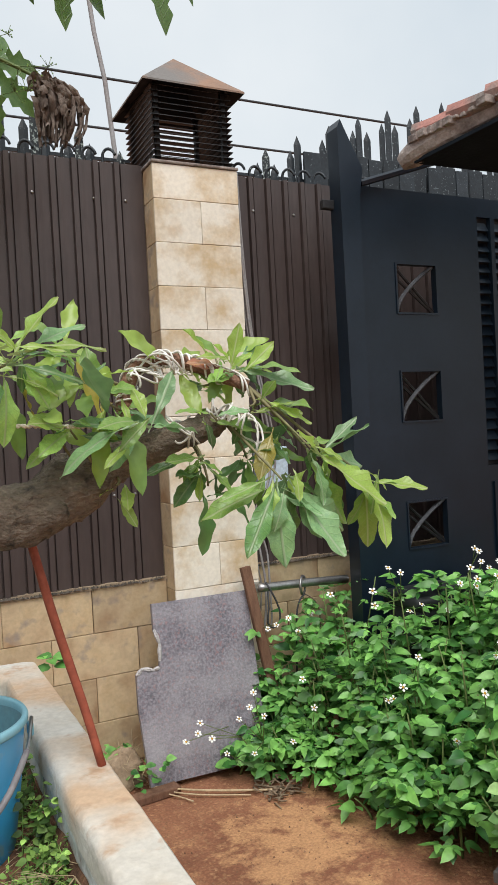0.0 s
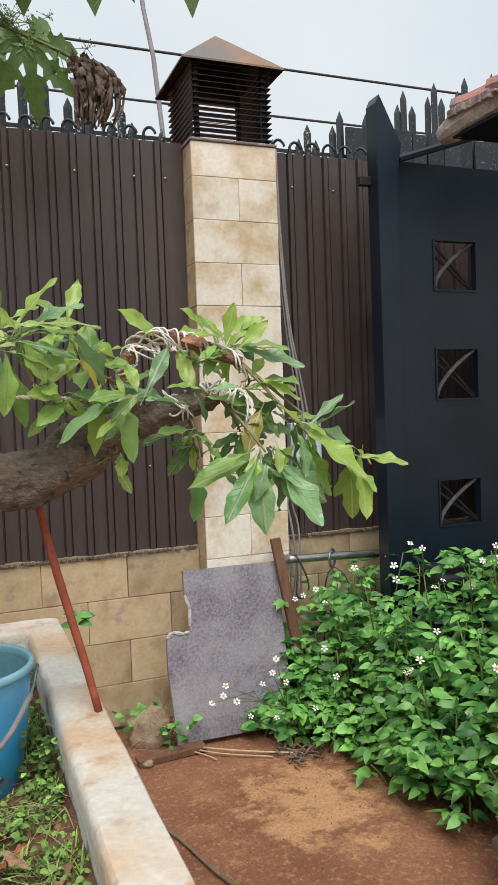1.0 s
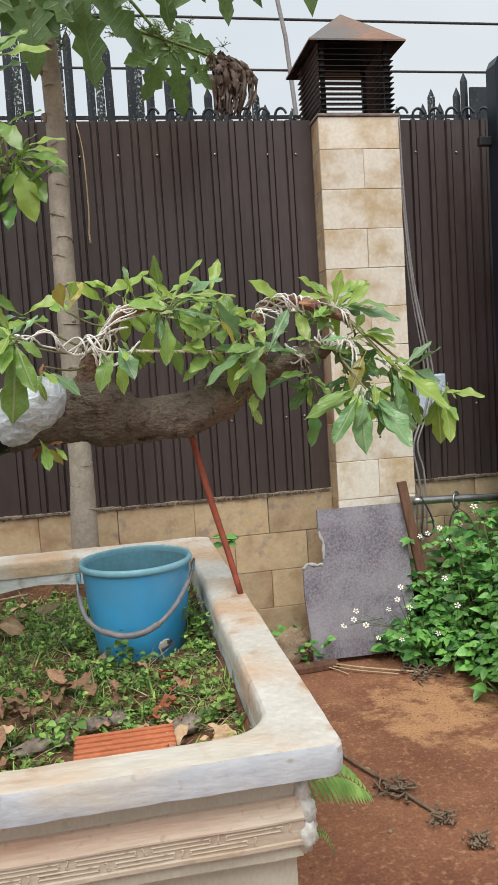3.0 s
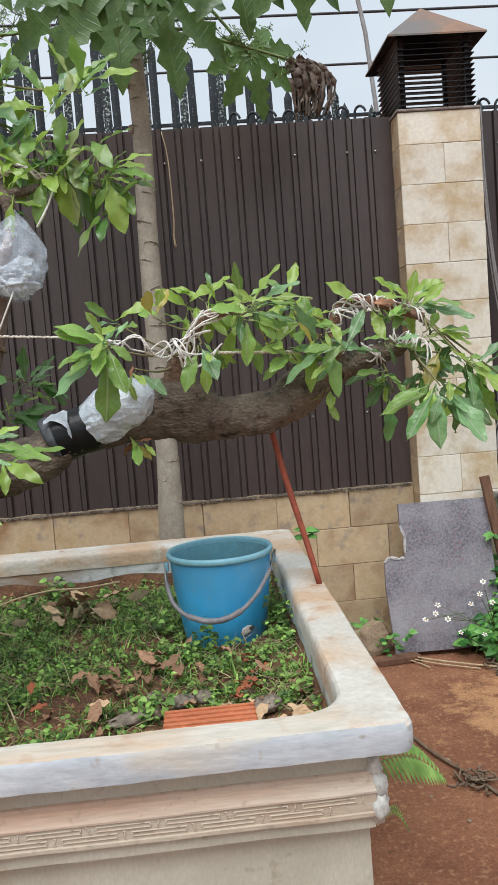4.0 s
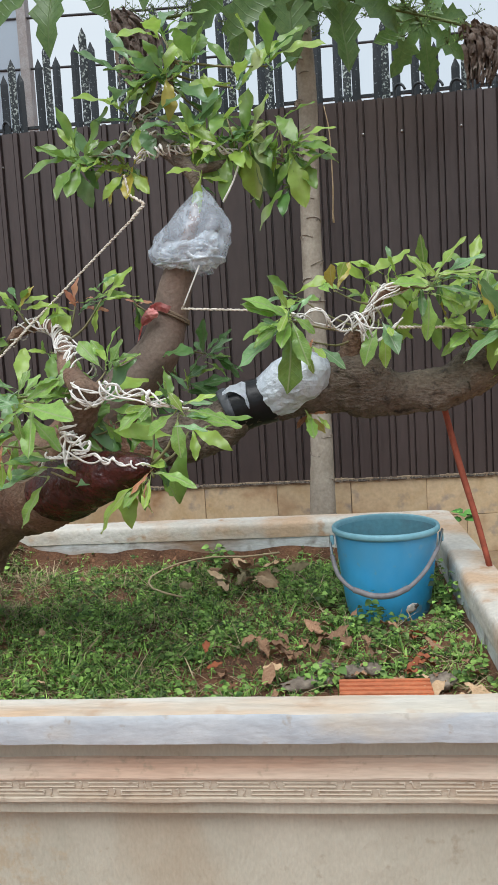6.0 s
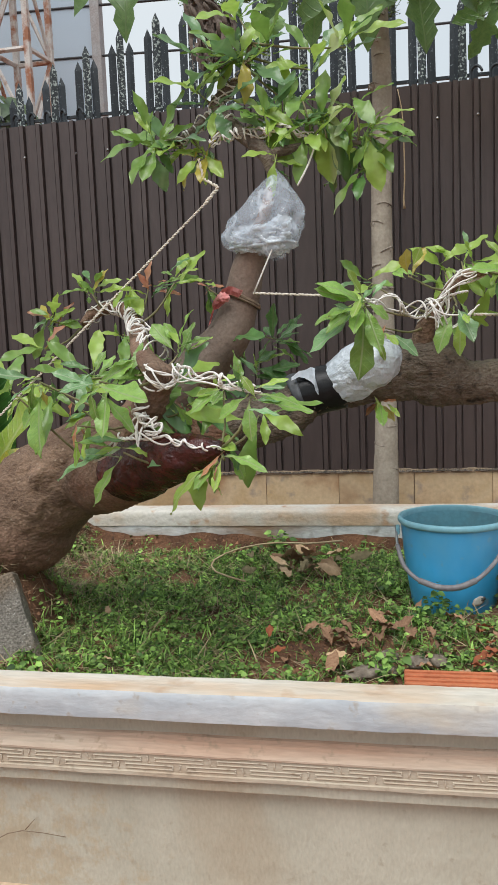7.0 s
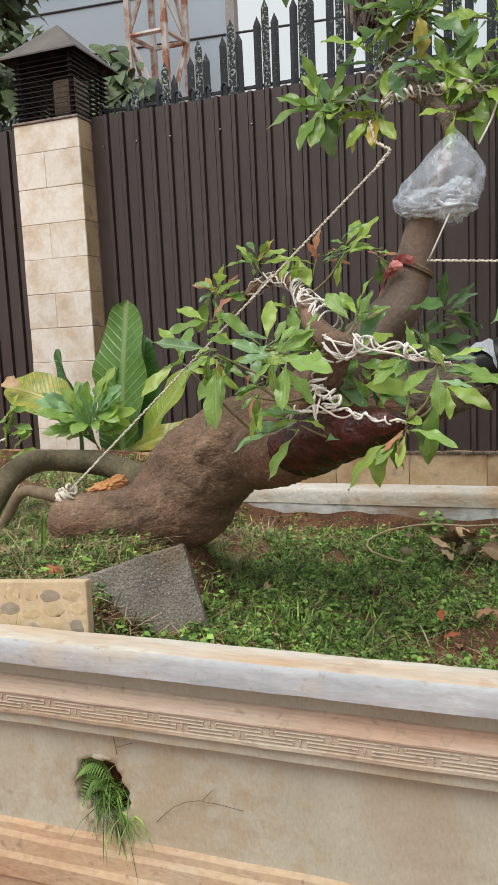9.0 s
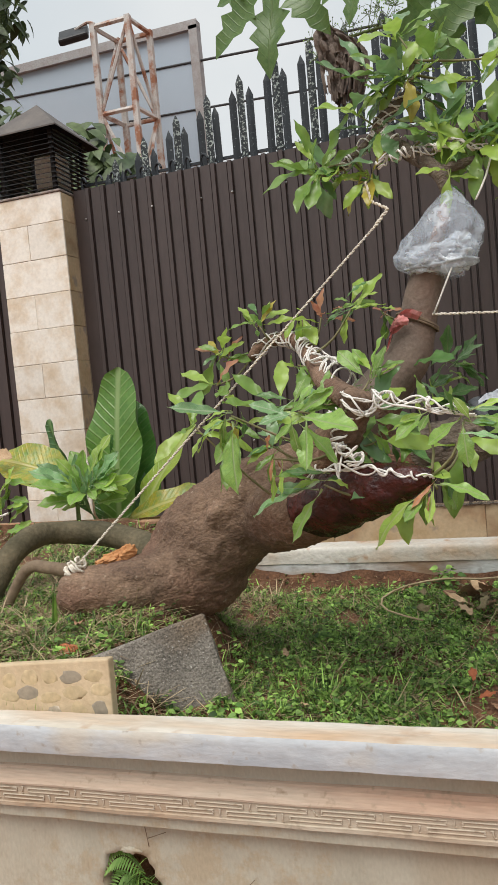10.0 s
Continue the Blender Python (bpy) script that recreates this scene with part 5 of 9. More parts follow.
def lathe(profile, cx, cy, segs=56):
    bm = bmesh.new()
    rings = [[bm.verts.new((cx + r * math.cos(2 * math.pi * k / segs), cy + r * math.sin(2 * math.pi * k / segs), z)) for k in range(segs)] for r, z in profile]
    for a, b in zip(rings, rings[1:]):
        for k in range(segs):
            bm.faces.new((a[k], a[(k + 1) % segs], b[(k + 1) % segs], b[k]))
    return bm


BX, BY, BZ = 0.268, 1.60, 0.920
body = lathe(((0.0005, 0.668), (0.098, 0.668), (0.102, 0.672), (0.118, 0.78), (0.126, 0.84), (0.134, 0.928)), BX, BY)
part("body", body, M_BLUE, bucket, "", True)
part("inside", lathe(((0.1315, 0.930), (0.123, 0.84), (0.115, 0.78), (0.0985, 0.680), (0.0005, 0.680)), BX, BY), M_TEAL_IN, bucket, "dull grey-teal inside", True)
part("rim", lathe(((0.131, 0.922), (0.137, 0.922), (0.1405, 0.926), (0.141, 0.933), (0.1385, 0.938), (0.1325, 0.938), (0.130, 0.934), (0.131, 0.922)), BX, BY), M_TEAL, bucket, "faded teal rolled rim", True)
hpts = [(BX + u, BY + v, w) for u, v, w in ((-0.145, -0.015, 0.914), (-0.143, -0.055, 0.872), (-0.128, -0.105, 0.832), (-0.092, -0.146, 0.806), (-0.045, -0.168, 0.796), (0.0, -0.170, 0.798), (0.040, -0.160, 0.812), (0.085, -0.132, 0.846), (0.125, -0.080, 0.890), (0.145, -0.015, 0.922))]
part("handle", wire(bmesh.new(), hpts, 0.0035, 6, 0.02), M_STEEL, bucket, "thin steel wire handle", True)
part("grip", wire(bmesh.new(), hpts[1:9], 0.0058, 8, 0.012), M_GREYPL, bucket, "grey plastic sleeve", True)
part("grip", wire(bmesh.new(), hpts[3:7], 0.0078, 8, 0.012), M_GREYPL, bucket, "thicker grey plastic grip", True)
b = blob(bmesh.new(), (0, 0, 0), (0.016, 0.0016, 0.010), 0.5, 60, 3, 20, 10)
b.transform(pose(0.320, BY - 0.1105 + 0.009, 0.742, 7, -25, 22))
part("smear", b, M_LIME, bucket, "whitish dirt smear", True)
b = blob(bmesh.new(), (0, 0, 0), (0.007, 0.0018, 0.005), 0.5, 80, 5, 14, 8)
b.transform(pose(0.331, BY - 0.1105 + 0.013, 0.746, 7, -25, 26))
part("smear", b, M_POT, bucket, "blackish dirt smear", True)
for s in (-1, 1):
    part("lug", nb(BX + s * 0.141 - 0.005, BX + s * 0.141 + 0.005, BY - 0.030, BY - 0.010, 0.893, 0.916, 0.003), M_TEAL, bucket)

# ---- stick prop ----
solo("prop_stick", tube(bmesh.new(), ((0.512, 1.492, 0.846, 0.0076), (0.49, 1.51, 0.95, 0.0077), (0.455, 1.545, 1.10, 0.0082), (0.424, 1.575, 1.252, 0.0078)), 9, 0.03, 0.03, 20), M_STICK,
     "red-brown stick that props the limb on the planter rim", "stick", smooth=True)

# ---- papaya ----
papaya = thing("papaya_tree", (0.088, 2.85, 0.0), "slender papaya tree with a pale scarred trunk", "tree")
part("trunk", tube(bmesh.new(), ((0.088, 2.85, 0.0, 0.062), (0.088, 2.85, 0.734, 0.056), (0.096, 2.85, 1.09, 0.047), (0.095, 2.85, 1.945, 0.042), (0.108, 2.85, 2.40, 0.039), (0.100, 2.85, 2.76, 0.036), (0.10, 2.85, 3.1, 0.034)), 20, 0.03, 0.04, 10), M_PAPAYA, papaya, "", True)

# ---- leaves of the leaning tree ----
BRANCHES = (TRUNK, LIMB, FORK, SIDE, STUB, CROWN, CROWN_L, CROWN_R, TIPS, MIDB)
BRANCH_POINTS = [Vector(q[:3]) for b in BRANCHES for q in smooth_path(b, 0.03)]
LEAF_MATS = {"G": L_GREEN, "L": L_LIGHT, "D": L_DARK, "B": L_BLUE, "P": L_PINK, "Y": L_YELLOW}
LEAF_SHAPES = {}
leaf_rnd = random.Random(11)
leaf_count = 0
extra_leaves = {key: bmesh.new() for key in LEAF_MATS}


def leaf_shape(kind, width, variant):
    key = (kind, round(width * 25) / 25, variant)
    if key not in LEAF_SHAPES:
        curve, fold = ((0.14, 0.34), (0.26, 0.20), (-0.06, 0.40), (0.38, 0.14))[variant]
        bm = leaf_bm(min(key[1], 0.38) * 0.47, curve, fold, 0.026, variant * 7 + ord(kind), 26, 0.70, 0.08, 1.18, 0.040, 0.60)
        LEAF_SHAPES[key] = to_mesh("leaf", bm, LEAF_MATS[kind])
    return LEAF_SHAPES[key]


def put_leaf(base, tip, kind, width):
    """A leaf of the tree from its foot to its tip."""
    global leaf_count
    base, tip = Vector(base), Vector(tip)
    d = (tip - base) * (0.7 if kind == "P" else 1.0)
    variant = leaf_rnd.randrange(4)
    up = Vector((leaf_rnd.uniform(-0.5, 0.4), leaf_rnd.uniform(-1.0, -0.25), leaf_rnd.uniform(0.5, 1.1)))
    m = basis(base, d, up, min(0.155, d.length * 1.08))
    me = leaf_shape(kind, width, variant)
    leaf_count += 1
    if leaf_count <= 300:
        ob = new("leaf", me)
        hang(ob, tree)
        ob.matrix_basis = m
    else:
        b = bmesh.new()
        b.from_mesh(me)
        add(extra_leaves[kind], b, m)


def spray(base, tips, twig=True, extra=0.85):
    """Leaves that spring from one point of a twig, each with its tip, colour and breadth."""
    b = Vector(base)
    if twig:
        near = min(BRANCH_POINTS, key=lambda p: (p - b).length)
        if (near - b).length > 0.015:
            mid = near.lerp(b, 0.5) + Vector((0.008, -0.01, -0.012))
            part("twig", tube(bmesh.new(), [(*near, 0.0034), (*mid, 0.0025), (*b, 0.0018)], 6, 0.02), M_SHOOT, tree, "", True)
    for x, y, z, kind, width in tips:
        t = Vector((x, y, z))
        foot = b + (t - b).normalized() * 0.004 + Vector([leaf_rnd.uniform(-0.012, 0.012) for _ in range(3)])
        put_leaf(foot, t, kind, width)
    mean = sum((Vector(t[:3]) for t in tips), Vector()) / len(tips) - b
    for k in range(int(len(tips) * extra)):
        x, y, z, kind, width = leaf_rnd.choice(tips)
        d = (Vector((x, y, z)) - b).lerp(mean, 0.25)
        reach = d.length
        d = (d.normalized() + Vector((leaf_rnd.uniform(-0.55, 0.55), leaf_rnd.uniform(-0.4, 0.7), leaf_rnd.uniform(-0.5, 0.4)))).normalized()
        foot = b + Vector([leaf_rnd.uniform(-0.022, 0.022) for _ in range(3)])
        put_leaf(foot, foot + d * max(0.06, reach * leaf_rnd.uniform(0.55, 1.0)), leaf_rnd.choice("GGLLBD") if kind not in "PY" else leaf_rnd.choice("LGL"), width * 0.85)


spray((0.577, 1.360, 1.423), ((0.429, 1.354, 1.399, 'B', 0.26), (0.514, 1.367, 1.367, 'B', 0.30), (0.651, 1.372, 1.530, 'B', 0.20), (0.679, 1.389, 1.428, 'B', 0.28), (0.572, 1.366, 1.492, 'L', 0.42), (0.474, 1.386, 1.446, 'B', 0.25), (0.506, 1.288, 1.450, 'G', 0.30)))
spray((0.704, 1.380, 1.443), ((0.759, 1.356, 1.455, 'B', 0.30), (0.796, 1.409, 1.402, 'G', 0.30), (0.648, 1.376, 1.461, 'G', 0.30)))
spray((0.787, 1.400, 1.453), ((0.910, 1.424, 1.451, 'L', 0.30), (0.807, 1.337, 1.497, 'G', 0.30), (0.873, 1.377, 1.423, 'G', 0.25), (0.755, 1.402, 1.393, 'D', 0.30)))
spray((0.774, 1.440, 1.518), ((0.787, 1.425, 1.595, 'L', 0.34), (0.851, 1.428, 1.563, 'L', 0.30), (0.859, 1.366, 1.550, 'G', 0.30), (0.896, 1.389, 1.475, 'B', 0.32), (0.732, 1.396, 1.564, 'L', 0.30), (0.870, 1.502, 1.498, 'D', 0.36), (0.826, 1.489, 1.480, 'D', 0.34), (0.708, 1.383, 1.503, 'G', 0.30), (0.872, 1.453, 1.535, 'L', 0.30), (0.656, 1.380, 1.559, 'P', 0.25), (0.680, 1.433, 1.524, 'P', 0.30)))
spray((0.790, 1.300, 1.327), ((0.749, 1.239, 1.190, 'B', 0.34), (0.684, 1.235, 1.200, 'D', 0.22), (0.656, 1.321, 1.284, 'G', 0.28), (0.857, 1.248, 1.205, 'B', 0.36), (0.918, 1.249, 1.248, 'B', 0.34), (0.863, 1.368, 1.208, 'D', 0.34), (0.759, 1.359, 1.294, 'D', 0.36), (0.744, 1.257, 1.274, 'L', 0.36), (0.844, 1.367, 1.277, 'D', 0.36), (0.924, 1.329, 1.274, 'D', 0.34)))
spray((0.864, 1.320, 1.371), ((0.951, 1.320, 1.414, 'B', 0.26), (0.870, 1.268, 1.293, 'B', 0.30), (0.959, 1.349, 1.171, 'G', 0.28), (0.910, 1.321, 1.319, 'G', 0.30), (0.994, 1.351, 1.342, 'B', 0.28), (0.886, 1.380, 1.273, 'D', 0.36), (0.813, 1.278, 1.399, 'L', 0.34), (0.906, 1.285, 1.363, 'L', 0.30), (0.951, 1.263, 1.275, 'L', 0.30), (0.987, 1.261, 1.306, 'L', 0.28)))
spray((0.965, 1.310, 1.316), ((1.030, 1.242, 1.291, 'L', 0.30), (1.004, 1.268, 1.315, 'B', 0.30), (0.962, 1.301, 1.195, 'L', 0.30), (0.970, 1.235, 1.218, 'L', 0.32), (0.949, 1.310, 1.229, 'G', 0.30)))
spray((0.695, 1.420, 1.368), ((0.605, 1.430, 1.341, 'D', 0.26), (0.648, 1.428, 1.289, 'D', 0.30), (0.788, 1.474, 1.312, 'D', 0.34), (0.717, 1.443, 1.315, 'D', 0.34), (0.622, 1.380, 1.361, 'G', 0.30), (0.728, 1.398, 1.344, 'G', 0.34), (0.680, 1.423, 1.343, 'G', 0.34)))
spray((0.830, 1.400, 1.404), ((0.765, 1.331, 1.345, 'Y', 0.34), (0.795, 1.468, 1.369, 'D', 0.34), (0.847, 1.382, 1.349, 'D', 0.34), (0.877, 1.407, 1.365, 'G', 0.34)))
spray((0.529, 1.440, 1.479), ((0.517, 1.458, 1.563, 'G', 0.44), (0.563, 1.367, 1.496, 'G', 0.30), (0.490, 1.452, 1.483, 'P', 0.28), (0.551, 1.405, 1.465, 'P', 0.25), (0.501, 1.429, 1.458, 'G', 0.34)))
spray((0.469, 1.420, 1.435), ((0.413, 1.346, 1.453, 'L', 0.40), (0.422, 1.350, 1.406, 'G', 0.35), (0.491, 1.365, 1.450, 'G', 0.40), (0.446, 1.486, 1.391, 'D', 0.35)))
spray((0.376, 1.360, 1.532), ((0.352, 1.307, 1.627, 'G', 0.26), (0.442, 1.368, 1.636, 'L', 0.22), (0.487, 1.387, 1.618, 'B', 0.22), (0.479, 1.389, 1.568, 'B', 0.34), (0.509, 1.323, 1.589, 'L', 0.12), (0.373, 1.324, 1.420, 'G', 0.30), (0.429, 1.343, 1.465, 'G', 0.32), (0.334, 1.370, 1.607, 'L', 0.32), (0.296, 1.297, 1.541, 'G', 0.34), (0.460, 1.367, 1.517, 'L', 0.30), (0.464, 1.373, 1.497, 'G', 0.30), (0.413, 1.380, 1.549, 'G', 0.35)))
spray((0.553, 1.450, 1.330), ((0.556, 1.379, 1.306, 'L', 0.40), (0.524, 1.479, 1.320, 'L', 0.30)))
spray((0.063, 1.220, 1.464), ((0.011, 1.155, 1.533, 'G', 0.30), (-0.028, 1.182, 1.494, 'G', 0.30), (-0.040, 1.212, 1.454, 'G', 0.32), (-0.041, 1.246, 1.372, 'B', 0.32), (0.067, 1.182, 1.312, 'G', 0.42), (0.110, 1.247, 1.510, 'B', 0.34), (0.120, 1.205, 1.443, 'G', 0.36), (0.032, 1.179, 1.530, 'L', 0.30), (-0.015, 1.180, 1.431, 'G', 0.32), (0.091, 1.165, 1.381, 'G', 0.34), (0.042, 1.154, 1.427, 'G', 0.40)))
spray((0.159, 1.350, 1.531), ((0.143, 1.291, 1.589, 'Y', 0.44), (0.192, 1.351, 1.597, 'Y', 0.34), (0.123, 1.385, 1.559, 'G', 0.30)))
spray((0.258, 1.330, 1.461), ((0.210, 1.273, 1.383, 'G', 0.44), (0.289, 1.260, 1.392, 'B', 0.40), (0.243, 1.364, 1.378, 'L', 0.40), (0.286, 1.314, 1.447, 'G', 0.30)))
spray((0.102, 1.340, 1.420), ((0.177, 1.310, 1.370, 'B', 0.30), (0.132, 1.291, 1.393, 'L', 0.30), (0.084, 1.330, 1.396, 'P', 0.30)))
spray((0.089, 1.430, 1.256), ((0.034, 1.446, 1.205, 'P', 0.34), (0.143, 1.405, 1.250, 'P', 0.24), (0.126, 1.401, 1.217, 'Y', 0.30), (0.100, 1.361, 1.199, 'G', 0.30)))
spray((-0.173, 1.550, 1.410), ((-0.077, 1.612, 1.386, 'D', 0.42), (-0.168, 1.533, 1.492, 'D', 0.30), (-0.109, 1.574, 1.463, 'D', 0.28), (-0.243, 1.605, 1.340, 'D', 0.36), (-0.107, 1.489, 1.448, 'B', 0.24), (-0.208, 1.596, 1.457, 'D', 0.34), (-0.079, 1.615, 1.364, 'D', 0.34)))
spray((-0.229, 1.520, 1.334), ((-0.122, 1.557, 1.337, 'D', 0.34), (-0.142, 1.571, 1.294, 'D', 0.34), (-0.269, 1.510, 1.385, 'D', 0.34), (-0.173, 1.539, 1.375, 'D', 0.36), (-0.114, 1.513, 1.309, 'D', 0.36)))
spray((-0.130, 0.940, 1.295), ((-0.188, 0.958, 1.258, 'G', 0.40), (-0.131, 0.897, 1.233, 'G', 0.50), (-0.047, 0.915, 1.302, 'G', 0.24), (-0.035, 0.975, 1.260, 'G', 0.32), (-0.159, 0.959, 1.327, 'G', 0.30), (-0.074, 0.972, 1.294, 'B', 0.30), (-0.135, 0.915, 1.333, 'L', 0.30)))
spray((-0.194, 1.000, 1.306), ((-0.238, 0.979, 1.298, 'L', 0.32), (-0.216, 1.005, 1.338, 'L', 0.34), (-0.167, 0.978, 1.337, 'L', 0.30), (-0.248, 0.957, 1.276, 'G', 0.30)))
spray((-0.408, 0.920, 1.334), ((-0.391, 0.889, 1.238, 'G', 0.34), (-0.304, 0.861, 1.296, 'G', 0.36), (-0.451, 0.886, 1.298, 'G', 0.30), (-0.388, 0.954, 1.374, 'G', 0.30), (-0.354, 0.951, 1.363, 'G', 0.34), (-0.397, 0.914, 1.392, 'G', 0.34), (-0.485, 0.900, 1.359, 'B', 0.30), (-0.468, 0.882, 1.334, 'B', 0.34)))
spray((-0.553, 0.980, 1.336), ((-0.545, 0.915, 1.205, 'G', 0.38), (-0.651, 0.935, 1.356, 'B', 0.22), (-0.650, 0.991, 1.308, 'L', 0.22), (-0.616, 1.000, 1.345, 'L', 0.24), (-0.606, 0.945, 1.328, 'B', 0.24), (-0.543, 0.991, 1.294, 'Y', 0.34), (-0.532, 0.990, 1.316, 'L', 0.30)))
spray((-0.380, 0.950, 1.199), ((-0.520, 0.951, 1.167, 'B', 0.22), (-0.455, 0.948, 1.103, 'G', 0.24), (-0.482, 0.959, 1.206, 'B', 0.28), (-0.454, 0.915, 1.232, 'G', 0.32), (-0.351, 0.993, 1.213, 'D', 0.30)))
spray((-0.469, 0.950, 1.252), ((-0.464, 0.906, 1.307, 'P', 0.34), (-0.489, 0.928, 1.20, 'P', 0.18), (-0.458, 0.960, 1.224, 'P', 0.240)))
spray((-0.186, 0.930, 1.192), ((-0.323, 0.931, 1.117, 'L', 0.26), (-0.108, 0.887, 1.197, 'G', 0.24), (-0.136, 0.959, 1.144, 'G', 0.36), (-0.221, 0.926, 1.124, 'G', 0.34), (-0.245, 0.93, 1.13, 'P', 0.14), (-0.215, 0.90, 1.135, 'P', 0.14), (-0.240, 0.915, 1.138, 'G', 0.30)))
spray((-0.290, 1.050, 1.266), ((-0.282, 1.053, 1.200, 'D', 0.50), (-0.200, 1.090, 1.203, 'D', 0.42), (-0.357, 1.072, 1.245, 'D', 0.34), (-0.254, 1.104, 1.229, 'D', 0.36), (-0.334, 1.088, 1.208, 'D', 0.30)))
spray((-0.306, 1.100, 1.379), ((-0.366, 1.113, 1.450, 'G', 0.36), (-0.287, 1.063, 1.466, 'G', 0.30), (-0.242, 1.096, 1.415, 'G', 0.34), (-0.334, 1.106, 1.442, 'G', 0.34), (-0.272, 1.116, 1.434, 'G', 0.36), (-0.328, 1.112, 1.351, 'D', 0.34)))
spray((-0.362, 1.300, 1.542), ((-0.333, 1.318, 1.616, 'L', 0.34), (-0.295, 1.321, 1.601, 'L', 0.36), (-0.396, 1.301, 1.472, 'L', 0.40), (-0.444, 1.332, 1.543, 'B', 0.26), (-0.417, 1.330, 1.571, 'P', 0.24), (-0.308, 1.282, 1.578, 'L', 0.30)))
spray((-0.306, 1.380, 1.534), ((-0.336, 1.363, 1.553, 'P', 0.26), (-0.253, 1.323, 1.552, 'P', 0.24), (-0.328, 1.397, 1.520, 'P', 0.34), (-0.308, 1.408, 1.473, 'G', 0.36), (-0.275, 1.357, 1.502, 'G', 0.30)))
spray((-0.698, 1.380, 1.476), ((-0.789, 1.381, 1.499, 'P', 0.32), (-0.756, 1.384, 1.444, 'G', 0.44), (-0.767, 1.385, 1.386, 'G', 0.36), (-0.665, 1.324, 1.543, 'L', 0.36), (-0.639, 1.391, 1.543, 'P', 0.30), (-0.735, 1.369, 1.519, 'Y', 0.34), (-0.628, 1.378, 1.466, 'G', 0.36), (-0.679, 1.351, 1.406, 'G', 0.34), (-0.646, 1.374, 1.508, 'L', 0.34)))
spray((-0.611, 1.420, 1.544), ((-0.656, 1.430, 1.605, 'L', 0.34), (-0.563, 1.415, 1.591, 'Y', 0.24), (-0.544, 1.424, 1.586, 'L', 0.34), (-0.606, 1.348, 1.560, 'G', 0.36), (-0.668, 1.363, 1.545, 'G', 0.30), (-0.607, 1.394, 1.514, 'G', 0.30), (-0.528, 1.417, 1.546, 'L', 0.30)))
spray((-0.490, 1.380, 1.547), ((-0.453, 1.329, 1.476, 'L', 0.34), (-0.501, 1.380, 1.494, 'L', 0.36), (-0.501, 1.374, 1.567, 'L', 0.40)))
spray((-0.493, 1.300, 1.431), ((-0.466, 1.230, 1.366, 'G', 0.34), (-0.511, 1.277, 1.457, 'G', 0.30), (-0.460, 1.300, 1.417, 'D', 0.34), (-0.405, 1.231, 1.401, 'G', 0.34)))
spray((-0.221, 1.520, 2.088), ((-0.313, 1.460, 2.170, 'G', 0.34), (-0.359, 1.480, 2.124, 'G', 0.34), (-0.403, 1.465, 2.062, 'B', 0.34), (-0.371, 1.466, 2.010, 'G', 0.30), (-0.194, 1.449, 1.999, 'Y', 0.30), (-0.120, 1.496, 2.035, 'G', 0.26), (-0.250, 1.487, 2.184, 'G', 0.30), (-0.148, 1.512, 2.106, 'L', 0.28), (-0.200, 1.510, 2.175, 'L', 0.30)))
spray((-0.450, 1.490, 1.899), ((-0.575, 1.441, 1.914, 'G', 0.30), (-0.566, 1.514, 1.965, 'G', 0.34), (-0.505, 1.415, 1.828, 'G', 0.44), (-0.422, 1.460, 1.797, 'B', 0.46), (-0.473, 1.446, 2.018, 'G', 0.26), (-0.358, 1.460, 1.998, 'G', 0.26), (-0.460, 1.428, 1.802, 'G', 0.36), (-0.405, 1.506, 1.960, 'G', 0.30), (-0.402, 1.504, 1.844, 'D', 0.30)))
spray((-0.327, 1.500, 1.873), ((-0.384, 1.429, 1.821, 'L', 0.34), (-0.390, 1.492, 1.797, 'Y', 0.26), (-0.328, 1.435, 1.802, 'Y', 0.30), (-0.407, 1.485, 1.880, 'L', 0.34), (-0.273, 1.462, 1.804, 'L', 0.34), (-0.288, 1.489, 1.924, 'Y', 0.34), (-0.362, 1.530, 1.929, 'L', 0.30)))
spray((-0.148, 1.480, 1.921), ((-0.232, 1.495, 1.936, 'L', 0.36), (-0.237, 1.451, 1.966, 'G', 0.34), (-0.170, 1.494, 1.882, 'B', 0.40), (-0.093, 1.476, 1.972, 'G', 0.34), (-0.181, 1.446, 1.997, 'G', 0.30), (-0.108, 1.421, 1.888, 'L', 0.34), (-0.091, 1.471, 2.021, 'B', 0.30), (-0.068, 1.467, 1.837, 'B', 0.30), (-0.223, 1.510, 1.910, 'L', 0.36)))
spray((-0.030, 1.500, 1.916), ((0.025, 1.531, 2.016, 'L', 0.30), (-0.033, 1.492, 2.041, 'G', 0.34), (-0.011, 1.464, 1.735, 'L', 0.36), (0.028, 1.560, 1.748, 'D', 0.36), (0.049, 1.480, 1.797, 'D', 0.40), (-0.076, 1.437, 1.933, 'G', 0.34), (0.012, 1.487, 1.953, 'L', 0.34), (-0.058, 1.493, 1.832, 'G', 0.36), (0.025, 1.440, 1.856, 'G', 0.38), (-0.097, 1.494, 1.888, 'G', 0.30), (-0.019, 1.523, 1.850, 'B', 0.36)))
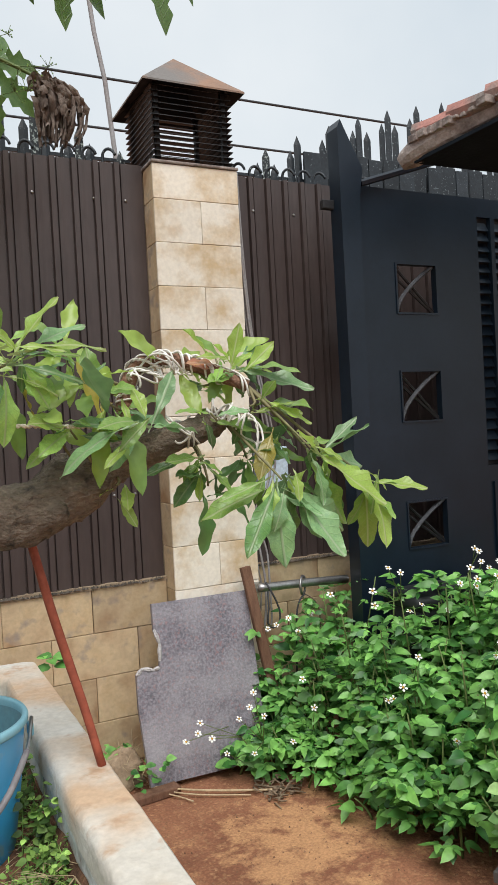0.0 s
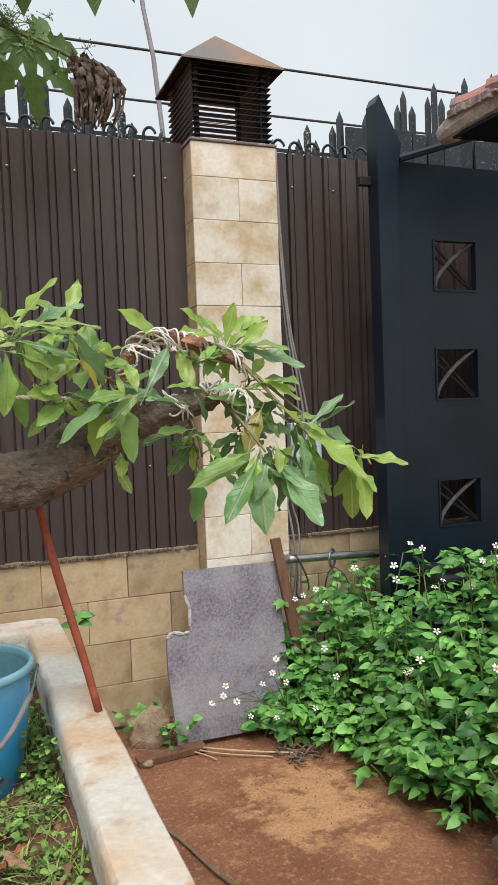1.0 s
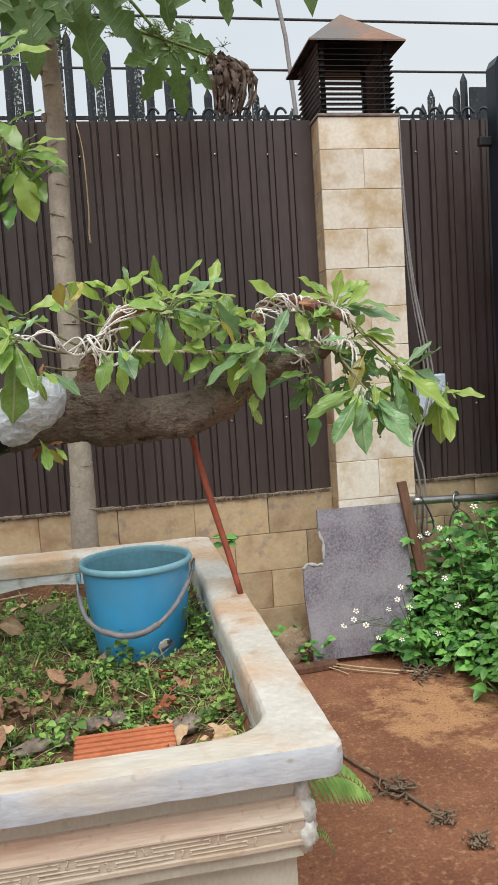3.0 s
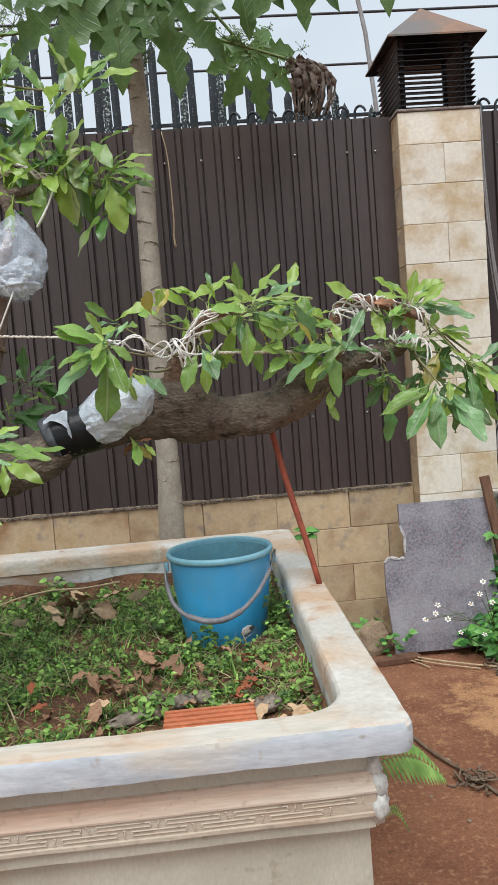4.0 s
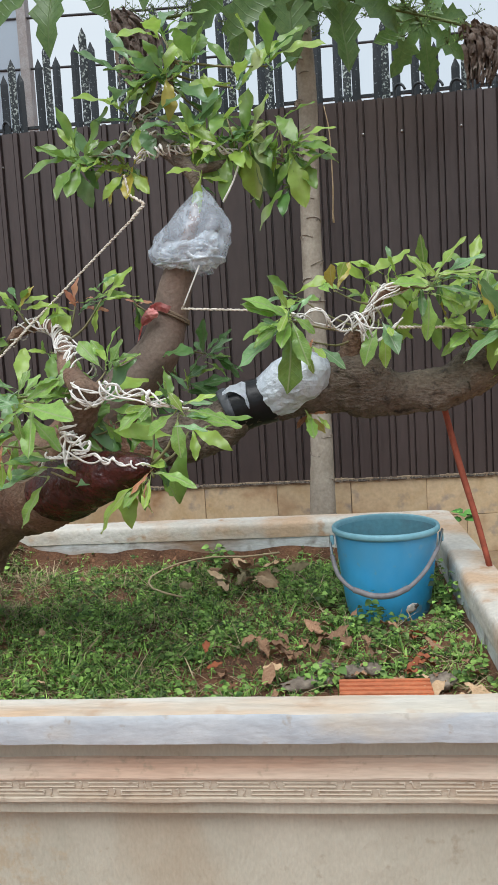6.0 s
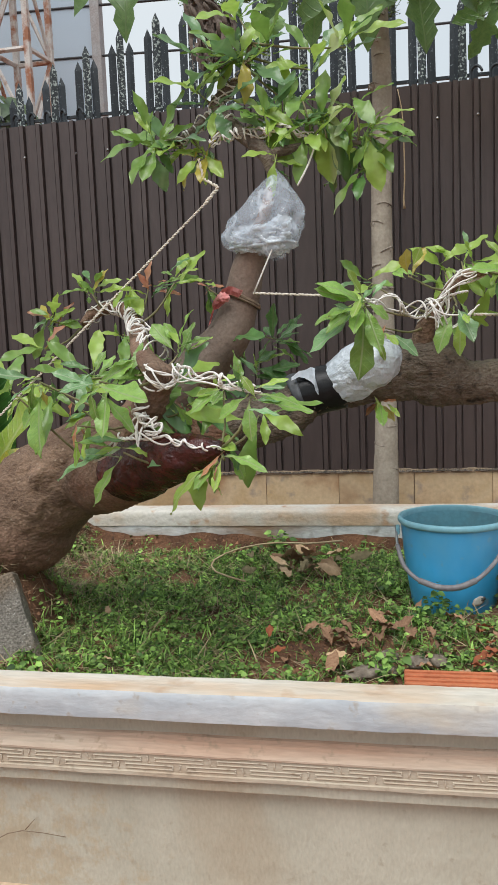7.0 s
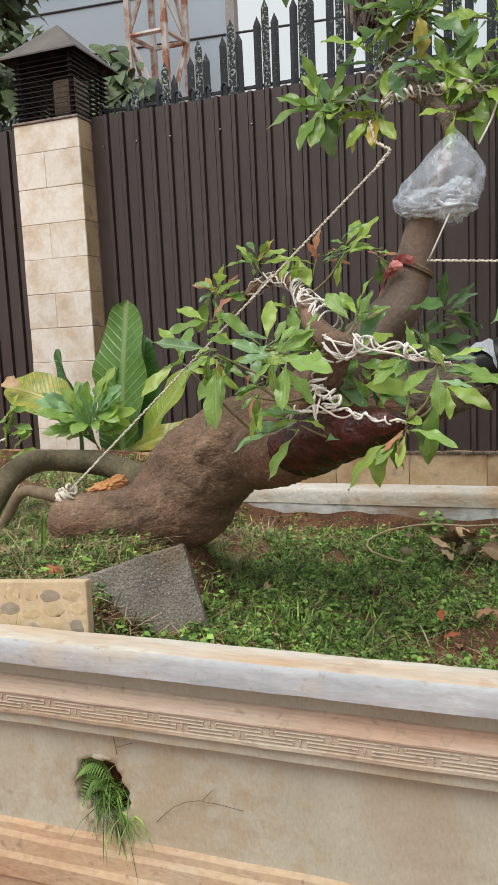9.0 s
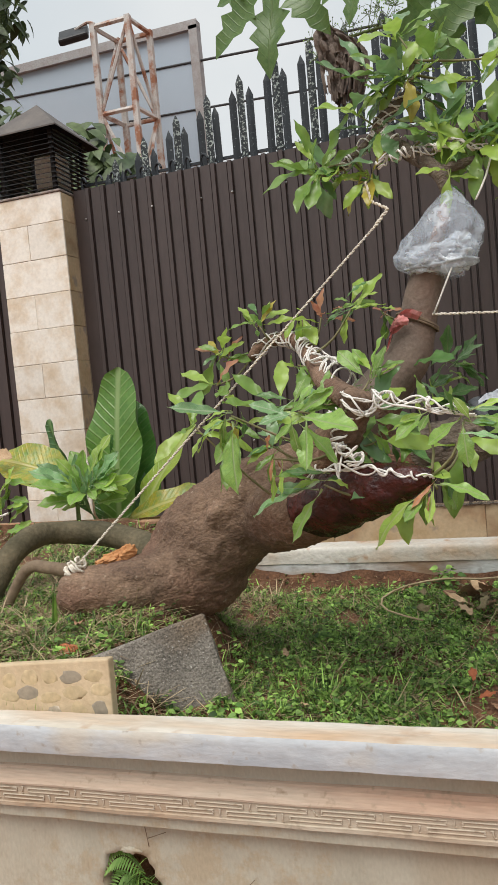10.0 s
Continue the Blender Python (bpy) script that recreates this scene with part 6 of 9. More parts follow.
spray((0.076, 1.500, 1.887), ((0.159, 1.466, 1.952, 'L', 0.26), (0.184, 1.472, 1.871, 'G', 0.26), (0.176, 1.450, 1.893, 'G', 0.34), (0.108, 1.457, 1.747, 'L', 0.36), (0.141, 1.532, 1.851, 'G', 0.36), (0.103, 1.467, 1.944, 'G', 0.34), (0.050, 1.531, 1.963, 'B', 0.34), (0.074, 1.562, 1.811, 'D', 0.40), (0.127, 1.491, 1.791, 'G', 0.36), (0.036, 1.503, 1.853, 'D', 0.40), (0.135, 1.533, 1.916, 'G', 0.36), (0.014, 1.525, 1.795, 'D', 0.36), (0.095, 1.517, 1.838, 'D', 0.40)))


def tuft(base, axis, n, length, kinds, spread=(35, 95), twig=True):
    """A whorl of smaller leaves round a twig's end."""
    base = Vector(base) + Vector((0, 0.05, 0))
    b, ax = base, Vector(axis).normalized()
    o = ax.orthogonal().normalized()
    tips = []
    for k in range(n):
        a = k * 2.4 + leaf_rnd.random()
        s = radians(leaf_rnd.uniform(*spread))
        d = ax * math.cos(s) + (o * math.cos(a) + ax.cross(o) * math.sin(a)) * math.sin(s)
        t = b + d * length * leaf_rnd.uniform(0.7, 1.15)
        tips.append((*t, leaf_rnd.choice(kinds), leaf_rnd.uniform(0.25, 0.33)))
    spray(base, tips, twig, 0.4)


tuft((0.74, 1.47, 1.50), (0.3, -0.2, 0.8), 8, 0.07, "LGG")
tuft((0.80, 1.40, 1.36), (0.5, -0.3, -0.5), 9, 0.10, "DDG")
tuft((0.26, 1.42, 1.50), (0.1, 0.1, 0.9), 7, 0.08, "GLL")
tuft((0.30, 1.40, 1.44), (0.4, -0.3, -0.4), 6, 0.07, "GLY")
tuft((-0.40, 1.05, 1.34), (-0.2, -0.4, 0.6), 6, 0.07, "GL")
tuft((-0.33, 1.55, 1.30), (0.5, 0.2, 0.3), 7, 0.11, "DD")
tuft((-0.52, 1.12, 1.26), (-0.5, -0.5, 0.2), 6, 0.09, "GDL")
tuft((0.02, 1.50, 1.89), (0.4, 0.1, 0.4), 8, 0.09, "GGL")
tuft((-0.10, 1.49, 1.93), (0.0, -0.2, 0.9), 7, 0.10, "GBL")
tuft((-0.33, 1.50, 1.88), (-0.4, -0.3, -0.4), 6, 0.07, "LY")
tuft((-0.186, 1.450, 1.956), (-0.2, -0.6, 0.2), 4, 0.14, "LGB")
tuft((-0.072, 1.420, 1.882), (-0.3, -0.7, 0.2), 4, 0.13, "LGL")
tuft((-0.218, 1.480, 2.081), (0.3, -0.3, 0.5), 4, 0.15, "GBG")
tuft((0.044, 1.470, 1.962), (-0.2, -0.4, 0.1), 4, 0.13, "GGL")
tuft((0.068, 1.470, 1.808), (-0.3, -0.6, 0.1), 4, 0.13, "DGG")
tuft((-0.115, 1.500, 1.984), (0.3, -0.3, 0.5), 4, 0.13, "GLB")
tuft((-0.303, 1.460, 1.988), (0.2, -0.6, 0.1), 4, 0.14, "GBL")
tuft((0.076, 1.360, 1.525), (0.1, -0.4, 0.3), 4, 0.10, "GLB")
tuft((0.283, 1.400, 1.565), (0.3, -0.7, 0.2), 4, 0.10, "LLG")
tuft((0.373, 1.420, 1.523), (0.1, -0.4, 0.0), 4, 0.12, "GLL")
tuft((0.438, 1.400, 1.451), (-0.0, -0.7, 0.6), 4, 0.10, "GLY")
tuft((0.244, 1.420, 1.552), (0.3, -0.4, 0.1), 4, 0.12, "LLG")
tuft((0.308, 1.420, 1.565), (0.3, -0.5, 0.3), 4, 0.10, "LLG")
tuft((0.679, 1.440, 1.535), (0.3, -0.4, 0.2), 4, 0.12, "LGL")
tuft((0.771, 1.450, 1.547), (0.1, -0.5, 0.0), 4, 0.12, "LLG")
tuft((0.822, 1.420, 1.445), (-0.2, -0.3, -0.1), 4, 0.13, "BGL")
tuft((0.926, 1.360, 1.348), (-0.4, -0.4, 0.1), 4, 0.14, "GBL")
tuft((0.721, 1.400, 1.315), (0.0, -0.5, 0.2), 4, 0.12, "DDG")
tuft((0.549, 1.360, 1.451), (0.4, -0.6, 0.2), 4, 0.14, "BGB")
tuft((-0.566, 1.050, 1.306), (-0.2, -0.4, 0.1), 4, 0.14, "LGG")
tuft((-0.348, 1.080, 1.302), (-0.1, -0.3, 0.2), 4, 0.13, "GLB")
tuft((-0.251, 1.300, 1.393), (0.0, -0.2, -0.0), 4, 0.13, "GDG")
tuft((-0.703, 1.280, 1.405), (-0.4, -0.6, 0.5), 4, 0.12, "GLP")
tuft((-0.140, 1.020, 1.251), (0.1, -0.6, 0.2), 4, 0.14, "GLG")
tuft((-0.280, 0.980, 1.201), (-0.3, -0.5, -0.1), 4, 0.14, "GBL")
tuft((-0.151, 1.460, 1.911), (0.2, -0.3, 0.7), 4, 0.15, "GLB")
tuft((-0.078, 1.470, 1.977), (0.2, -0.2, -0.1), 4, 0.15, "LGB")
tuft((-0.447, 1.480, 1.899), (-0.2, -0.2, 0.5), 4, 0.14, "BGG")
# left end of the limb, the near clusters and the crown
tuft((0.481, 1.430, 1.554), (0.1, -0.5, 0.5), 5, 0.11, "LLG")
tuft((0.510, 1.400, 1.497), (0.1, -0.5, 0.5), 5, 0.1, "GLL")
tuft((0.533, 1.380, 1.434), (0.1, -0.5, 0.5), 5, 0.09, "GBY")
tuft((-0.675, 1.050, 1.316), (0.1, -0.5, 0.5), 5, 0.13, "GLG")
tuft((-0.486, 1.020, 1.336), (0.1, -0.5, 0.5), 5, 0.12, "LGB")
tuft((-0.328, 1.100, 1.308), (0.1, -0.5, 0.5), 5, 0.12, "LGG")
tuft((-0.257, 0.980, 1.197), (0.1, -0.5, 0.5), 5, 0.12, "GLB")
tuft((-0.441, 1.300, 1.535), (0.1, -0.5, 0.5), 5, 0.09, "GLP")
tuft((-0.393, 1.480, 1.896), (0.1, -0.5, 0.5), 5, 0.13, "GBL")
tuft((-0.126, 1.470, 1.935), (0.1, -0.5, 0.5), 5, 0.13, "LGL")
tuft((-0.140, 1.375, 1.835), (0.1, -0.6, 0.0), 5, 0.09, "LGL")
# top of the crown
tuft((-0.231, 1.500, 2.198), (0.1, -0.4, 0.7), 5, 0.15, "GLB")
tuft((-0.310, 1.480, 2.106), (0.1, -0.4, 0.7), 5, 0.15, "GBL")
tuft((-0.164, 1.500, 2.113), (0.1, -0.4, 0.7), 5, 0.13, "GGL")
tuft((-0.339, 1.460, 2.023), (0.1, -0.4, 0.7), 5, 0.14, "BGL")
tuft((-0.063, 1.500, 2.060), (0.1, -0.4, 0.7), 5, 0.15, "GLB")
tuft((0.028, 1.500, 2.102), (0.1, -0.4, 0.7), 5, 0.14, "LGG")
for key, bm in extra_leaves.items():
    if bm.verts:
        tagged(part("foliage", bm, LEAF_MATS[key], tree, "", True), kind="stuff")
    else:
        bm.free()

# ---- binding wires, cords, tape and bags on the tree ----
def binding(label, *runs):
    """Wires wound round one stretch of branches, each strand a part."""
    w = thing("binding_wire", runs[0][0][0][:3], label, "wire", "binding wires")

    def strand(*args):
        part("strand", wrap(bmesh.new(), *args), M_WIRE, w, "", True)

    for pts, turns, strands, seed in runs:
        span = sum((Vector(b[:3]) - Vector(a[:3])).length for a, b in zip(pts, pts[1:]))
        thick = max(p[3] for p in pts)
        if thick < 0.009:
            strand([(*p[:3], min(p[3], 0.002)) for p in pts], span * 9, 0.0020, seed, 0.004, span * 45)
            strand([(*p[:3], min(p[3], 0.005)) for p in pts], span * 11, 0.0020, seed + 7, 0.010)
        else:
            for s in range(strands):
                strand(pts, turns * (0.42 + 0.10 * s), 0.0020, seed + 11 * s, 0.003 + 0.004 * s)
            strand(pts, turns * 0.34, 0.0019, seed + 50, 0.013)
            strand(pts, turns * 0.4, 0.0018, seed + 71, 0.012, (turns * 0.4 * thick * 6 + span) * 40)


binding("tangle of white coated wire wound round a sawn branch", (FORK[3:], 1.6, 1, 3), (((-0.365, 1.0, 1.315, 0.008), (-0.325, 0.985, 1.330, 0.016), (-0.29, 0.98, 1.338, 0.014), (-0.22, 0.97, 1.335, 0.007), (-0.16, 0.955, 1.32, 0.004), (-0.12, 0.945, 1.31, 0.003)), 7, 2, 4),
        (((-0.350, 1.01, 1.30, 0.010), (-0.36, 0.99, 1.25, 0.008), (-0.35, 0.97, 1.22, 0.006)), 4, 1, 8))
binding("white coated wire wrapped over a painted stub", (((-0.40, 0.99, 1.225, 0.006), (-0.33, 0.965, 1.225, 0.008), (-0.26, 0.945, 1.215, 0.005), (-0.185, 0.935, 1.20, 0.003)), 10, 2, 5),
        (((-0.33, 0.97, 1.23, 0.012), (-0.325, 0.97, 1.245, 0.014), (-0.34, 0.98, 1.262, 0.010)), 2.5, 1, 9), (((-0.40, 0.99, 1.225, 0.004), (-0.42, 0.975, 1.20, 0.003), (-0.45, 0.97, 1.185, 0.002)), 5, 2, 10))
binding("white coated wire coiled along a bent side branch", (SIDE[2:], 9, 2, 6), (((-0.45, 1.27, 1.44, 0.024), (-0.40, 1.2, 1.41, 0.024), (-0.36, 1.12, 1.375, 0.026)), 3, 2, 7))
binding("white coated wire twisted round crown branches", (CROWN[2:6], 7, 2, 11), (CROWN_L, 8, 2, 12), (((-0.30, 1.47, 1.885, 0.006), (-0.24, 1.46, 1.90, 0.008), (-0.19, 1.46, 1.895, 0.01), (-0.13, 1.46, 1.90, 0.006), (-0.06, 1.47, 1.885, 0.004)), 11, 2, 13))
binding("loops of white coated wire round a mid branch", (MIDB[1:], 4, 1, 14), (((0.06, 1.25, 1.468, 0.004), (0.12, 1.29, 1.472, 0.012), (0.18, 1.32, 1.455, 0.016), (0.23, 1.34, 1.46, 0.016), (0.27, 1.36, 1.50, 0.02), (0.29, 1.37, 1.535, 0.012)), 6, 2, 15),
        (((0.20, 1.33, 1.445, 0.03), (0.25, 1.34, 1.45, 0.034), (0.29, 1.35, 1.47, 0.02)), 2, 2, 16))
binding("white coated wire round the limb's tip", (TIPS[1:], 7, 2, 17), (((0.66, 1.46, 1.41, 0.032), (0.70, 1.45, 1.42, 0.028)), 2, 2, 18), (((0.72, 1.42, 1.46, 0.012), (0.78, 1.40, 1.42, 0.014), (0.80, 1.39, 1.385, 0.012)), 6, 1, 19),
        (((0.60, 1.46, 1.50, 0.02), (0.65, 1.45, 1.535, 0.02), (0.70, 1.44, 1.53, 0.015)), 4, 2, 20))

solo("guy_cord", twine(bmesh.new(), (-1.055, 1.185, 1.0), (-0.312, 1.431, 1.738), 0.0026), M_ROPE, "twisted pale cord that ties the crown to the root", "cord", smooth=True)
bm = bmesh.new()
for k in range(5):
    coil(bm, ((-1.07, 1.19, 0.985 + 0.004 * k, 0.008), (-1.03, 1.19, 1.01 + 0.003 * k, 0.01)), 2.2, 0.004, 0.003, 1, 40 + k, 0.5)
solo("cord_knot", bm, M_ROPE, "knotted end of pale cord on the sawn root", "cord", smooth=True)
bm = bmesh.new()
twine(bm, (-0.312, 1.431, 1.738), (-0.280, 1.44, 1.775), 0.004)
twine(bm, (-0.280, 1.44, 1.775), (-0.318, 1.45, 1.800), 0.0035)
twine(bm, (-0.318, 1.45, 1.800), (-0.330, 1.46, 1.850), 0.003)
solo("cord_knot", bm, M_ROPE, "knot of pale cord under the crown", "cord", smooth=True)
solo("tie_cord", twine(bmesh.new(), (-0.195, 1.375, 1.515), (0.0, 1.36, 1.497), 0.0026), M_ROPE, "thin twisted cord tied round the upright limb", "cord", smooth=True)
solo("tie_cord", twine(bmesh.new(), (0.30, 1.36, 1.44), (0.60, 1.44, 1.425), 0.0032), M_ROPE, "pale twisted cord along the limb", "cord", smooth=True)
solo("bag_string", wire(bmesh.new(), [(-0.192, 1.372, 1.515), (-0.169, 1.372, 1.563), (-0.146, 1.374, 1.612)], 0.0021), M_WIRE, "white string from the bag's mouth to the limb", "string", smooth=True)
solo("bag_string", wire(bmesh.new(), [(-0.085, 1.40, 1.755), (-0.06, 1.43, 1.81), (-0.04, 1.46, 1.88)], 0.0025), M_WIRE, "white string from the bag to the crown", "string", smooth=True)
bm = bmesh.new()
for k in range(3):
    coil(bm, ((-0.236, 1.418, 1.494 + 0.004 * k, 0.0455), (-0.230, 1.42, 1.506 + 0.004 * k, 0.0455)), 1.0, 0.003, 0.003, 1, k, 0.02)
solo("string_ring", bm, M_TWIG, "brown string round the upright limb", "string", smooth=True)


def ribbon(pts, w, seed):
    bm = bmesh.new()
    last = None
    path = smooth_path([(*p, 0) for p in pts], 0.008)
    for i, q in enumerate(path):
        c = Vector(q[:3])
        s = Vector((0.6, -0.35, 0.75)).normalized() * w * (0.8 + 0.5 * noise.noise(Vector((i * 0.4, seed, 0))))
        cur = [bm.verts.new(c - s), bm.verts.new(c + Vector((0, -0.006 * math.sin(i), 0))), bm.verts.new(c + s)]
        if last:
            bm.faces.new((last[0], cur[0], cur[1], last[1])), bm.faces.new((last[1], cur[1], cur[2], last[2]))
        last = cur
    bmesh.ops.solidify(bm, geom=bm.faces[:], thickness=0.0012)
    return bm


tie = thing("red_ribbon", (-0.27, 1.37, 1.50), "faded red plastic ribbon knotted round the limb", "ribbon")
part("bow", ribbon(((-0.222, 1.366, 1.513), (-0.245, 1.360, 1.522), (-0.268, 1.356, 1.518), (-0.284, 1.354, 1.500), (-0.276, 1.350, 1.488), (-0.256, 1.352, 1.500)), 0.014, 2), M_RIBBON, tie)
part("knot", blob(bmesh.new(), (-0.262, 1.352, 1.506), (0.013, 0.009, 0.011), 0.5, 2.6, 6, 24, 16), M_RIBBON, tie, "", True)
part("tail", ribbon(((-0.270, 1.356, 1.504), (-0.284, 1.352, 1.485), (-0.290, 1.352, 1.468), (-0.299, 1.356, 1.444)), 0.011, 5), M_RIBBON, tie)


# clear bag over the sawn upright limb
bag = thing("plastic_bag", (-0.17, 1.425, 1.61), "crumpled clear plastic bag tied over the sawn limb", "plastic bag")
bm = bmesh.new()
SEG = 56
BAG = ((1.596, -0.146, 0.024), (1.612, -0.176, 0.056), (1.632, -0.178, 0.083), (1.66, -0.172, 0.090), (1.69, -0.163, 0.088), (1.72, -0.150, 0.070), (1.75, -0.146, 0.048), (1.775, -0.141, 0.027), (1.795, -0.138, 0.007), (1.803, -0.138, 0.002))
rows = smooth_path([(x, 0, z, r) for z, x, r in BAG], 0.010)
last = None
for i, q in enumerate(rows):
    ring = []
    for k in range(SEG):
        a = 2 * math.pi * k / SEG
        d = Vector((math.cos(a), math.sin(a) * 0.72, 0))
        rise = (q[2] - 1.596) / 0.207
        pleat = 0.10 * abs(math.sin(4.5 * a + 2.2 * noise.noise(Vector((q[2] * 6, 2.0, 1.0))))) * (0.35 + 0.65 * rise)
        crush = 0.17 * noise.noise(Vector((math.cos(a) * 3.2, math.sin(a) * 3.2, q[2] * 34))) * (1 - rise) + 0.06 * noise.noise(Vector((math.cos(a) * 8, math.sin(a) * 8, q[2] * 60)))
        corner = 0.16 * max(0.0, -math.cos(a)) ** 6 * math.exp(-((q[2] - 1.638) / 0.016) ** 2)
        fold = 0.98 + pleat + crush + corner
        ring.append(bm.verts.new(Vector((q[0], 1.425, q[2] + 0.006 * noise.noise(Vector((a * 1.5, 3, q[2] * 10))))) + d * q[3] * fold))
    if last:
        for k in range(SEG):
            bm.faces.new((last[k], last[(k + 1) % SEG], ring[(k + 1) % SEG], ring[k]))
    last = ring
part("film", bm, M_BAG, bag, "clear crumpled film", True)
bm = bmesh.new()
for k, (c, r) in enumerate((((-0.190, 1.405, 1.628), (0.055, 0.034, 0.018)), ((-0.150, 1.400, 1.632), (0.050, 0.034, 0.026)), ((-0.172, 1.410, 1.652), (0.066, 0.040, 0.020)), ((-0.215, 1.410, 1.640), (0.034, 0.030, 0.022)), ((-0.125, 1.405, 1.662), (0.030, 0.030, 0.026)))):
    blob(bm, c, r, 0.45, 3.4, 3 * k + 1, 40, 26)
part("padding", bm, M_FILM, bag, "wad of crumpled white film inside", True)

# tape and film on the limb
tape = thing("limb_bandage", (-0.03, 1.43, 1.28), "limb wrapped in black tape and whitish plastic film", "bandage")
seg = ((-0.102, 1.433, 1.266, 0.0580), (-0.053, 1.435, 1.281, 0.0575), (0.006, 1.437, 1.292, 0.0565))
part("black_tape", tube(bmesh.new(), seg, 36, 0.006, 0.012, 20), M_TAPE, tape, "glossy black tape", True)
part("grey_tape", tube(bmesh.new(), ((-0.112, 1.431, 1.262, 0.0560), (-0.103, 1.432, 1.266, 0.0588), (-0.094, 1.433, 1.269, 0.0590)), 30, 0.006, 0.05, 20), M_GREYTAPE, tape, "grey tape edge", True)
part("film", tube(bmesh.new(), ((-0.004, 1.436, 1.293, 0.0580), (0.022, 1.430, 1.309, 0.0625), (0.050, 1.425, 1.328, 0.0655), (0.080, 1.425, 1.338, 0.0655), (0.102, 1.434, 1.336, 0.059), (0.114, 1.442, 1.330, 0.048)), 30, 0.011, 0.05, 26), M_BANDFILM, tape, "whitish crumpled film")
bm = bmesh.new()
STRIP = ((-0.112, 1.316, 1.308), (-0.096, 1.330, 1.316), (-0.080, 1.331, 1.313), (-0.068, 1.338, 1.306), (-0.060, 1.334, 1.296), (-0.054, 1.312, 1.284), (-0.049, 1.286, 1.272))
last = None
for i, (x, top, low) in enumerate(STRIP):
    cur = []
    for z in (top, (top + low) / 2, low):
        h = z - 1.281
        cur.append(bm.verts.new((x + 0.002 * math.sin(i * 2.1), 1.434 - math.sqrt(max(0.0, 0.0615 ** 2 - h * h)) - 0.003 - 0.004 * (i % 2), z)))
    if last:
        bm.faces.new((last[0], cur[0], cur[1], last[1])), bm.faces.new((last[1], cur[1], cur[2], last[2]))
    last = cur
bmesh.ops.solidify(bm, geom=bm.faces[:], thickness=0.0015)
part("loose_end", bm, M_PALEBAG, tape, "pale torn film end")

# ---- papaya leaves ----
def papaya_leaf_bm(seed, size=0.5):
    """A palmate, deeply lobed blade in the plane x, y; its stalk meets it at the origin and it points along -y."""
    rnd = random.Random(seed)
    bm = bmesh.new()
    for k in range(7):
        a = radians(-90 + (k - 3) * 43)
        ln = size * (0.62, 0.8, 0.95, 1.0, 0.95, 0.8, 0.62)[k] * rnd.uniform(0.9, 1.08)
        d, s = Vector((math.cos(a), math.sin(a), 0)), Vector((-math.sin(a), math.cos(a), 0))
        rows = []
        for t, w in ((0.0, 0.02), (0.12, 0.085), (0.25, 0.10), (0.38, 0.085), (0.47, 0.22), (0.55, 0.13), (0.66, 0.20), (0.74, 0.10), (0.84, 0.12), (1.0, 0.003)):
            z = -0.22 * size * t * t + 0.02 * size * math.sin(t * 9 + seed + k)
            c = d * ln * t
            fold = 0.12 * size * w * 3
            rows.append([bm.verts.new(c - s * w * size + Vector((0, 0, z + fold))), bm.verts.new(c + Vector((0, 0, z))), bm.verts.new(c + s * w * size * rnd.uniform(0.9, 1.1) + Vector((0, 0, z + fold)))])
        for p, q in zip(rows, rows[1:]):
            bm.faces.new((p[0], p[1], q[1], q[0])), bm.faces.new((p[1], p[2], q[2], q[1]))
    return bm


PAPAYA_BLADES = [to_mesh("blade", papaya_leaf_bm(s, 1.0), L_PAPAYA) for s in (1, 4, 9)]
def papaya_leaf(at, hang_dir, face, size, variant=0, stalk_from=(0.10, 2.85, 3.05)):
    m = basis(at, -Vector(hang_dir), face, size)
    ob = new("blade", PAPAYA_BLADES[variant])
    hang(ob, papaya)
    ob.matrix_basis = m
    a, b = Vector(stalk_from), Vector(at)
    mid = a.lerp(b, 0.5) + Vector((0, 0, 0.10))
    st = part("stalk", tube(bmesh.new(), [(*a, 0.009), (*mid, 0.008), (*b, 0.006)], 7, 0.05), M_STEM, papaya, "", True)


papaya_leaf((-0.10, 2.62, 2.86), (-0.2, -0.1, -1), (-0.2, -1, 0.2), 0.34, 0)
papaya_leaf((0.06, 2.58, 2.86), (0.02, -0.15, -1), (0.1, -1, 0.2), 0.36, 1)
papaya_leaf((0.22, 2.62, 2.84), (0.2, -0.1, -1), (0.3, -1, 0.1), 0.36, 2)
papaya_leaf((0.50, 2.40, 2.84), (0.15, -0.2, -1), (0.1, -1, 0.4), 0.26, 1)
papaya_leaf((0.66, 2.26, 2.775), (0.3, -0.2, -1), (0.4, -1, 0.3), 0.26, 0)
papaya_leaf((0.90, 2.20, 2.81), (0.4, -0.1, -1), (0.2, -1, 0.5), 0.27, 2)
papaya_leaf((-0.40, 2.55, 2.98), (-0.4, -0.2, -1), (-0.3, -1, 0.3), 0.26, 2)
papaya_leaf((-0.62, 1.98, 2.66), (-0.15, -0.3, -1), (-0.1, -1, 0.3), 0.30, 1, (-0.2, 2.5, 3.15))
papaya_leaf((0.60, 3.05, 2.78), (0.2, 0.1, -1), (0.1, -1, 0.1), 0.26, 2)
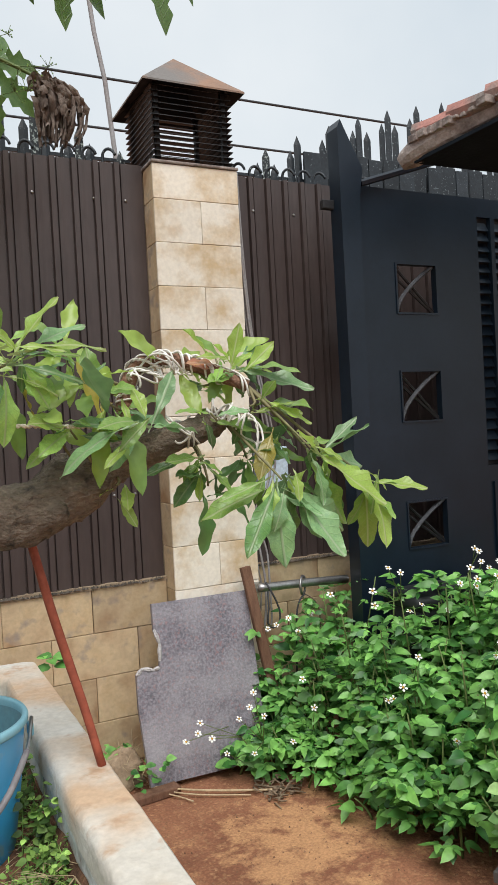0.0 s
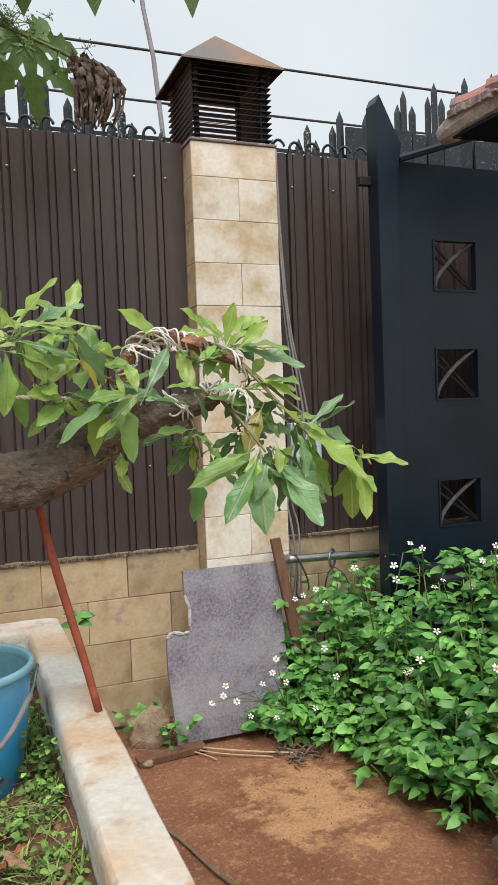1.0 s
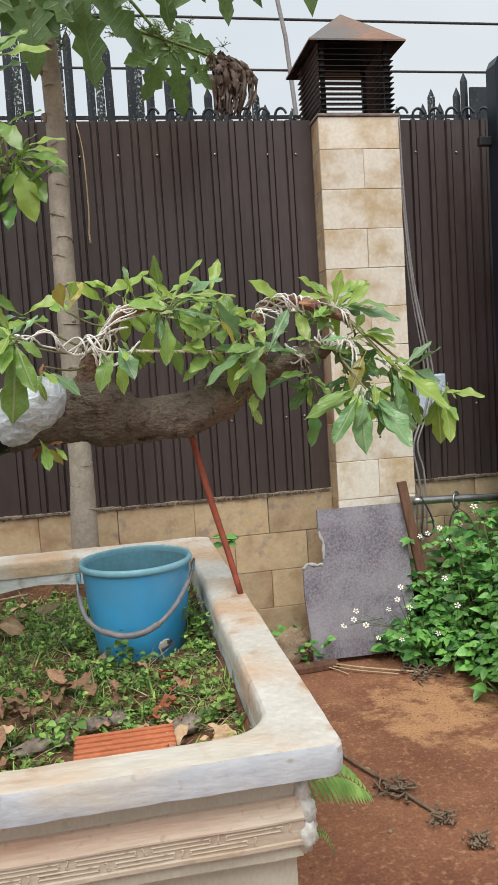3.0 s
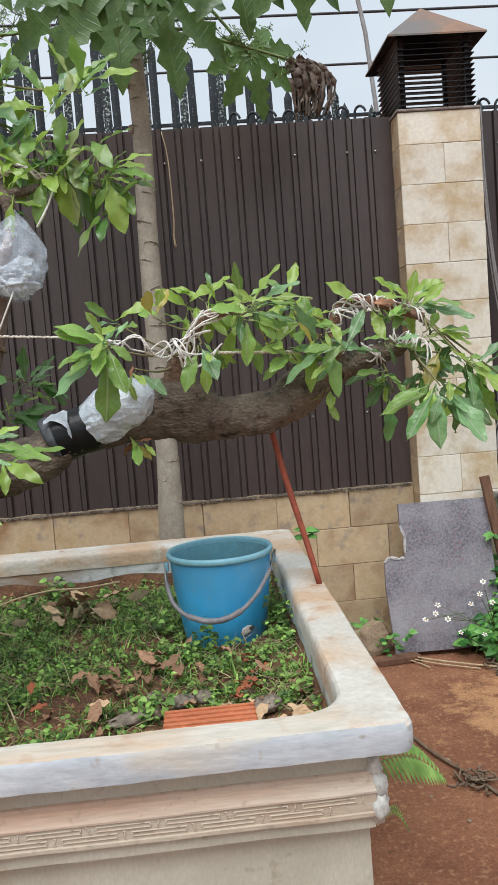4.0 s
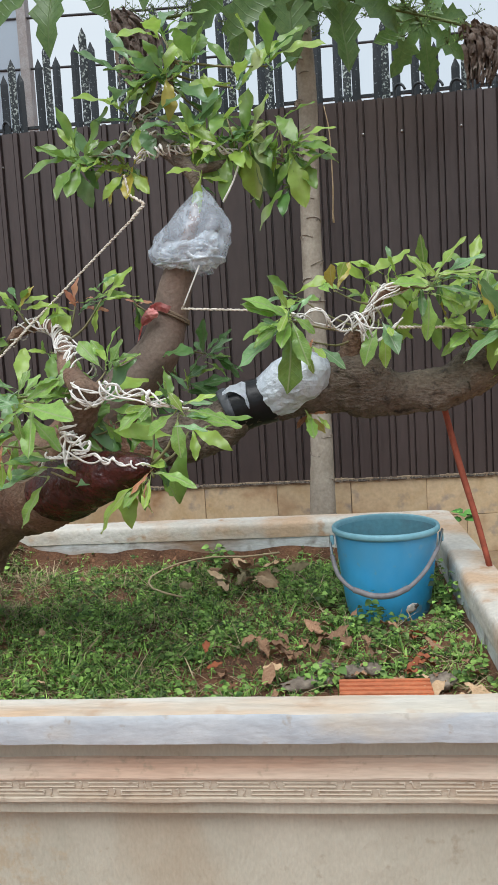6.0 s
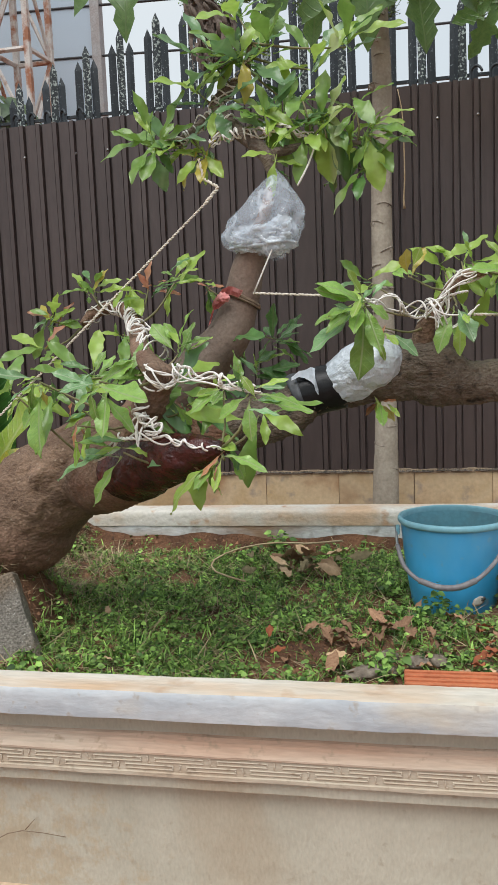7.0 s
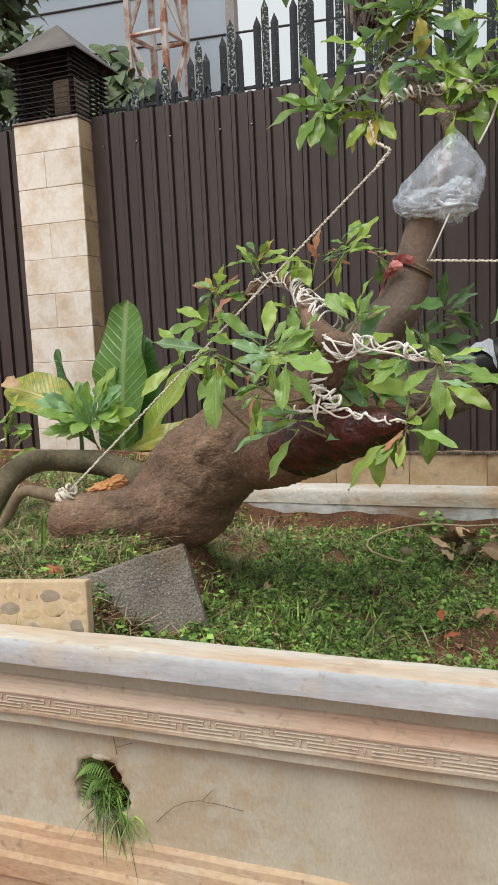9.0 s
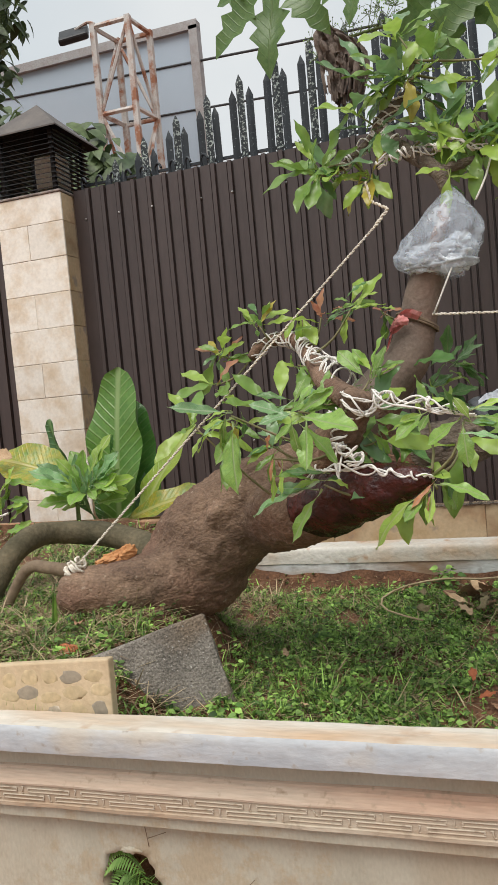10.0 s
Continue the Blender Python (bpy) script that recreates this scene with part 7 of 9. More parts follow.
for k in range(26):
    z, a = 0.62 + 0.09 * k + random.uniform(-0.02, 0.02), -1.55 + (0.75 if k % 2 else -0.75) + random.uniform(-0.4, 0.4)
    r = 0.050 - 0.005 * (z - 0.8)
    c = Vector((0.095 + math.cos(a) * r * 0.76, 2.85 + math.sin(a) * r * 0.76, z))
    part("leaf_scar", blob(bmesh.new(), c, (0.017, 0.012, 0.016), 0.25, 2, k, 12, 6, lambda d: 0.55 + 0.45 * (d.z + 1) / 2), M_SCAR, papaya, "", True)
    rr = r * 0.985
    ring = [(0.095 + math.cos(a + w) * rr, 2.85 + math.sin(a + w) * rr, z + 0.004 + 0.010 * math.sin(w * 1.5 + k) - 0.006 * w * w, 0.0026) for w in (-0.95, -0.6, -0.3, 0, 0.3, 0.6, 0.95)]
    part("ring_scar", tube(bmesh.new(), ring, 5, 0.012), M_SCAR, papaya, "", True)

# ---- flowering vine on the spikes ----
vine = thing("flowering_vine", (0.3, 2.92, 2.78), "green vine with pale flower sprays over the fence spikes", "vine")
VS = ((-0.62, 2.9, 2.83), (-0.43, 2.9, 2.845), (-0.2, 2.9, 2.85), (0.05, 2.92, 2.80), (0.258, 2.9, 2.84), (0.485, 2.9, 2.775), (0.716, 2.9, 2.70), (0.80, 2.9, 2.66))
part("stem", tube(bmesh.new(), [(*p, 0.0065) for p in VS], 7, 0.04), M_STEM, vine, "", True)
bm, fl = bmesh.new(), bmesh.new()
vr = random.Random(3)
for k in range(120):
    i = vr.randrange(len(VS) - 2)
    p = Vector(VS[i]).lerp(Vector(VS[i + 1]), vr.random())
    d = Vector((vr.uniform(-1, 1), vr.uniform(-0.8, 0.3), vr.uniform(-0.7, 0.9))).normalized()
    e = p + d * vr.uniform(0.05, 0.16)
    tube(bm, [(*p, 0.0019), (*p.lerp(e, 0.5), 0.0015), (*e, 0.0012)], 5, 0.05)
    for j in range(10):
        f = e + Vector((vr.uniform(-1, 1), vr.uniform(-1, 1), vr.uniform(-0.3, 1))).normalized() * vr.uniform(0.015, 0.045)
        tube(bm, [(*e, 0.0012), (*f, 0.0008)], 4, 0.1)
        if vr.random() < 0.75:
            blob(fl, f, (0.0028, 0.0028, 0.0034), 0.2, 2, k, 5, 4)
part("sprays", bm, M_STEM, vine, "thin branching stalks", True)
tagged(part("bud", fl, I_GRASS, vine, "pale greenish buds"), kind="stuff")


def shrivelled(name, top, length, width, seed, label, m):
    """A withered hanging leaf: crumpled strips from one stalk."""
    rnd = random.Random(seed)
    bm = bmesh.new()
    for s in range(44):
        u0 = rnd.uniform(-0.5, 0.5) * (0.55 if s % 2 else 1.0)
        last = None
        for i in range(12):
            t = i / 11
            bend = math.sin(min(1.0, t * 1.8) * math.pi / 2)
            c = Vector(top) + Vector(((u0 + bend * 0.35) * width * (0.45 + 0.6 * math.sin(math.pi * min(1.0, t * 0.8))), rnd.uniform(-0.012, 0.012) + 0.03 * math.sin(s), -length * t * rnd.uniform(0.9, 1.05) + 0.03 * math.sin(t * 3)))
            w = width * 0.062 * (0.5 + math.sin(math.pi * min(1, t + 0.15))) * rnd.uniform(0.7, 1.2)
            cur = [bm.verts.new(c + Vector((-w, rnd.uniform(-0.015, 0.015), 0))), bm.verts.new(c + Vector((0, -0.012 + rnd.uniform(-0.02, 0.02), 0))), bm.verts.new(c + Vector((w, rnd.uniform(-0.015, 0.015), 0)))]
            if last and rnd.random() < 0.86:
                bm.faces.new((last[0], cur[0], cur[1], last[1]))
            if last and rnd.random() < 0.86:
                bm.faces.new((last[1], cur[1], cur[2], last[2]))
            last = cur
    return solo(name, bm, m, label, "dead leaf", "withered leaves", smooth=True)


shrivelled("withered_leaf", (0.775, 2.90, 2.685), 0.235, 0.17, 3, "withered brown leaf hanging over the fence spikes", M_DEADDARK)
shrivelled("withered_leaf", (-0.575, 2.60, 2.74), 0.28, 0.17, 8, "withered brown leaf hanging among the spikes", M_DEADDARK)
solo("hanging_stalk", tube(bmesh.new(), ((0.178, 3.375, 2.58, 0.002), (0.198, 3.365, 2.45, 0.0028), (0.203, 3.365, 2.2, 0.0034), (0.197, 3.37, 2.08, 0.004), (0.200, 3.37, 2.035, 0.006)), 7, 0.03, 0.1), M_STRAW, "dry stalk hanging on the fence sheet", "stalk", smooth=True)


# ---- flowering bush by the gate ----
bush = thing("flowering_bush", (1.95, 2.6, 0), "dense green weed bush with small white daisy flowers", "bush")
br = random.Random(21)


def bush_edge(y):
    """The bush's open side: x of its rim at depth y."""
    return 1.74 - 0.10 * math.sin((y - 1.9) * 2.2) if y < 2.5 else 1.76 - (y - 2.5) * 0.72


def bush_top(x, y):
    e = x - bush_edge(y)
    h = 0.10 + (1.05 if x > 1.88 else 0.86) * max(0.0, e) ** 0.62 if y < 2.45 or x > 1.78 else 0.07 + 0.66 * max(0.0, e) ** 0.85
    cap = 0.56 + 0.24 * min(1.0, max(0.0, (x - 1.66) / 0.26)) + 0.07 * noise.noise(Vector((x * 4, y * 4, 9)))
    if y > 2.35:
        cap = min(cap, 0.44 + 0.34 * min(1.0, max(0.0, (x - 1.62) / 0.5)) + 0.05 * noise.noise(Vector((x * 5, y * 5, 3))))
    return min(h, cap)


def add_leaflet(verts, faces, m, w=0.30, curve=0.25):
    i = len(verts)
    for x, y, z in ((0, 0, 0), (-w * 0.72, 0.13, 0.02), (0, 0.14, -0.01), (w * 0.72, 0.13, 0.02), (-w, 0.38, 0.02), (0, 0.38, -curve * 0.14), (w, 0.38, 0.02),
                    (-w * 0.72, 0.68, -curve * 0.38), (0, 0.70, -curve * 0.5), (w * 0.72, 0.68, -curve * 0.38), (0, 1.0, -curve)):
        verts.append(tuple(m @ Vector((x, y, z))))
    faces += [(i, i + 2, i + 1), (i, i + 3, i + 2), (i + 1, i + 2, i + 5, i + 4), (i + 2, i + 3, i + 6, i + 5), (i + 4, i + 5, i + 8, i + 7), (i + 5, i + 6, i + 9, i + 8),
              (i + 7, i + 8, i + 10), (i + 8, i + 9, i + 10)]


def stuff_mesh(name, verts, faces, material, parent=None, label="", category="", kind="stuff"):
    me = bpy.data.meshes.new(name)
    me.from_pydata(verts, [], faces)
    me.materials.append(material)
    me.shade_smooth()
    ob = new(name, me)
    if parent is not None:
        hang(ob, parent)
    return tagged(ob, label, category, kind=kind)


verts, faces, stems = [], [], bmesh.new()
tops = []
for s in range(680):
    for _ in range(30):
        x, y = br.uniform(1.2, 3.1), br.uniform(1.55, 3.25)
        if x > bush_edge(y) + 0.02 and not (y > 2.70 and x > 2.05) and not (y < 1.86 and x < 1.95):
            break
    h = max(0.06, bush_top(x, y)) * br.uniform(0.72, 1.08)
    lean = Vector((br.uniform(-0.16, 0.08), br.uniform(-0.16, 0.08), 0)) * (0.5 + h)
    foot = Vector((x + 0.03, y, 0))
    top = foot + lean + Vector((0, 0, h))
    if s % 2 == 0:
        mid = foot.lerp(top, 0.5) + Vector((br.uniform(-0.02, 0.02), br.uniform(-0.02, 0.02), 0))
        tube(stems, [(*foot, 0.005), (*mid, 0.0045), (*top, 0.0025)], 5, 0.12)
    tops.append(top)
    n = 5 + int(h * 13)
    for k in range(n):
        t = br.uniform(0.12, 1.0) ** 0.6
        at = foot.lerp(top, t)
        a = k * 2.4 + br.random()
        out = Vector((math.cos(a), math.sin(a), br.uniform(-0.15, 0.5)))
        size = br.choice((br.uniform(0.040, 0.070), br.uniform(0.05, 0.092))) * (1.1 - 0.2 * t)
        stalk = at + out * br.uniform(0.025, 0.06)
        up = Vector((br.uniform(-0.9, 0.7), br.uniform(-1.3, 0.35), 0.85))
        for da, sc in ((0, 1.0), (1.15, 0.72), (-1.15, 0.72)):
            d = Vector((math.cos(a + da), math.sin(a + da), out.z - 0.18 + br.uniform(-0.25, 0.25)))
            up = up + Vector((br.uniform(-0.3, 0.3), br.uniform(-0.3, 0.2), 0))
            add_leaflet(verts, faces, basis(stalk, d, up, size * sc), br.uniform(0.22, 0.30), br.uniform(0.0, 0.45))
stuff_mesh("leaves", verts, faces, I_BUSH, bush, "toothed green leaflets")
tagged(part("bush_stalk", stems, M_STEM, bush, "thin green stems", True), kind="stuff")


def daisy(at, face, size):
    f = part("flower", bmesh.new(), M_WHITE, bush, "white daisy with a yellow disc")
    bm = bmesh.new()
    n = br.choice((5, 5, 6))
    for k in range(n):
        a = 2 * math.pi * k / n + br.uniform(-0.15, 0.15)
        d, s = Vector((math.cos(a), math.sin(a), br.uniform(-0.1, 0.15))), Vector((-math.sin(a), math.cos(a), 0))
        v = [bm.verts.new(d * r + s * w) for r, w in ((0.25, -0.10), (0.25, 0.10), (0.75, 0.30), (1.0, 0.12), (1.0, -0.12), (0.75, -0.30))]
        bm.faces.new(v)
    bm.to_mesh(f.data)
    bm.free()
    m = basis(at, Vector(face).orthogonal(), face, size)
    f.matrix_basis = m
    c = bmesh.new()
    blob(c, (0, 0, 0.06), (0.30, 0.30, 0.22), 0.1, 3, 1, 8, 5)
    d = part("disc", c, M_YELLOW, f, "yellow disc", True)
    d.matrix_parent_inverse = Matrix.Identity(4)


FLOWER_AT = ((1.265, 2.98, 0.27), (1.30, 2.95, 0.21), (1.21, 3.0, 0.20), (1.34, 2.90, 0.16), (1.42, 2.82, 0.17), (1.25, 2.97, 0.235), (1.38, 2.86, 0.30), (1.41, 2.78, 0.42), (1.40, 2.80, 0.36), (1.44, 2.76, 0.33),
             (1.58, 2.70, 0.46), (1.77, 3.06, 0.53), (1.72, 3.05, 0.60), (1.80, 3.0, 0.62), (1.62, 3.05, 0.57), (1.66, 3.05, 0.58), (1.84, 2.48, 0.88), (1.88, 2.46, 0.86), (1.78, 2.5, 0.80), (1.80, 2.52, 0.74))
for p in FLOWER_AT:
    daisy(p, (br.uniform(-0.4, 0.2), br.uniform(-0.9, -0.3), br.uniform(0.4, 1)), br.uniform(0.012, 0.017))
flower_stems = bmesh.new()
for p in FLOWER_AT:
    foot = min(tops, key=lambda q: (q - Vector(p)).length)
    tube(flower_stems, [(*foot, 0.002), (*foot.lerp(Vector(p), 0.5), 0.0018), (*p, 0.0015)], 4, 0.1)
k = 0
for top in tops:
    if top.x - bush_edge(top.y) > 0.1 and br.random() < 0.15 and top.y < 2.9:
        p = top + Vector((br.uniform(-0.05, 0.03), br.uniform(-0.06, 0.02), br.uniform(0.04, 0.12)))
        tube(flower_stems, [(*top, 0.002), (*p, 0.0015)], 4, 0.1)
        daisy(p, (br.uniform(-0.4, 0.2), br.uniform(-0.9, -0.3), br.uniform(0.4, 1)), br.uniform(0.012, 0.017))
tagged(part("flower_stalk", flower_stems, M_STEM, bush, "", True), kind="stuff")

# ---- potted plant beside the bush ----
pot = thing("potted_plant", (1.80, 1.67, 0.0), "dusty black square pot with a leafy green plant", "potted plant")
pm = pose(1.80, 1.67, 0.0, 0, 0, 24.5)
bm = bmesh.new()
PROFILE = ((0.115, 0.0), (0.138, 0.17), (0.150, 0.172), (0.150, 0.20), (0.140, 0.20), (0.133, 0.165), (0.125, 0.16))
rings = [[bm.verts.new((sx * r, sy * r, z)) for sx, sy in ((-1, -1), (1, -1), (1, 1), (-1, 1))] for r, z in PROFILE]
for a, b in zip(rings, rings[1:]):
    for k in range(4):
        bm.faces.new((a[k], a[(k + 1) % 4], b[(k + 1) % 4], b[k]))
bm.faces.new(rings[0][::-1])
bm.transform(pm)
part("pot", bm, M_POT, pot, "dusty black plastic pot")
bm = grid_mesh(-0.13, 0.13, -0.13, 0.13, 10, 10, lambda x, y: 0.168 + 0.01 * noise.noise(Vector((x * 30, y * 30, 2))))
bm.transform(pm)
part("potting_soil", bm, M_SOIL, pot, "dark crumbly soil", True)
verts, faces = [], []
for s in range(26):
    foot = pm @ Vector((br.uniform(-0.11, 0.11), br.uniform(-0.11, 0.11), 0.165))
    top = foot + Vector((br.uniform(-0.16, 0.10), br.uniform(-0.10, 0.16), br.uniform(0.16, 0.36)))
    part("stalk", tube(bmesh.new(), [(*foot, 0.004), (*foot.lerp(top, 0.5), 0.0035), (*top, 0.002)], 5, 0.06), M_STEM, pot, "", True)
    for k in range(13):
        at = foot.lerp(top, br.uniform(0.25, 1.0))
        a = br.uniform(0, 6.28)
        for da, sc in ((0, 1.0), (1.2, 0.75), (-1.2, 0.75)):
            d = Vector((math.cos(a + da), math.sin(a + da), br.uniform(-0.3, 0.3)))
            add_leaflet(verts, faces, basis(at + d * 0.015, d, (br.uniform(-0.4, 0.2), br.uniform(-0.8, 0.0), 1.0), br.uniform(0.03, 0.062) * sc), br.uniform(0.32, 0.42), 0.2)
stuff_mesh("leaf", verts, faces, I_POTLEAF, pot, "rounded dull green leaflets")
case = thing("dark_box", (2.45, 2.82, 0.0), "dark plastic box with a rounded top before the gate", "box")
bm = nb(2.14, 2.78, 2.70, 2.94, 0.0, 0.66, 0.05)
part("case", bm, M_BOXTOP, case, "", True)
part("lid", nb(2.13, 2.79, 2.69, 2.95, 0.625, 0.685, 0.022), M_BOXTOP, case, "dusty grey lid", True)

# ---- things against the wall ----
slab_m = pose(1.335, 3.075, 0.02, -14, 0, -2)
stone = thing("granite_slab", (1.33, 3.1, 0.02), "broken slab of speckled grey granite leaning on the pillar", "stone slab")
bm = bmesh.new()
OUT = ((-0.255, 0.0), (0.10, 0.0), (0.265, 0.04), (0.27, 0.705), (-0.165, 0.705), (-0.168, 0.60), (-0.150, 0.54), (-0.157, 0.47), (-0.163, 0.445), (-0.19, 0.44), (-0.235, 0.452), (-0.262, 0.43), (-0.268, 0.30), (-0.26, 0.12))
f0 = [bm.verts.new((x, -0.012, z)) for x, z in OUT]
f1 = [bm.verts.new((x, 0.012, z)) for x, z in OUT]
bm.faces.new(f0), bm.faces.new(f1[::-1])
for i in range(len(OUT)):
    j = (i + 1) % len(OUT)
    bm.faces.new((f0[j], f0[i], f1[i], f1[j]))
bm.transform(slab_m)
part("slab", bm, M_GRANITE, stone)
for a, b in ((8, 9), (9, 10), (10, 11), (5, 6), (6, 7)):
    p, q = OUT[a], OUT[b]
    c = tube(bmesh.new(), [(p[0], -0.010, p[1], 0.006), ((p[0] + q[0]) / 2, -0.012, (p[1] + q[1]) / 2, 0.009), (q[0], -0.010, q[1], 0.005)], 6, 0.01, 0.3, 40)
    c.transform(slab_m)
    part("chipped_edge", c, M_CHIP, stone, "pale chipped edge")
b = nb(-0.022, 0.022, -0.014, 0.014, 0.0, 0.83, 0.003)
b.transform(pose(1.70, 3.075, 0.0, -9, -7, 0))
solo("wooden_plank", b, M_WOOD, "weathered reddish plank leaning on the wall", "plank")
b = nb(-0.13, 0.16, -0.03, 0.03, 0.0, 0.03, 0.004)
b.transform(pose(1.02, 3.02, 0.0, 0, 0, 6))
solo("wooden_plank", b, M_WOOD, "short reddish plank lying on the earth", "plank")
pipe = thing("steel_pipe", (1.9, 3.2, 0.7), "dull steel pipe with a ring between pillar and gate", "pipe")
part("pipe", wire(bmesh.new(), [(1.655, 3.20, 0.712), (1.87, 3.20, 0.705), (2.12, 3.20, 0.692)], 0.019, 14), M_STEEL, pipe, "", True)
ring = [(1.872 + 0.03 * math.cos(a), 3.18 + 0.03 * math.cos(a), 0.700 + 0.040 * math.sin(a)) for a in np.linspace(0, 2 * math.pi, 17)]
part("ring", wire(bmesh.new(), ring, 0.006, 8), M_STEEL, pipe, "steel ring", True)
part("bracket", nb(1.66, 1.70, 3.19, 3.30, 0.695, 0.725), M_STEEL, pipe)
solo("pipe_cable", wire(bmesh.new(), [(1.872, 3.165, 0.662), (1.845, 3.16, 0.645), (1.826, 3.16, 0.60), (1.82, 3.165, 0.52), (1.82, 3.18, 0.35), (1.82, 3.2, 0.1)], 0.004), M_CABLE, "loose brown cable hanging from the ring", "cable", smooth=True)
solo("pipe_cable", wire(bmesh.new(), [(1.872, 3.165, 0.662), (1.905, 3.16, 0.64), (1.94, 3.165, 0.59), (1.955, 3.18, 0.45)], 0.003), M_TWIG, "thin brown wire hanging from the ring", "cable", smooth=True)
solo("hose_loop", wire(bmesh.new(), [(1.690, 3.19, 0.735), (1.715, 3.172, 0.68), (1.742, 3.17, 0.61), (1.738, 3.17, 0.555), (1.706, 3.17, 0.535), (1.682, 3.172, 0.56), (1.69, 3.172, 0.62), (1.70, 3.19, 0.70)], 0.0045), M_CABLE, "loop of dark cable over the pipe's end", "cable", smooth=True)
for dx, dy, r in ((0, 0, 0.006), (0.012, 0.006, 0.005), (-0.008, 0.012, 0.004)):
    solo("cable", wire(bmesh.new(), [(1.712 + dx, 3.33, 2.585), (1.712 + dx, 3.30 + dy, 2.18), (1.745 + dx, 3.30 + dy, 1.77), (1.812 + dx * 2, 3.31 + dy, 1.36), (1.80 + dx * 2, 3.32 + dy, 1.18), (1.712 + dx * 2, 3.30 + dy, 0.985),
                                        (1.72 + dx * 3, 3.285 + dy, 0.85), (1.735 + dx * 2, 3.28 + dy, 0.70), (1.715 + dx * 3, 3.27 + dy, 0.52), (1.69 + dx, 3.27 + dy, 0.50), (1.685 + dx, 3.28, 0.60)], r), M_GALV,
         "grey cables run down beside the pillar", "cable", "pillar cables", smooth=True)
sign = thing("meter_box", (1.835, 3.37, 1.22), "small pale blue plastic box on the fence", "box")
part("box", nb(1.755, 1.915, 3.335, 3.388, 1.105, 1.325, 0.006), M_SIGN, sign)
part("lid", nb(1.762, 1.908, 3.327, 3.334, 1.115, 1.318, 0.003), M_SIGN, sign)

# ---- rubbish and weeds on the earth ----
def straw(pts, r, label, m=M_STRAW):
    solo("dry_stalk", tube(bmesh.new(), [(*p, r) for p in pts], 6, 0.04, 0.1), m, label, "stalk", "dry stalks", smooth=True)


straw(((1.08, 3.09, 0.02), (1.20, 2.98, 0.022), (1.33, 2.90, 0.018), (1.52, 2.80, 0.014)), 0.0045, "long dry straw stalk on the earth")
straw(((1.10, 3.06, 0.014), (1.22, 2.94, 0.014), (1.40, 2.83, 0.012)), 0.0035, "long dry straw stalk on the earth")
straw(((1.10, 3.04, 0.014), (1.16, 2.96, 0.012), (1.19, 2.90, 0.012)), 0.003, "long dry straw stalk on the earth")
straw(((0.83, 2.62, 0.012), (0.90, 2.42, 0.012), (0.96, 2.18, 0.012), (1.04, 1.98, 0.012)), 0.006, "brown dry twig on the earth", M_TWIG)
straw(((1.05, 1.96, 0.012), (1.09, 1.85, 0.012), (1.125, 1.77, 0.010)), 0.006, "brown dry twig on the earth", M_TWIG)


def clump(x, y, r, seed, label):
    rnd = random.Random(seed)
    bm = bmesh.new()
    for k in range(46):
        a = Vector((x + rnd.gauss(0, r * 0.5), y + rnd.gauss(0, r * 0.5), rnd.uniform(0.002, 0.03)))
        c = a + Vector((rnd.uniform(-1, 1), rnd.uniform(-1, 1), rnd.uniform(-0.1, 0.35))) * r * 0.6
        e = c + Vector((rnd.uniform(-1, 1), rnd.uniform(-1, 1), rnd.uniform(-0.4, 0.1))) * r * 0.4
        for p in (c, e):
            p.z = max(p.z, 0.004)
        tube(bm, [(*a, 0.003), (*c, 0.004), (*e, 0.002)], 5, 0.02, 0.3, 30)
    solo("withered_clump", bm, M_TWIG, label, "dead plant", "withered clumps", smooth=True)


clump(1.50, 2.80, 0.075, 5, "withered uprooted weed on the earth")
clump(1.05, 1.955, 0.06, 6, "withered uprooted weed on the earth")
clump(1.125, 1.76, 0.035, 7, "small withered root ball on the earth")
clump(1.17, 1.62, 0.03, 12, "small withered root ball on the earth")
solo("rock", blob(bmesh.new(), (0.99, 3.20, 0.05), (0.10, 0.07, 0.085), 0.35, 1.8, 3, 24, 14), M_STONE, "muddy stone at the foot of the wall", "rock", smooth=True)
for k, (x, y, s) in enumerate(((0.93, 2.98, 0.022), (0.90, 3.02, 0.016), (1.0, 2.1, 0.012), (0.95, 1.75, 0.008), (0.88, 1.9, 0.007), (0.90, 2.06, 0.012))):
    solo("pebble", blob(bmesh.new(), (x, y, s * 0.6), (s, s * 0.8, s * 0.7), 0.3, 1.8, k, 12, 8), M_STONE, "small reddish pebble on the earth", "pebble", "pebbles", smooth=True)

grit = random.Random(17)
verts, faces = [], []
for k in range(2600):
    x, y = grit.uniform(0.62, 2.2), grit.uniform(1.1, 3.2)
    s = grit.choice((0.0015, 0.002, 0.003, 0.0045))
    i = len(verts)
    z = ground_height(x, y)
    for dx, dy, dz in ((-1, -0.6, 0), (1, -0.8, 0), (0.2, 1, 0), (0.1, 0, 1.2)):
        verts.append((x + dx * s, y + dy * s, z + dz * s))
    faces += [(i, i + 1, i + 3), (i + 1, i + 2, i + 3), (i + 2, i, i + 3)]
stuff_mesh("ledge_crumbs", *LEDGE_CRUMBS, I_LEDGE, None, "dark crumbs and dirt along the wall's mortar ledge", "crumbs")
stuff_mesh("grit", verts, faces, I_GRIT, None, "loose grit and crumbs on the red earth", "grit")


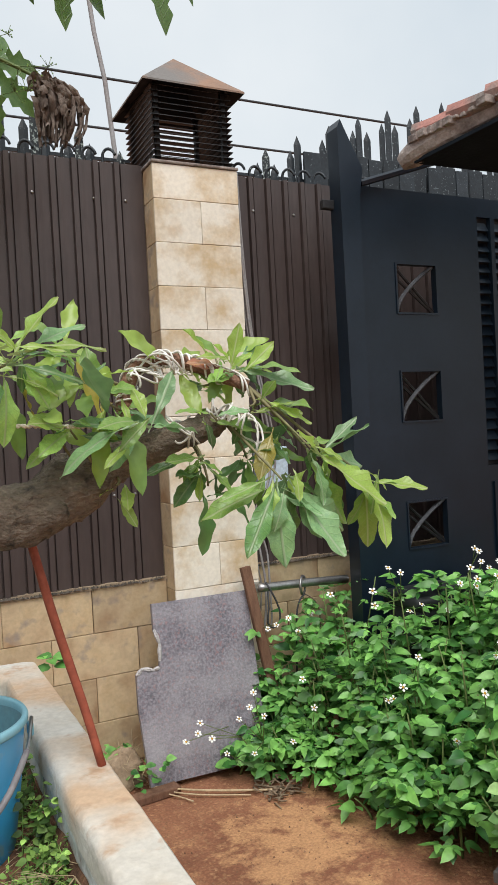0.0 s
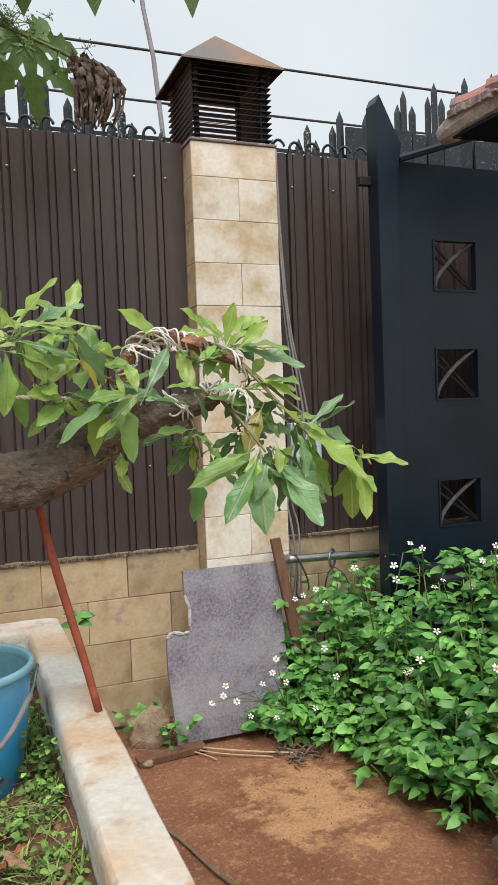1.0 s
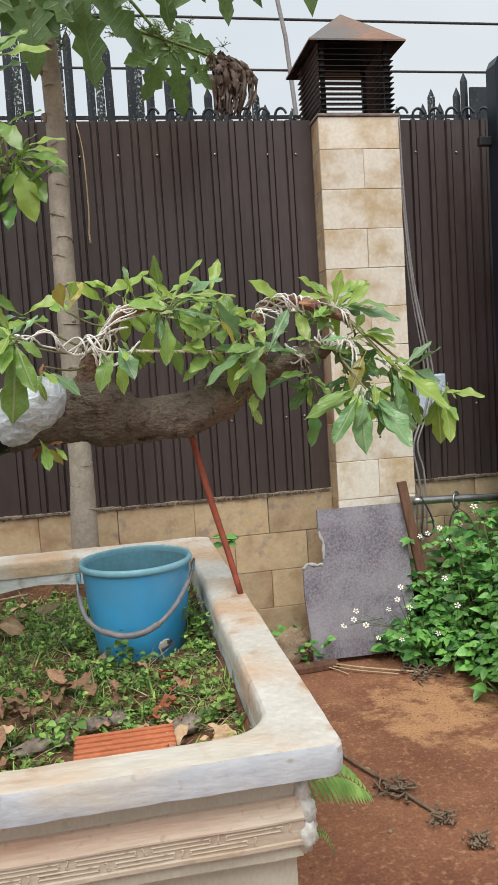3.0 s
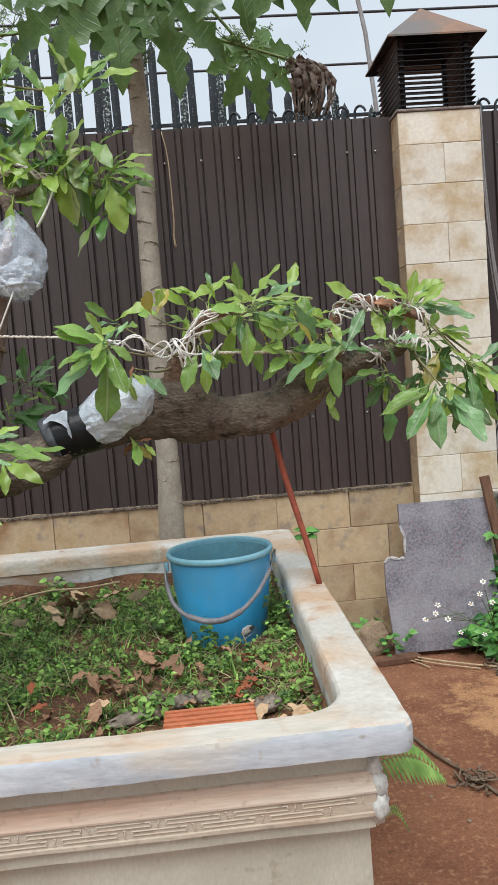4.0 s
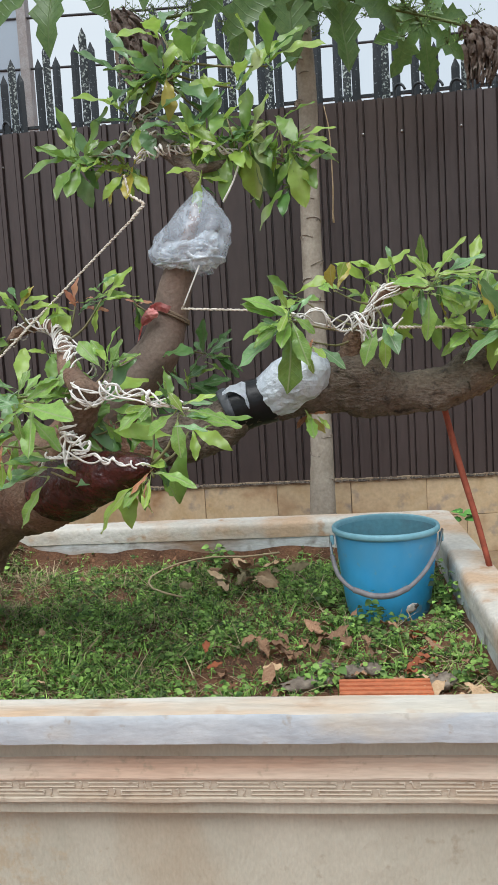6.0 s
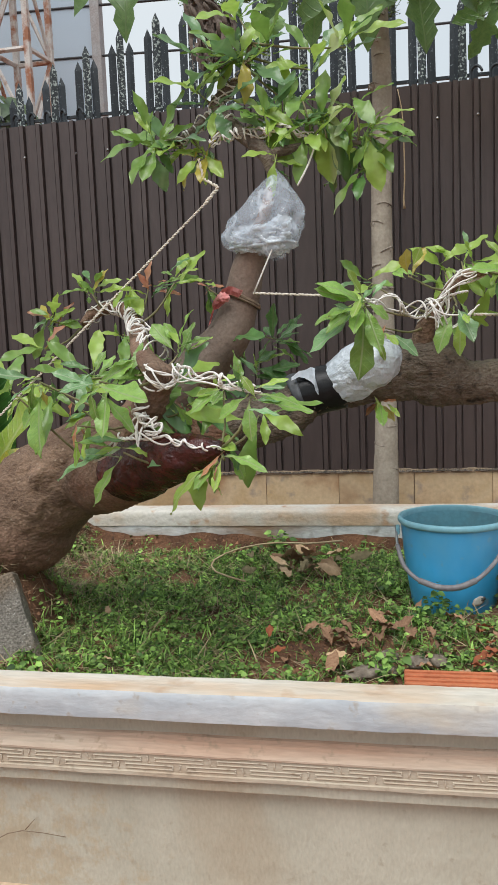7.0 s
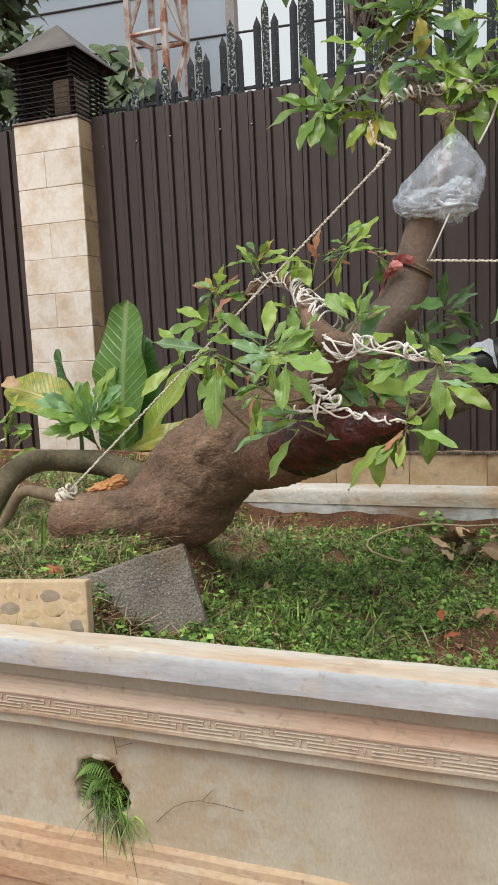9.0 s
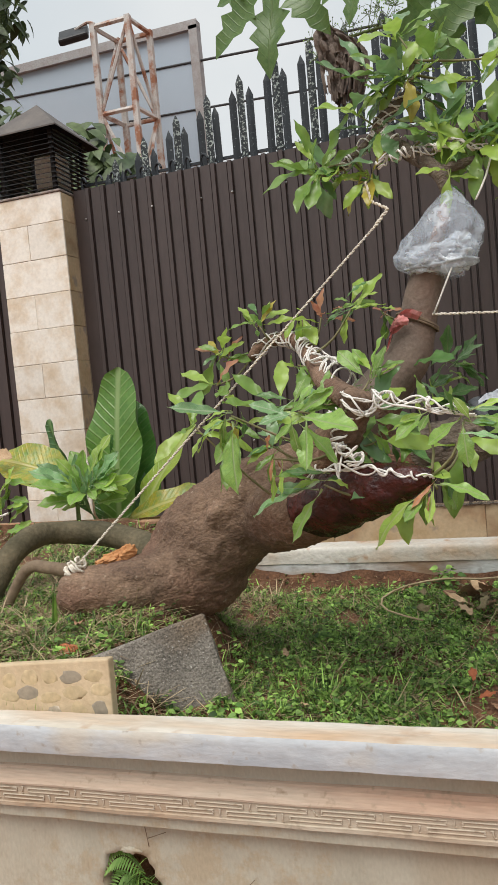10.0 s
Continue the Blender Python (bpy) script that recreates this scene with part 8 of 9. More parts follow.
def blade(verts, faces, at, d, length, w, bend):
    i = len(verts)
    d = Vector(d).normalized()
    s = d.cross(Vector((0, 0, 1)))
    s = s.normalized() if s.length > 1e-3 else Vector((1, 0, 0))
    for t in (0, 0.45, 0.8):
        c = Vector(at) + d * length * t + Vector((0, 0, -bend * length * t * t))
        verts.append(tuple(c - s * w * (1 - t * 0.6))), verts.append(tuple(c + s * w * (1 - t * 0.6)))
    verts.append(tuple(Vector(at) + d * length + Vector((0, 0, -bend * length))))
    faces += [(i, i + 1, i + 3, i + 2), (i + 2, i + 3, i + 5, i + 4), (i + 4, i + 5, i + 6)]


gr = random.Random(31)
verts, faces, dead_v, dead_f, leaf_v, leaf_f = [], [], [], [], [], []


PILES = ((-0.031, 1.268, (0, 1, 0, 5, 0), 0.13), (0.072, 1.323, (0, 1, 0, 0), 0.12), (-0.144, 1.163, (0, 3), 0.08), (-0.004, 1.062, (1, 0), 0.09), (0.321, 1.203, (2, 3), 0.09), (0.262, 1.122, (2, 4, 0), 0.07),
         (0.300, 1.060, (4, 4), 0.11), (0.365, 1.030, (4, 1), 0.12), (0.192, 1.361, (0, 5, 1), 0.09), (0.065, 1.112, (5, 1), 0.12), (0.166, 1.156, (5, 0), 0.10), (0.385, 1.16, (1, 0), 0.07), (0.24, 1.25, (1,), 0.07), (0.13, 1.24, (0, 1), 0.08))


def density(x, y):
    if y > 2.055 and x > -0.75:
        return 0.08
    if min(math.hypot(x - p[0], y - p[1]) - p[3] * 0.45 for p in PILES) < 0:
        return 0.06
    d = 0.52 + 0.95 * noise.noise(Vector((x * 4.2, y * 4.2, 12))) + 0.75 * noise.noise(Vector((x * 11, y * 11, 3)))
    if x > -0.15 and y < 1.35:
        d -= 0.12
    if y > 1.6 or x < -0.2:
        d += 0.24
    if x < -0.72:
        d -= 0.25
    return d


def free_spot(x, y):
    return math.hypot(x - BX, y - BY) > 0.115 and not (0.10 < x < 0.34 and 0.98 < y < 1.09) and not (math.hypot(x + 0.90, y - 1.38) < 0.085) and not (-0.86 < x < -0.64 and 0.95 < y < 1.04)


for k in range(38000):
    x, y = gr.uniform(-1.45, 0.43) if k > 6000 else gr.uniform(-2.1, -1.2), gr.uniform(0.79, 2.10)
    if density(x, y) < gr.random() * 0.9 or not free_spot(x, y):
        continue
    z = soil_height(x, y) - 0.004
    kind = gr.random()
    if x < -0.74 and gr.random() < 0.28:
        kind = 0.6
    if kind < 0.54:
        for j in range(gr.randint(2, 5)):
            d = (gr.uniform(-0.8, 0.8), gr.uniform(-0.8, 0.8), gr.uniform(0.5, 1.1))
            blade(verts, faces, (x, y, z), d, gr.uniform(0.015, 0.060), gr.uniform(0.0009, 0.0025), gr.uniform(0.1, 0.7))
    elif kind < 0.61:
        for j in range(3):
            d = (gr.uniform(-1, 1), gr.uniform(-1, 1), gr.uniform(-0.05, 0.35))
            blade(dead_v, dead_f, (x, y, z + gr.uniform(0.004, 0.02)), d, gr.uniform(0.03, 0.10), gr.uniform(0.0008, 0.0018), gr.uniform(0.0, 0.2))
    else:
        h, small = gr.uniform(0.006, 0.045), gr.random() < 0.60
        lean = Vector((gr.uniform(-0.5, 0.5), gr.uniform(-0.5, 0.5), 1)) * h
        for j in range(gr.randint(5, 8) if small else gr.choice((3, 4))):
            a, up = gr.uniform(0, 6.28), gr.uniform(0.25, 1.0)
            d = Vector((math.cos(a), math.sin(a), gr.uniform(-0.3, 0.45)))
            add_leaflet(leaf_v, leaf_f, basis(Vector((x, y, z)) + lean * up, d, Vector((gr.uniform(-0.9, 0.9), gr.uniform(-1.1, 0.6), 1)), gr.uniform(0.006, 0.012) if small else gr.uniform(0.010, 0.017)), gr.uniform(0.16, 0.34) if small else gr.uniform(0.28, 0.42), 0.2)
for k in range(5000):
    x, y = gr.uniform(-1.45, 0.43), gr.uniform(0.79, 2.10)
    if free_spot(x, y):
        if k % 3 == 0:
            blade(dead_v, dead_f, (x, y, soil_height(x, y) + gr.uniform(0.002, 0.012)), (gr.uniform(-1, 1), gr.uniform(-1, 1), gr.uniform(-0.05, 0.12)), gr.uniform(0.015, 0.06), gr.uniform(0.0006, 0.0014), 0.0)
        else:
            blade(verts, faces, (x, y, soil_height(x, y)), (gr.uniform(-0.9, 0.9), gr.uniform(-0.9, 0.9), gr.uniform(0.2, 1)), gr.uniform(0.012, 0.04), gr.uniform(0.0008, 0.0018), 0.2)
clod_v, clod_f = [], []
for k in range(9000):
    x, y = gr.uniform(-1.45, 0.43), gr.uniform(0.79, 2.10)
    if not free_spot(x, y):
        continue
    i, sz, z = len(clod_v), gr.choice((0.002, 0.003, 0.004, 0.007)), soil_height(x, y)
    a = gr.uniform(0, 6.28)
    for j in range(4):
        w = a + j * 1.57
        clod_v.append((x + math.cos(w) * sz * gr.uniform(0.7, 1.2), y + math.sin(w) * sz * gr.uniform(0.7, 1.2), z - 0.001))
    clod_v.append((x + gr.uniform(-0.3, 0.3) * sz, y + gr.uniform(-0.3, 0.3) * sz, z + sz * gr.uniform(0.8, 1.4)))
    clod_f += [(i, i + 1, i + 4), (i + 1, i + 2, i + 4), (i + 2, i + 3, i + 4), (i + 3, i, i + 4)]
stuff_mesh("soil_crumbs", clod_v, clod_f, I_CLOD, None, "loose reddish soil crumbs in the bed", "soil crumbs")
stuff_mesh("bed_dead_grass", dead_v, dead_f, I_STRAW, None, "dry grass and straw litter in the bed", "dead grass")
# larger weeds by the bucket, the wall and the rim
for x, y, n, h, s in ((0.215, 1.462, 5, 0.105, 0.030), (0.165, 1.47, 4, 0.06, 0.024), (0.26, 1.455, 4, 0.05, 0.024), (0.40, 1.52, 9, 0.12, 0.028), (0.375, 1.46, 7, 0.06, 0.024), (0.41, 1.70, 6, 0.10, 0.026), (-0.26, 2.05, 8, 0.10, 0.036), (-0.35, 1.99, 6, 0.06, 0.03),
                      (0.02, 1.78, 8, 0.05, 0.026), (0.09, 1.12, 6, 0.06, 0.034), (0.40, 1.10, 6, 0.05, 0.024), (-0.42, 1.25, 7, 0.05, 0.024), (-0.56, 1.55, 7, 0.05, 0.026), (-0.10, 2.05, 5, 0.06, 0.026), (0.16, 1.92, 7, 0.07, 0.024), (0.10, 1.62, 7, 0.06, 0.024), (-0.60, 0.93, 7, 0.05, 0.024), (0.24, 1.33, 7, 0.05, 0.022), (0.34, 1.36, 7, 0.05, 0.022)):
    for k in range(n):
        sx, sy = x + gr.gauss(0, 0.016), y + gr.gauss(0, 0.014)
        root = Vector((sx, sy, soil_height(sx, sy) - 0.002))
        rise = Vector((gr.uniform(-0.3, 0.3), gr.uniform(-0.4, 0.1), 1)) * h * gr.uniform(0.6, 1.0)
        blade(verts, faces, root, rise, rise.length, 0.0010, 0.0)
        for j in range(7):
            a, up = gr.uniform(0, 6.28), gr.uniform(0.25, 1.0)
            add_leaflet(leaf_v, leaf_f, basis(root + rise * up, (math.cos(a), math.sin(a), gr.uniform(-0.3, 0.3)), (gr.uniform(-0.7, 0.7), gr.uniform(-1.0, 0.1), 1), s * gr.uniform(0.35, 0.8)), 0.36, 0.25)
stuff_mesh("bed_grass", verts, faces, I_GRASS, None, "tufts of short green grass in the bed", "grass")
stuff_mesh("bed_weeds", leaf_v, leaf_f, I_WEED, None, "low clover-like weeds in the bed", "weeds")
# long grass tufts on the mound side
verts, faces = [], []
for x, y, n, ln in ((-0.47, 1.20, 22, 0.13), (-0.36, 1.12, 14, 0.09), (-0.60, 1.28, 12, 0.09), (-0.56, 0.95, 14, 0.08), (-0.30, 1.55, 14, 0.10), (0.30, 1.26, 16, 0.10), (-0.95, 0.86, 14, 0.06), (-1.02, 1.02, 14, 0.07), (-0.62, 0.90, 10, 0.05), (-0.86, 1.05, 20, 0.06), (0.14, 1.50, 14, 0.09), (-0.62, 1.00, 18, 0.08), (-0.66, 0.90, 16, 0.07), (-0.72, 0.86, 14, 0.06), (-0.58, 1.10, 14, 0.08), (-0.20, 1.25, 16, 0.08), (-0.25, 1.05, 14, 0.07), (-0.50, 1.40, 16, 0.09), (-0.40, 1.62, 14, 0.08), (-0.10, 1.45, 14, 0.07), (-0.58, 0.92, 26, 0.08), (-0.62, 0.89, 30, 0.085), (-0.66, 0.87, 30, 0.08), (-0.70, 0.86, 26, 0.08), (-0.74, 0.85, 22, 0.07), (-0.78, 0.85, 18, 0.07), (-0.74, 0.88, 18, 0.05), (-0.79, 0.85, 22, 0.05), (-0.80, 0.88, 22, 0.05), (-0.78, 0.91, 20, 0.05), (-0.90, 0.92, 20, 0.05), (-0.98, 0.90, 20, 0.06), (-1.05, 0.95, 20, 0.06), (-0.86, 1.14, 22, 0.06), (-0.95, 1.12, 20, 0.06), (-0.78, 1.18, 20, 0.05), (-1.1, 1.06, 18, 0.06), (-0.57, 0.98, 18, 0.07), (-0.72, 1.22, 14, 0.05), (-0.66, 1.20, 12, 0.06)):
    for k in range(n):
        d = (gr.uniform(-0.9, 0.9), gr.uniform(-0.9, 0.6), gr.uniform(0.4, 1.0))
        blade(verts, faces, (x + gr.gauss(0, 0.02), y + gr.gauss(0, 0.02), soil_height(x, y)), d, ln * gr.uniform(0.6, 1.1), gr.uniform(0.0012, 0.0032), gr.uniform(0.3, 0.9))
for k in range(420):
    x, y = gr.uniform(-1.2, 0.42), gr.uniform(0.80, 2.08)
    if density(x, y) < 0.45 + 0.3 * gr.random() or not free_spot(x, y):
        continue
    for j in range(gr.randint(5, 10)):
        blade(verts, faces, (x + gr.gauss(0, 0.006), y + gr.gauss(0, 0.006), soil_height(x, y) - 0.002), (gr.uniform(-0.9, 0.9), gr.uniform(-0.9, 0.7), gr.uniform(0.4, 1.1)), gr.uniform(0.03, 0.075), gr.uniform(0.0012, 0.0028), gr.uniform(0.2, 0.8))
for k in range(46):
    blade(verts, faces, (gr.choice((-0.90, -0.95, -1.02)) + gr.gauss(0, 0.02), 0.774, 0.74), (gr.uniform(-0.5, 0.5), -0.05, 1), gr.uniform(0.10, 0.155), 0.0012, gr.uniform(0.05, 0.25))
for k in range(3):
    blade(verts, faces, (-1.03 + gr.gauss(0, 0.006), 1.06, soil_height(-1.03, 1.06)), (gr.uniform(-0.12, 0.12), 0.0, 1), 0.11 * gr.uniform(0.7, 1.1), 0.008, 0.05)
stuff_mesh("long_grass", verts, faces, I_GRASS, None, "longer bent grass tufts in the bed", "grass")

# dry leaves in the bed
DRY = [to_mesh("dry_leaf", leaf_bm(0.22, c, f * 0.9, 0.055, s, 18, 0.80, 0.03, 1.05, 0.015, 0.3), m) for c, f, s, m in
       ((0.3, 0.6, 1, M_DEAD), (-0.35, -0.3, 2, M_DEAD), (0.5, 0.4, 3, M_DEADRED), (-0.2, 0.5, 4, M_DEADRED), (0.22, -0.16, 5, M_DEADPALE), (0.5, 0.7, 6, M_DEAD))]
DRY_SPOTS = ((-0.963, 1.03, 0, 0.11), (0.285, 0.975, 4, 0.11), (0.345, 0.965, 4, 0.12), (0.365, 1.02, 4, 0.10), (0.318, 1.16, 2, 0.10), (0.26, 1.10, 3, 0.08), (0.290, 1.115, 2, 0.08), (0.335, 1.03, 4, 0.12), (0.385, 0.99, 4, 0.12), (0.294, 1.13, 2, 0.07), (0.33, 1.15, 3, 0.06), (0.30, 1.28, 2, 0.08), (0.33, 1.31, 3, 0.06), (0.27, 1.19, 2, 0.05), (0.153, 1.322, 0, 0.10), (0.10, 1.30, 1, 0.09),
             (0.07, 1.39, 0, 0.10), (0.10, 1.36, 1, 0.09), (0.05, 1.43, 0, 0.07), (-0.045, 1.31, 0, 0.09), (-0.03, 1.27, 5, 0.10), (-0.02, 1.34, 0, 0.08), (-0.16, 1.205, 3, 0.06), (-0.15, 1.23, 0, 0.05), (0.02, 1.14, 4, 0.08),
             (0.20, 1.20, 5, 0.08), (0.24, 1.40, 0, 0.07), (0.15, 1.44, 1, 0.07), (0.36, 1.20, 1, 0.08), (-0.62, 1.42, 4, 0.06), (-0.30, 0.98, 0, 0.04), (-0.47, 1.05, 4, 0.05))
for x, y, k, s in DRY_SPOTS:
    ob = tagged(new("dry_leaf", DRY[k]), ("dry brown curled leaf in the bed", "dry brown curled leaf in the bed", "rust-red dry leaf in the bed", "rust-red dry leaf in the bed", "pale tan dry leaf in the bed", "dry brown curled leaf in the bed")[k], "dry leaf", "dry leaves")
    ob.matrix_basis = Matrix.Translation((x, y, soil_height(x, y) + 0.038)) @ pose(0, 0, 0, gr.uniform(-8, 12), gr.uniform(-25, 25), gr.uniform(0, 360)) @ Matrix.Scale(s * 0.64, 4)
for px, py, kinds, s in PILES:
    for j, k in enumerate(kinds):
        x, y = px + gr.gauss(0, 0.030), py + gr.gauss(0, 0.024)
        ob = tagged(new("dry_leaf", DRY[k]), ("dry brown curled leaf in the bed", "dry brown curled leaf in the bed", "rust-red dry leaf in the bed", "rust-red dry leaf in the bed", "pale tan dry leaf in the bed", "dry brown curled leaf in the bed")[k], "dry leaf", "dry leaves")
        ob.matrix_basis = Matrix.Translation((x, y, soil_height(x, y) + 0.016 + 0.008 * j)) @ pose(0, 0, 0, gr.uniform(-6, 14), gr.uniform(-22, 22), gr.uniform(0, 360)) @ pose(0, 0, 0) @ Matrix.Translation((0, -s * 0.45, 0)) @ Matrix.Scale(s * gr.uniform(0.36, 0.64), 4)
# withered leaf heap with its pale stalk
heap = thing("withered_leaf_heap", (-0.12, 1.80, 0.72), "heap of shrivelled brown papaya leaf in the bed", "dead leaf")
for k in range(34):
    b = leaf_bm(0.20, gr.uniform(-0.5, 0.7), gr.uniform(-0.9, 0.9), 0.045, 50 + k, 12, 0.9, 0.03, 1.0, 0.03, 0.4)
    b.transform(Matrix.Translation((-0.12 + gr.gauss(0, 0.075), 1.80 + gr.gauss(0, 0.045), 0.742 + gr.uniform(0, 0.032))) @ pose(0, 0, 0, gr.uniform(-25, 25), gr.uniform(-50, 50), gr.uniform(0, 360)) @ Matrix.Scale(gr.uniform(0.05, 0.08), 4))
    part("crumpled_lobe", b, (M_DEADOLIVE, M_DEADPALE, M_DEAD, M_DEADOLIVE)[k % 4], heap, "", True)
straw(((-0.30, 1.66, 0.735), (-0.40, 1.72, 0.745), (-0.43, 1.83, 0.75), (-0.36, 1.92, 0.765), (-0.25, 1.95, 0.775), (-0.15, 1.90, 0.785), (-0.04, 1.92, 0.79)), 0.0030, "pale bent leaf stalk in the bed", M_STRAW)

for x, y, rx, ry, turn, k in ((0.068, 1.118, 0.060, 0.020, 28, 1), (0.164, 1.177, 0.030, 0.024, 70, 2), (0.322, 1.070, 0.034, 0.026, 20, 3), (0.205, 1.192, 0.024, 0.020, 130, 4), (0.10, 1.20, 0.022, 0.018, 0, 5)):
    solo("stone", blob(bmesh.new(), (0, 0, 0), (rx, ry, 0.014), 0.4, 30, k, 20, 12), M_SLATE, "flat grey-brown stone half sunk in the bed", "stone", "stones in the bed", smooth=True).matrix_basis = pose(x, y, soil_height(x, y) + 0.010, gr.uniform(-6, 14), gr.uniform(-12, 12), turn)

brick = thing("terracotta_brick", (0.215, 1.03, 0.72), "ribbed orange terracotta brick lying in the bed", "brick")
bm = nb(0.13, 0.305, 0.965, 1.045, 0.690, 0.752, 0.004)
part("body", bm, M_TERRA, brick)
for k in range(5):
    part("rib", nb(0.131, 0.304, 0.960, 0.966, 0.696 + 0.0115 * k, 0.702 + 0.0115 * k, 0.001), M_TERRA, brick)
for k in range(4):
    part("rib", nb(0.131, 0.304, 0.972 + 0.019 * k, 0.980 + 0.019 * k, 0.751, 0.756, 0.001), M_TERRA, brick)

b = nb(-0.150, 0.108, -0.045, 0.045, -0.120, 0.060, 0.006)
for v in b.verts:
    if v.co.z < 0:
        v.co.x -= 0.10 if v.co.x < -0.1 else 0.0
        v.co.z = -0.130 - 0.18 * (v.co.x - 0.02) if v.co.x < 0.02 else -0.140 + 0.20 * (v.co.x - 0.02)
bmesh.ops.subdivide_edges(b, edges=b.edges[:], cuts=7, use_grid_fill=True)
worn(b, 0.0030, 17)
worn(b, 0.0012, 90)
b.transform(pose(-0.757, 1.012, 0.850, -16, -14, 26))
solo("concrete_block", b, M_BLOCK, "rough grey concrete block propped under the root", "concrete block")

edging = thing("pebble_tile", (-0.9, 0.79, 0.80), "cream cement tile set with pebbles, standing behind the rim", "tile")
em = pose(-0.752, 0.790, 0.815, -6, -2.5, 4)
b = nb(-0.30, 0.0, -0.012, 0.012, 0.0, 0.117, 0.003)
b.transform(em)
part("tile", b, M_PEBBLE_PALE, edging)
pr = random.Random(8)
for k in range(20):
    x, z = -0.02 - 0.044 * (k % 7) - pr.uniform(0, 0.012), 0.025 + 0.034 * (k // 7) + pr.uniform(-0.006, 0.006)
    b = blob(bmesh.new(), (x, -0.0115, z), (pr.uniform(0.015, 0.026), 0.0010, pr.uniform(0.011, 0.019)), 0.25, 1.5, k, 14, 8)
    b.transform(em)
    part("pebble", b, M_PEBBLE_DARK if pr.random() < 0.2 else M_PEBBLE, edging, "", True)
solo("brick_shard", blob(bmesh.new(), (-0.955, 0.98, 0.868), (0.028, 0.016, 0.028), 0.4, 1.6, 2, 14, 9), M_TERRA, "broken orange brick shard on the mound", "brick shard", smooth=True)
solo("wood_chip", blob(bmesh.new(), (0, 0, 0), (0.044, 0.024, 0.013), 0.45, 14, 4, 24, 14), M_CUT, "fresh orange wood chip on the sawn root", "wood chip").matrix_basis = pose(-0.985, 1.27, 1.012, 8, -14, 25)
solo("wood_chip", blob(bmesh.new(), (0, 0, 0.008), (0.022, 0.016, 0.018), 0.4, 16, 9, 20, 12), M_CUT, "fresh orange wood chip on the sawn root", "wood chip").matrix_basis = pose(-0.945, 1.27, 1.016, 8, -22, 45)
solo("arched_root", tube(bmesh.new(), ((-1.36, 1.20, 0.84, 0.028), (-1.325, 1.25, 0.95, 0.028), (-1.305, 1.31, 1.022, 0.030), (-1.288, 1.38, 1.050, 0.033), (-1.262, 1.46, 1.046, 0.033), (-1.177, 1.52, 1.030, 0.034), (-1.084, 1.52, 1.012, 0.035), (-1.005, 1.49, 0.992, 0.040), (-0.92, 1.45, 0.95, 0.05)), 16, 0.012, 0.06, 18, True, 0.14), M_ROOT,
     "dark arched surface root of the leaning tree", "root", smooth=True)
solo("surface_root", tube(bmesh.new(), ((-1.28, 1.20, 0.88, 0.012), (-1.192, 1.2, 1.0, 0.014), (-1.13, 1.2, 1.006, 0.015), (-1.06, 1.21, 0.99, 0.017)), 12, 0.012, 0.06, 18), M_TWIG, "thin pale surface root", "root", smooth=True)

# weeds and a fern on the planter's outer face
verts, faces = [], []
for k in range(150):
    d = (gr.uniform(-0.9, 1.0), gr.uniform(-0.7, 0.1), gr.uniform(-0.5, 0.9))
    blade(verts, faces, (-0.728 + gr.gauss(0, 0.022), 0.768, 0.532 + gr.gauss(0, 0.018)), d, gr.uniform(0.02, 0.06), gr.uniform(0.0007, 0.0020), gr.uniform(0.2, 0.9))
for k in range(36):
    d = (gr.uniform(-0.2, 1.0), gr.uniform(-0.5, -0.1), gr.uniform(-0.5, 0.5))
    blade(verts, faces, (-0.700 + gr.gauss(0, 0.020), 0.750, 0.505 + gr.gauss(0, 0.008)), d, gr.uniform(0.03, 0.07), gr.uniform(0.0007, 0.0018), gr.uniform(0.5, 1.3))
for k in range(7):
    blade(verts, faces, (-0.705 + gr.gauss(0, 0.014), 0.742, 0.49), (gr.uniform(-0.3, 0.3), -0.1, -1), gr.uniform(0.03, 0.085), 0.0011, gr.uniform(0.0, 0.2))
stuff_mesh("crevice_grass", verts, faces, I_GRASS, None, "grass growing out of the broken planter wall", "grass")


def fern(base, tip, width, label):
    base, tip = Vector(base), Vector(tip)
    verts, faces = [], []
    n = 17
    for k in range(n):
        t = (k + 0.5) / n
        c = base.lerp(tip, t) + Vector((0, 0, 0.03 * math.sin(math.pi * t)))
        d = (tip - base).normalized()
        for s in (-1, 1):
            side = d.cross(Vector((0.1, -0.6, 0.8))).normalized() * s
            ln = width * (math.sin(math.pi * (0.12 + 0.86 * t)) ** 0.8) + 0.004
            add_leaflet(verts, faces, basis(c, side + d * 0.5, (0.1, -0.6, 0.8), ln), 0.085, 0.25)
    f = thing("fern", base, label, "fern", "ferns")
    stuff_mesh("frond", verts, faces, I_FERN, f)
    part("midrib", tube(bmesh.new(), [(*base, 0.002), (*(base.lerp(tip, 0.5) + Vector((0, 0, 0.03))), 0.0016), (*tip, 0.001)], 5, 0.03), M_STEM, f)


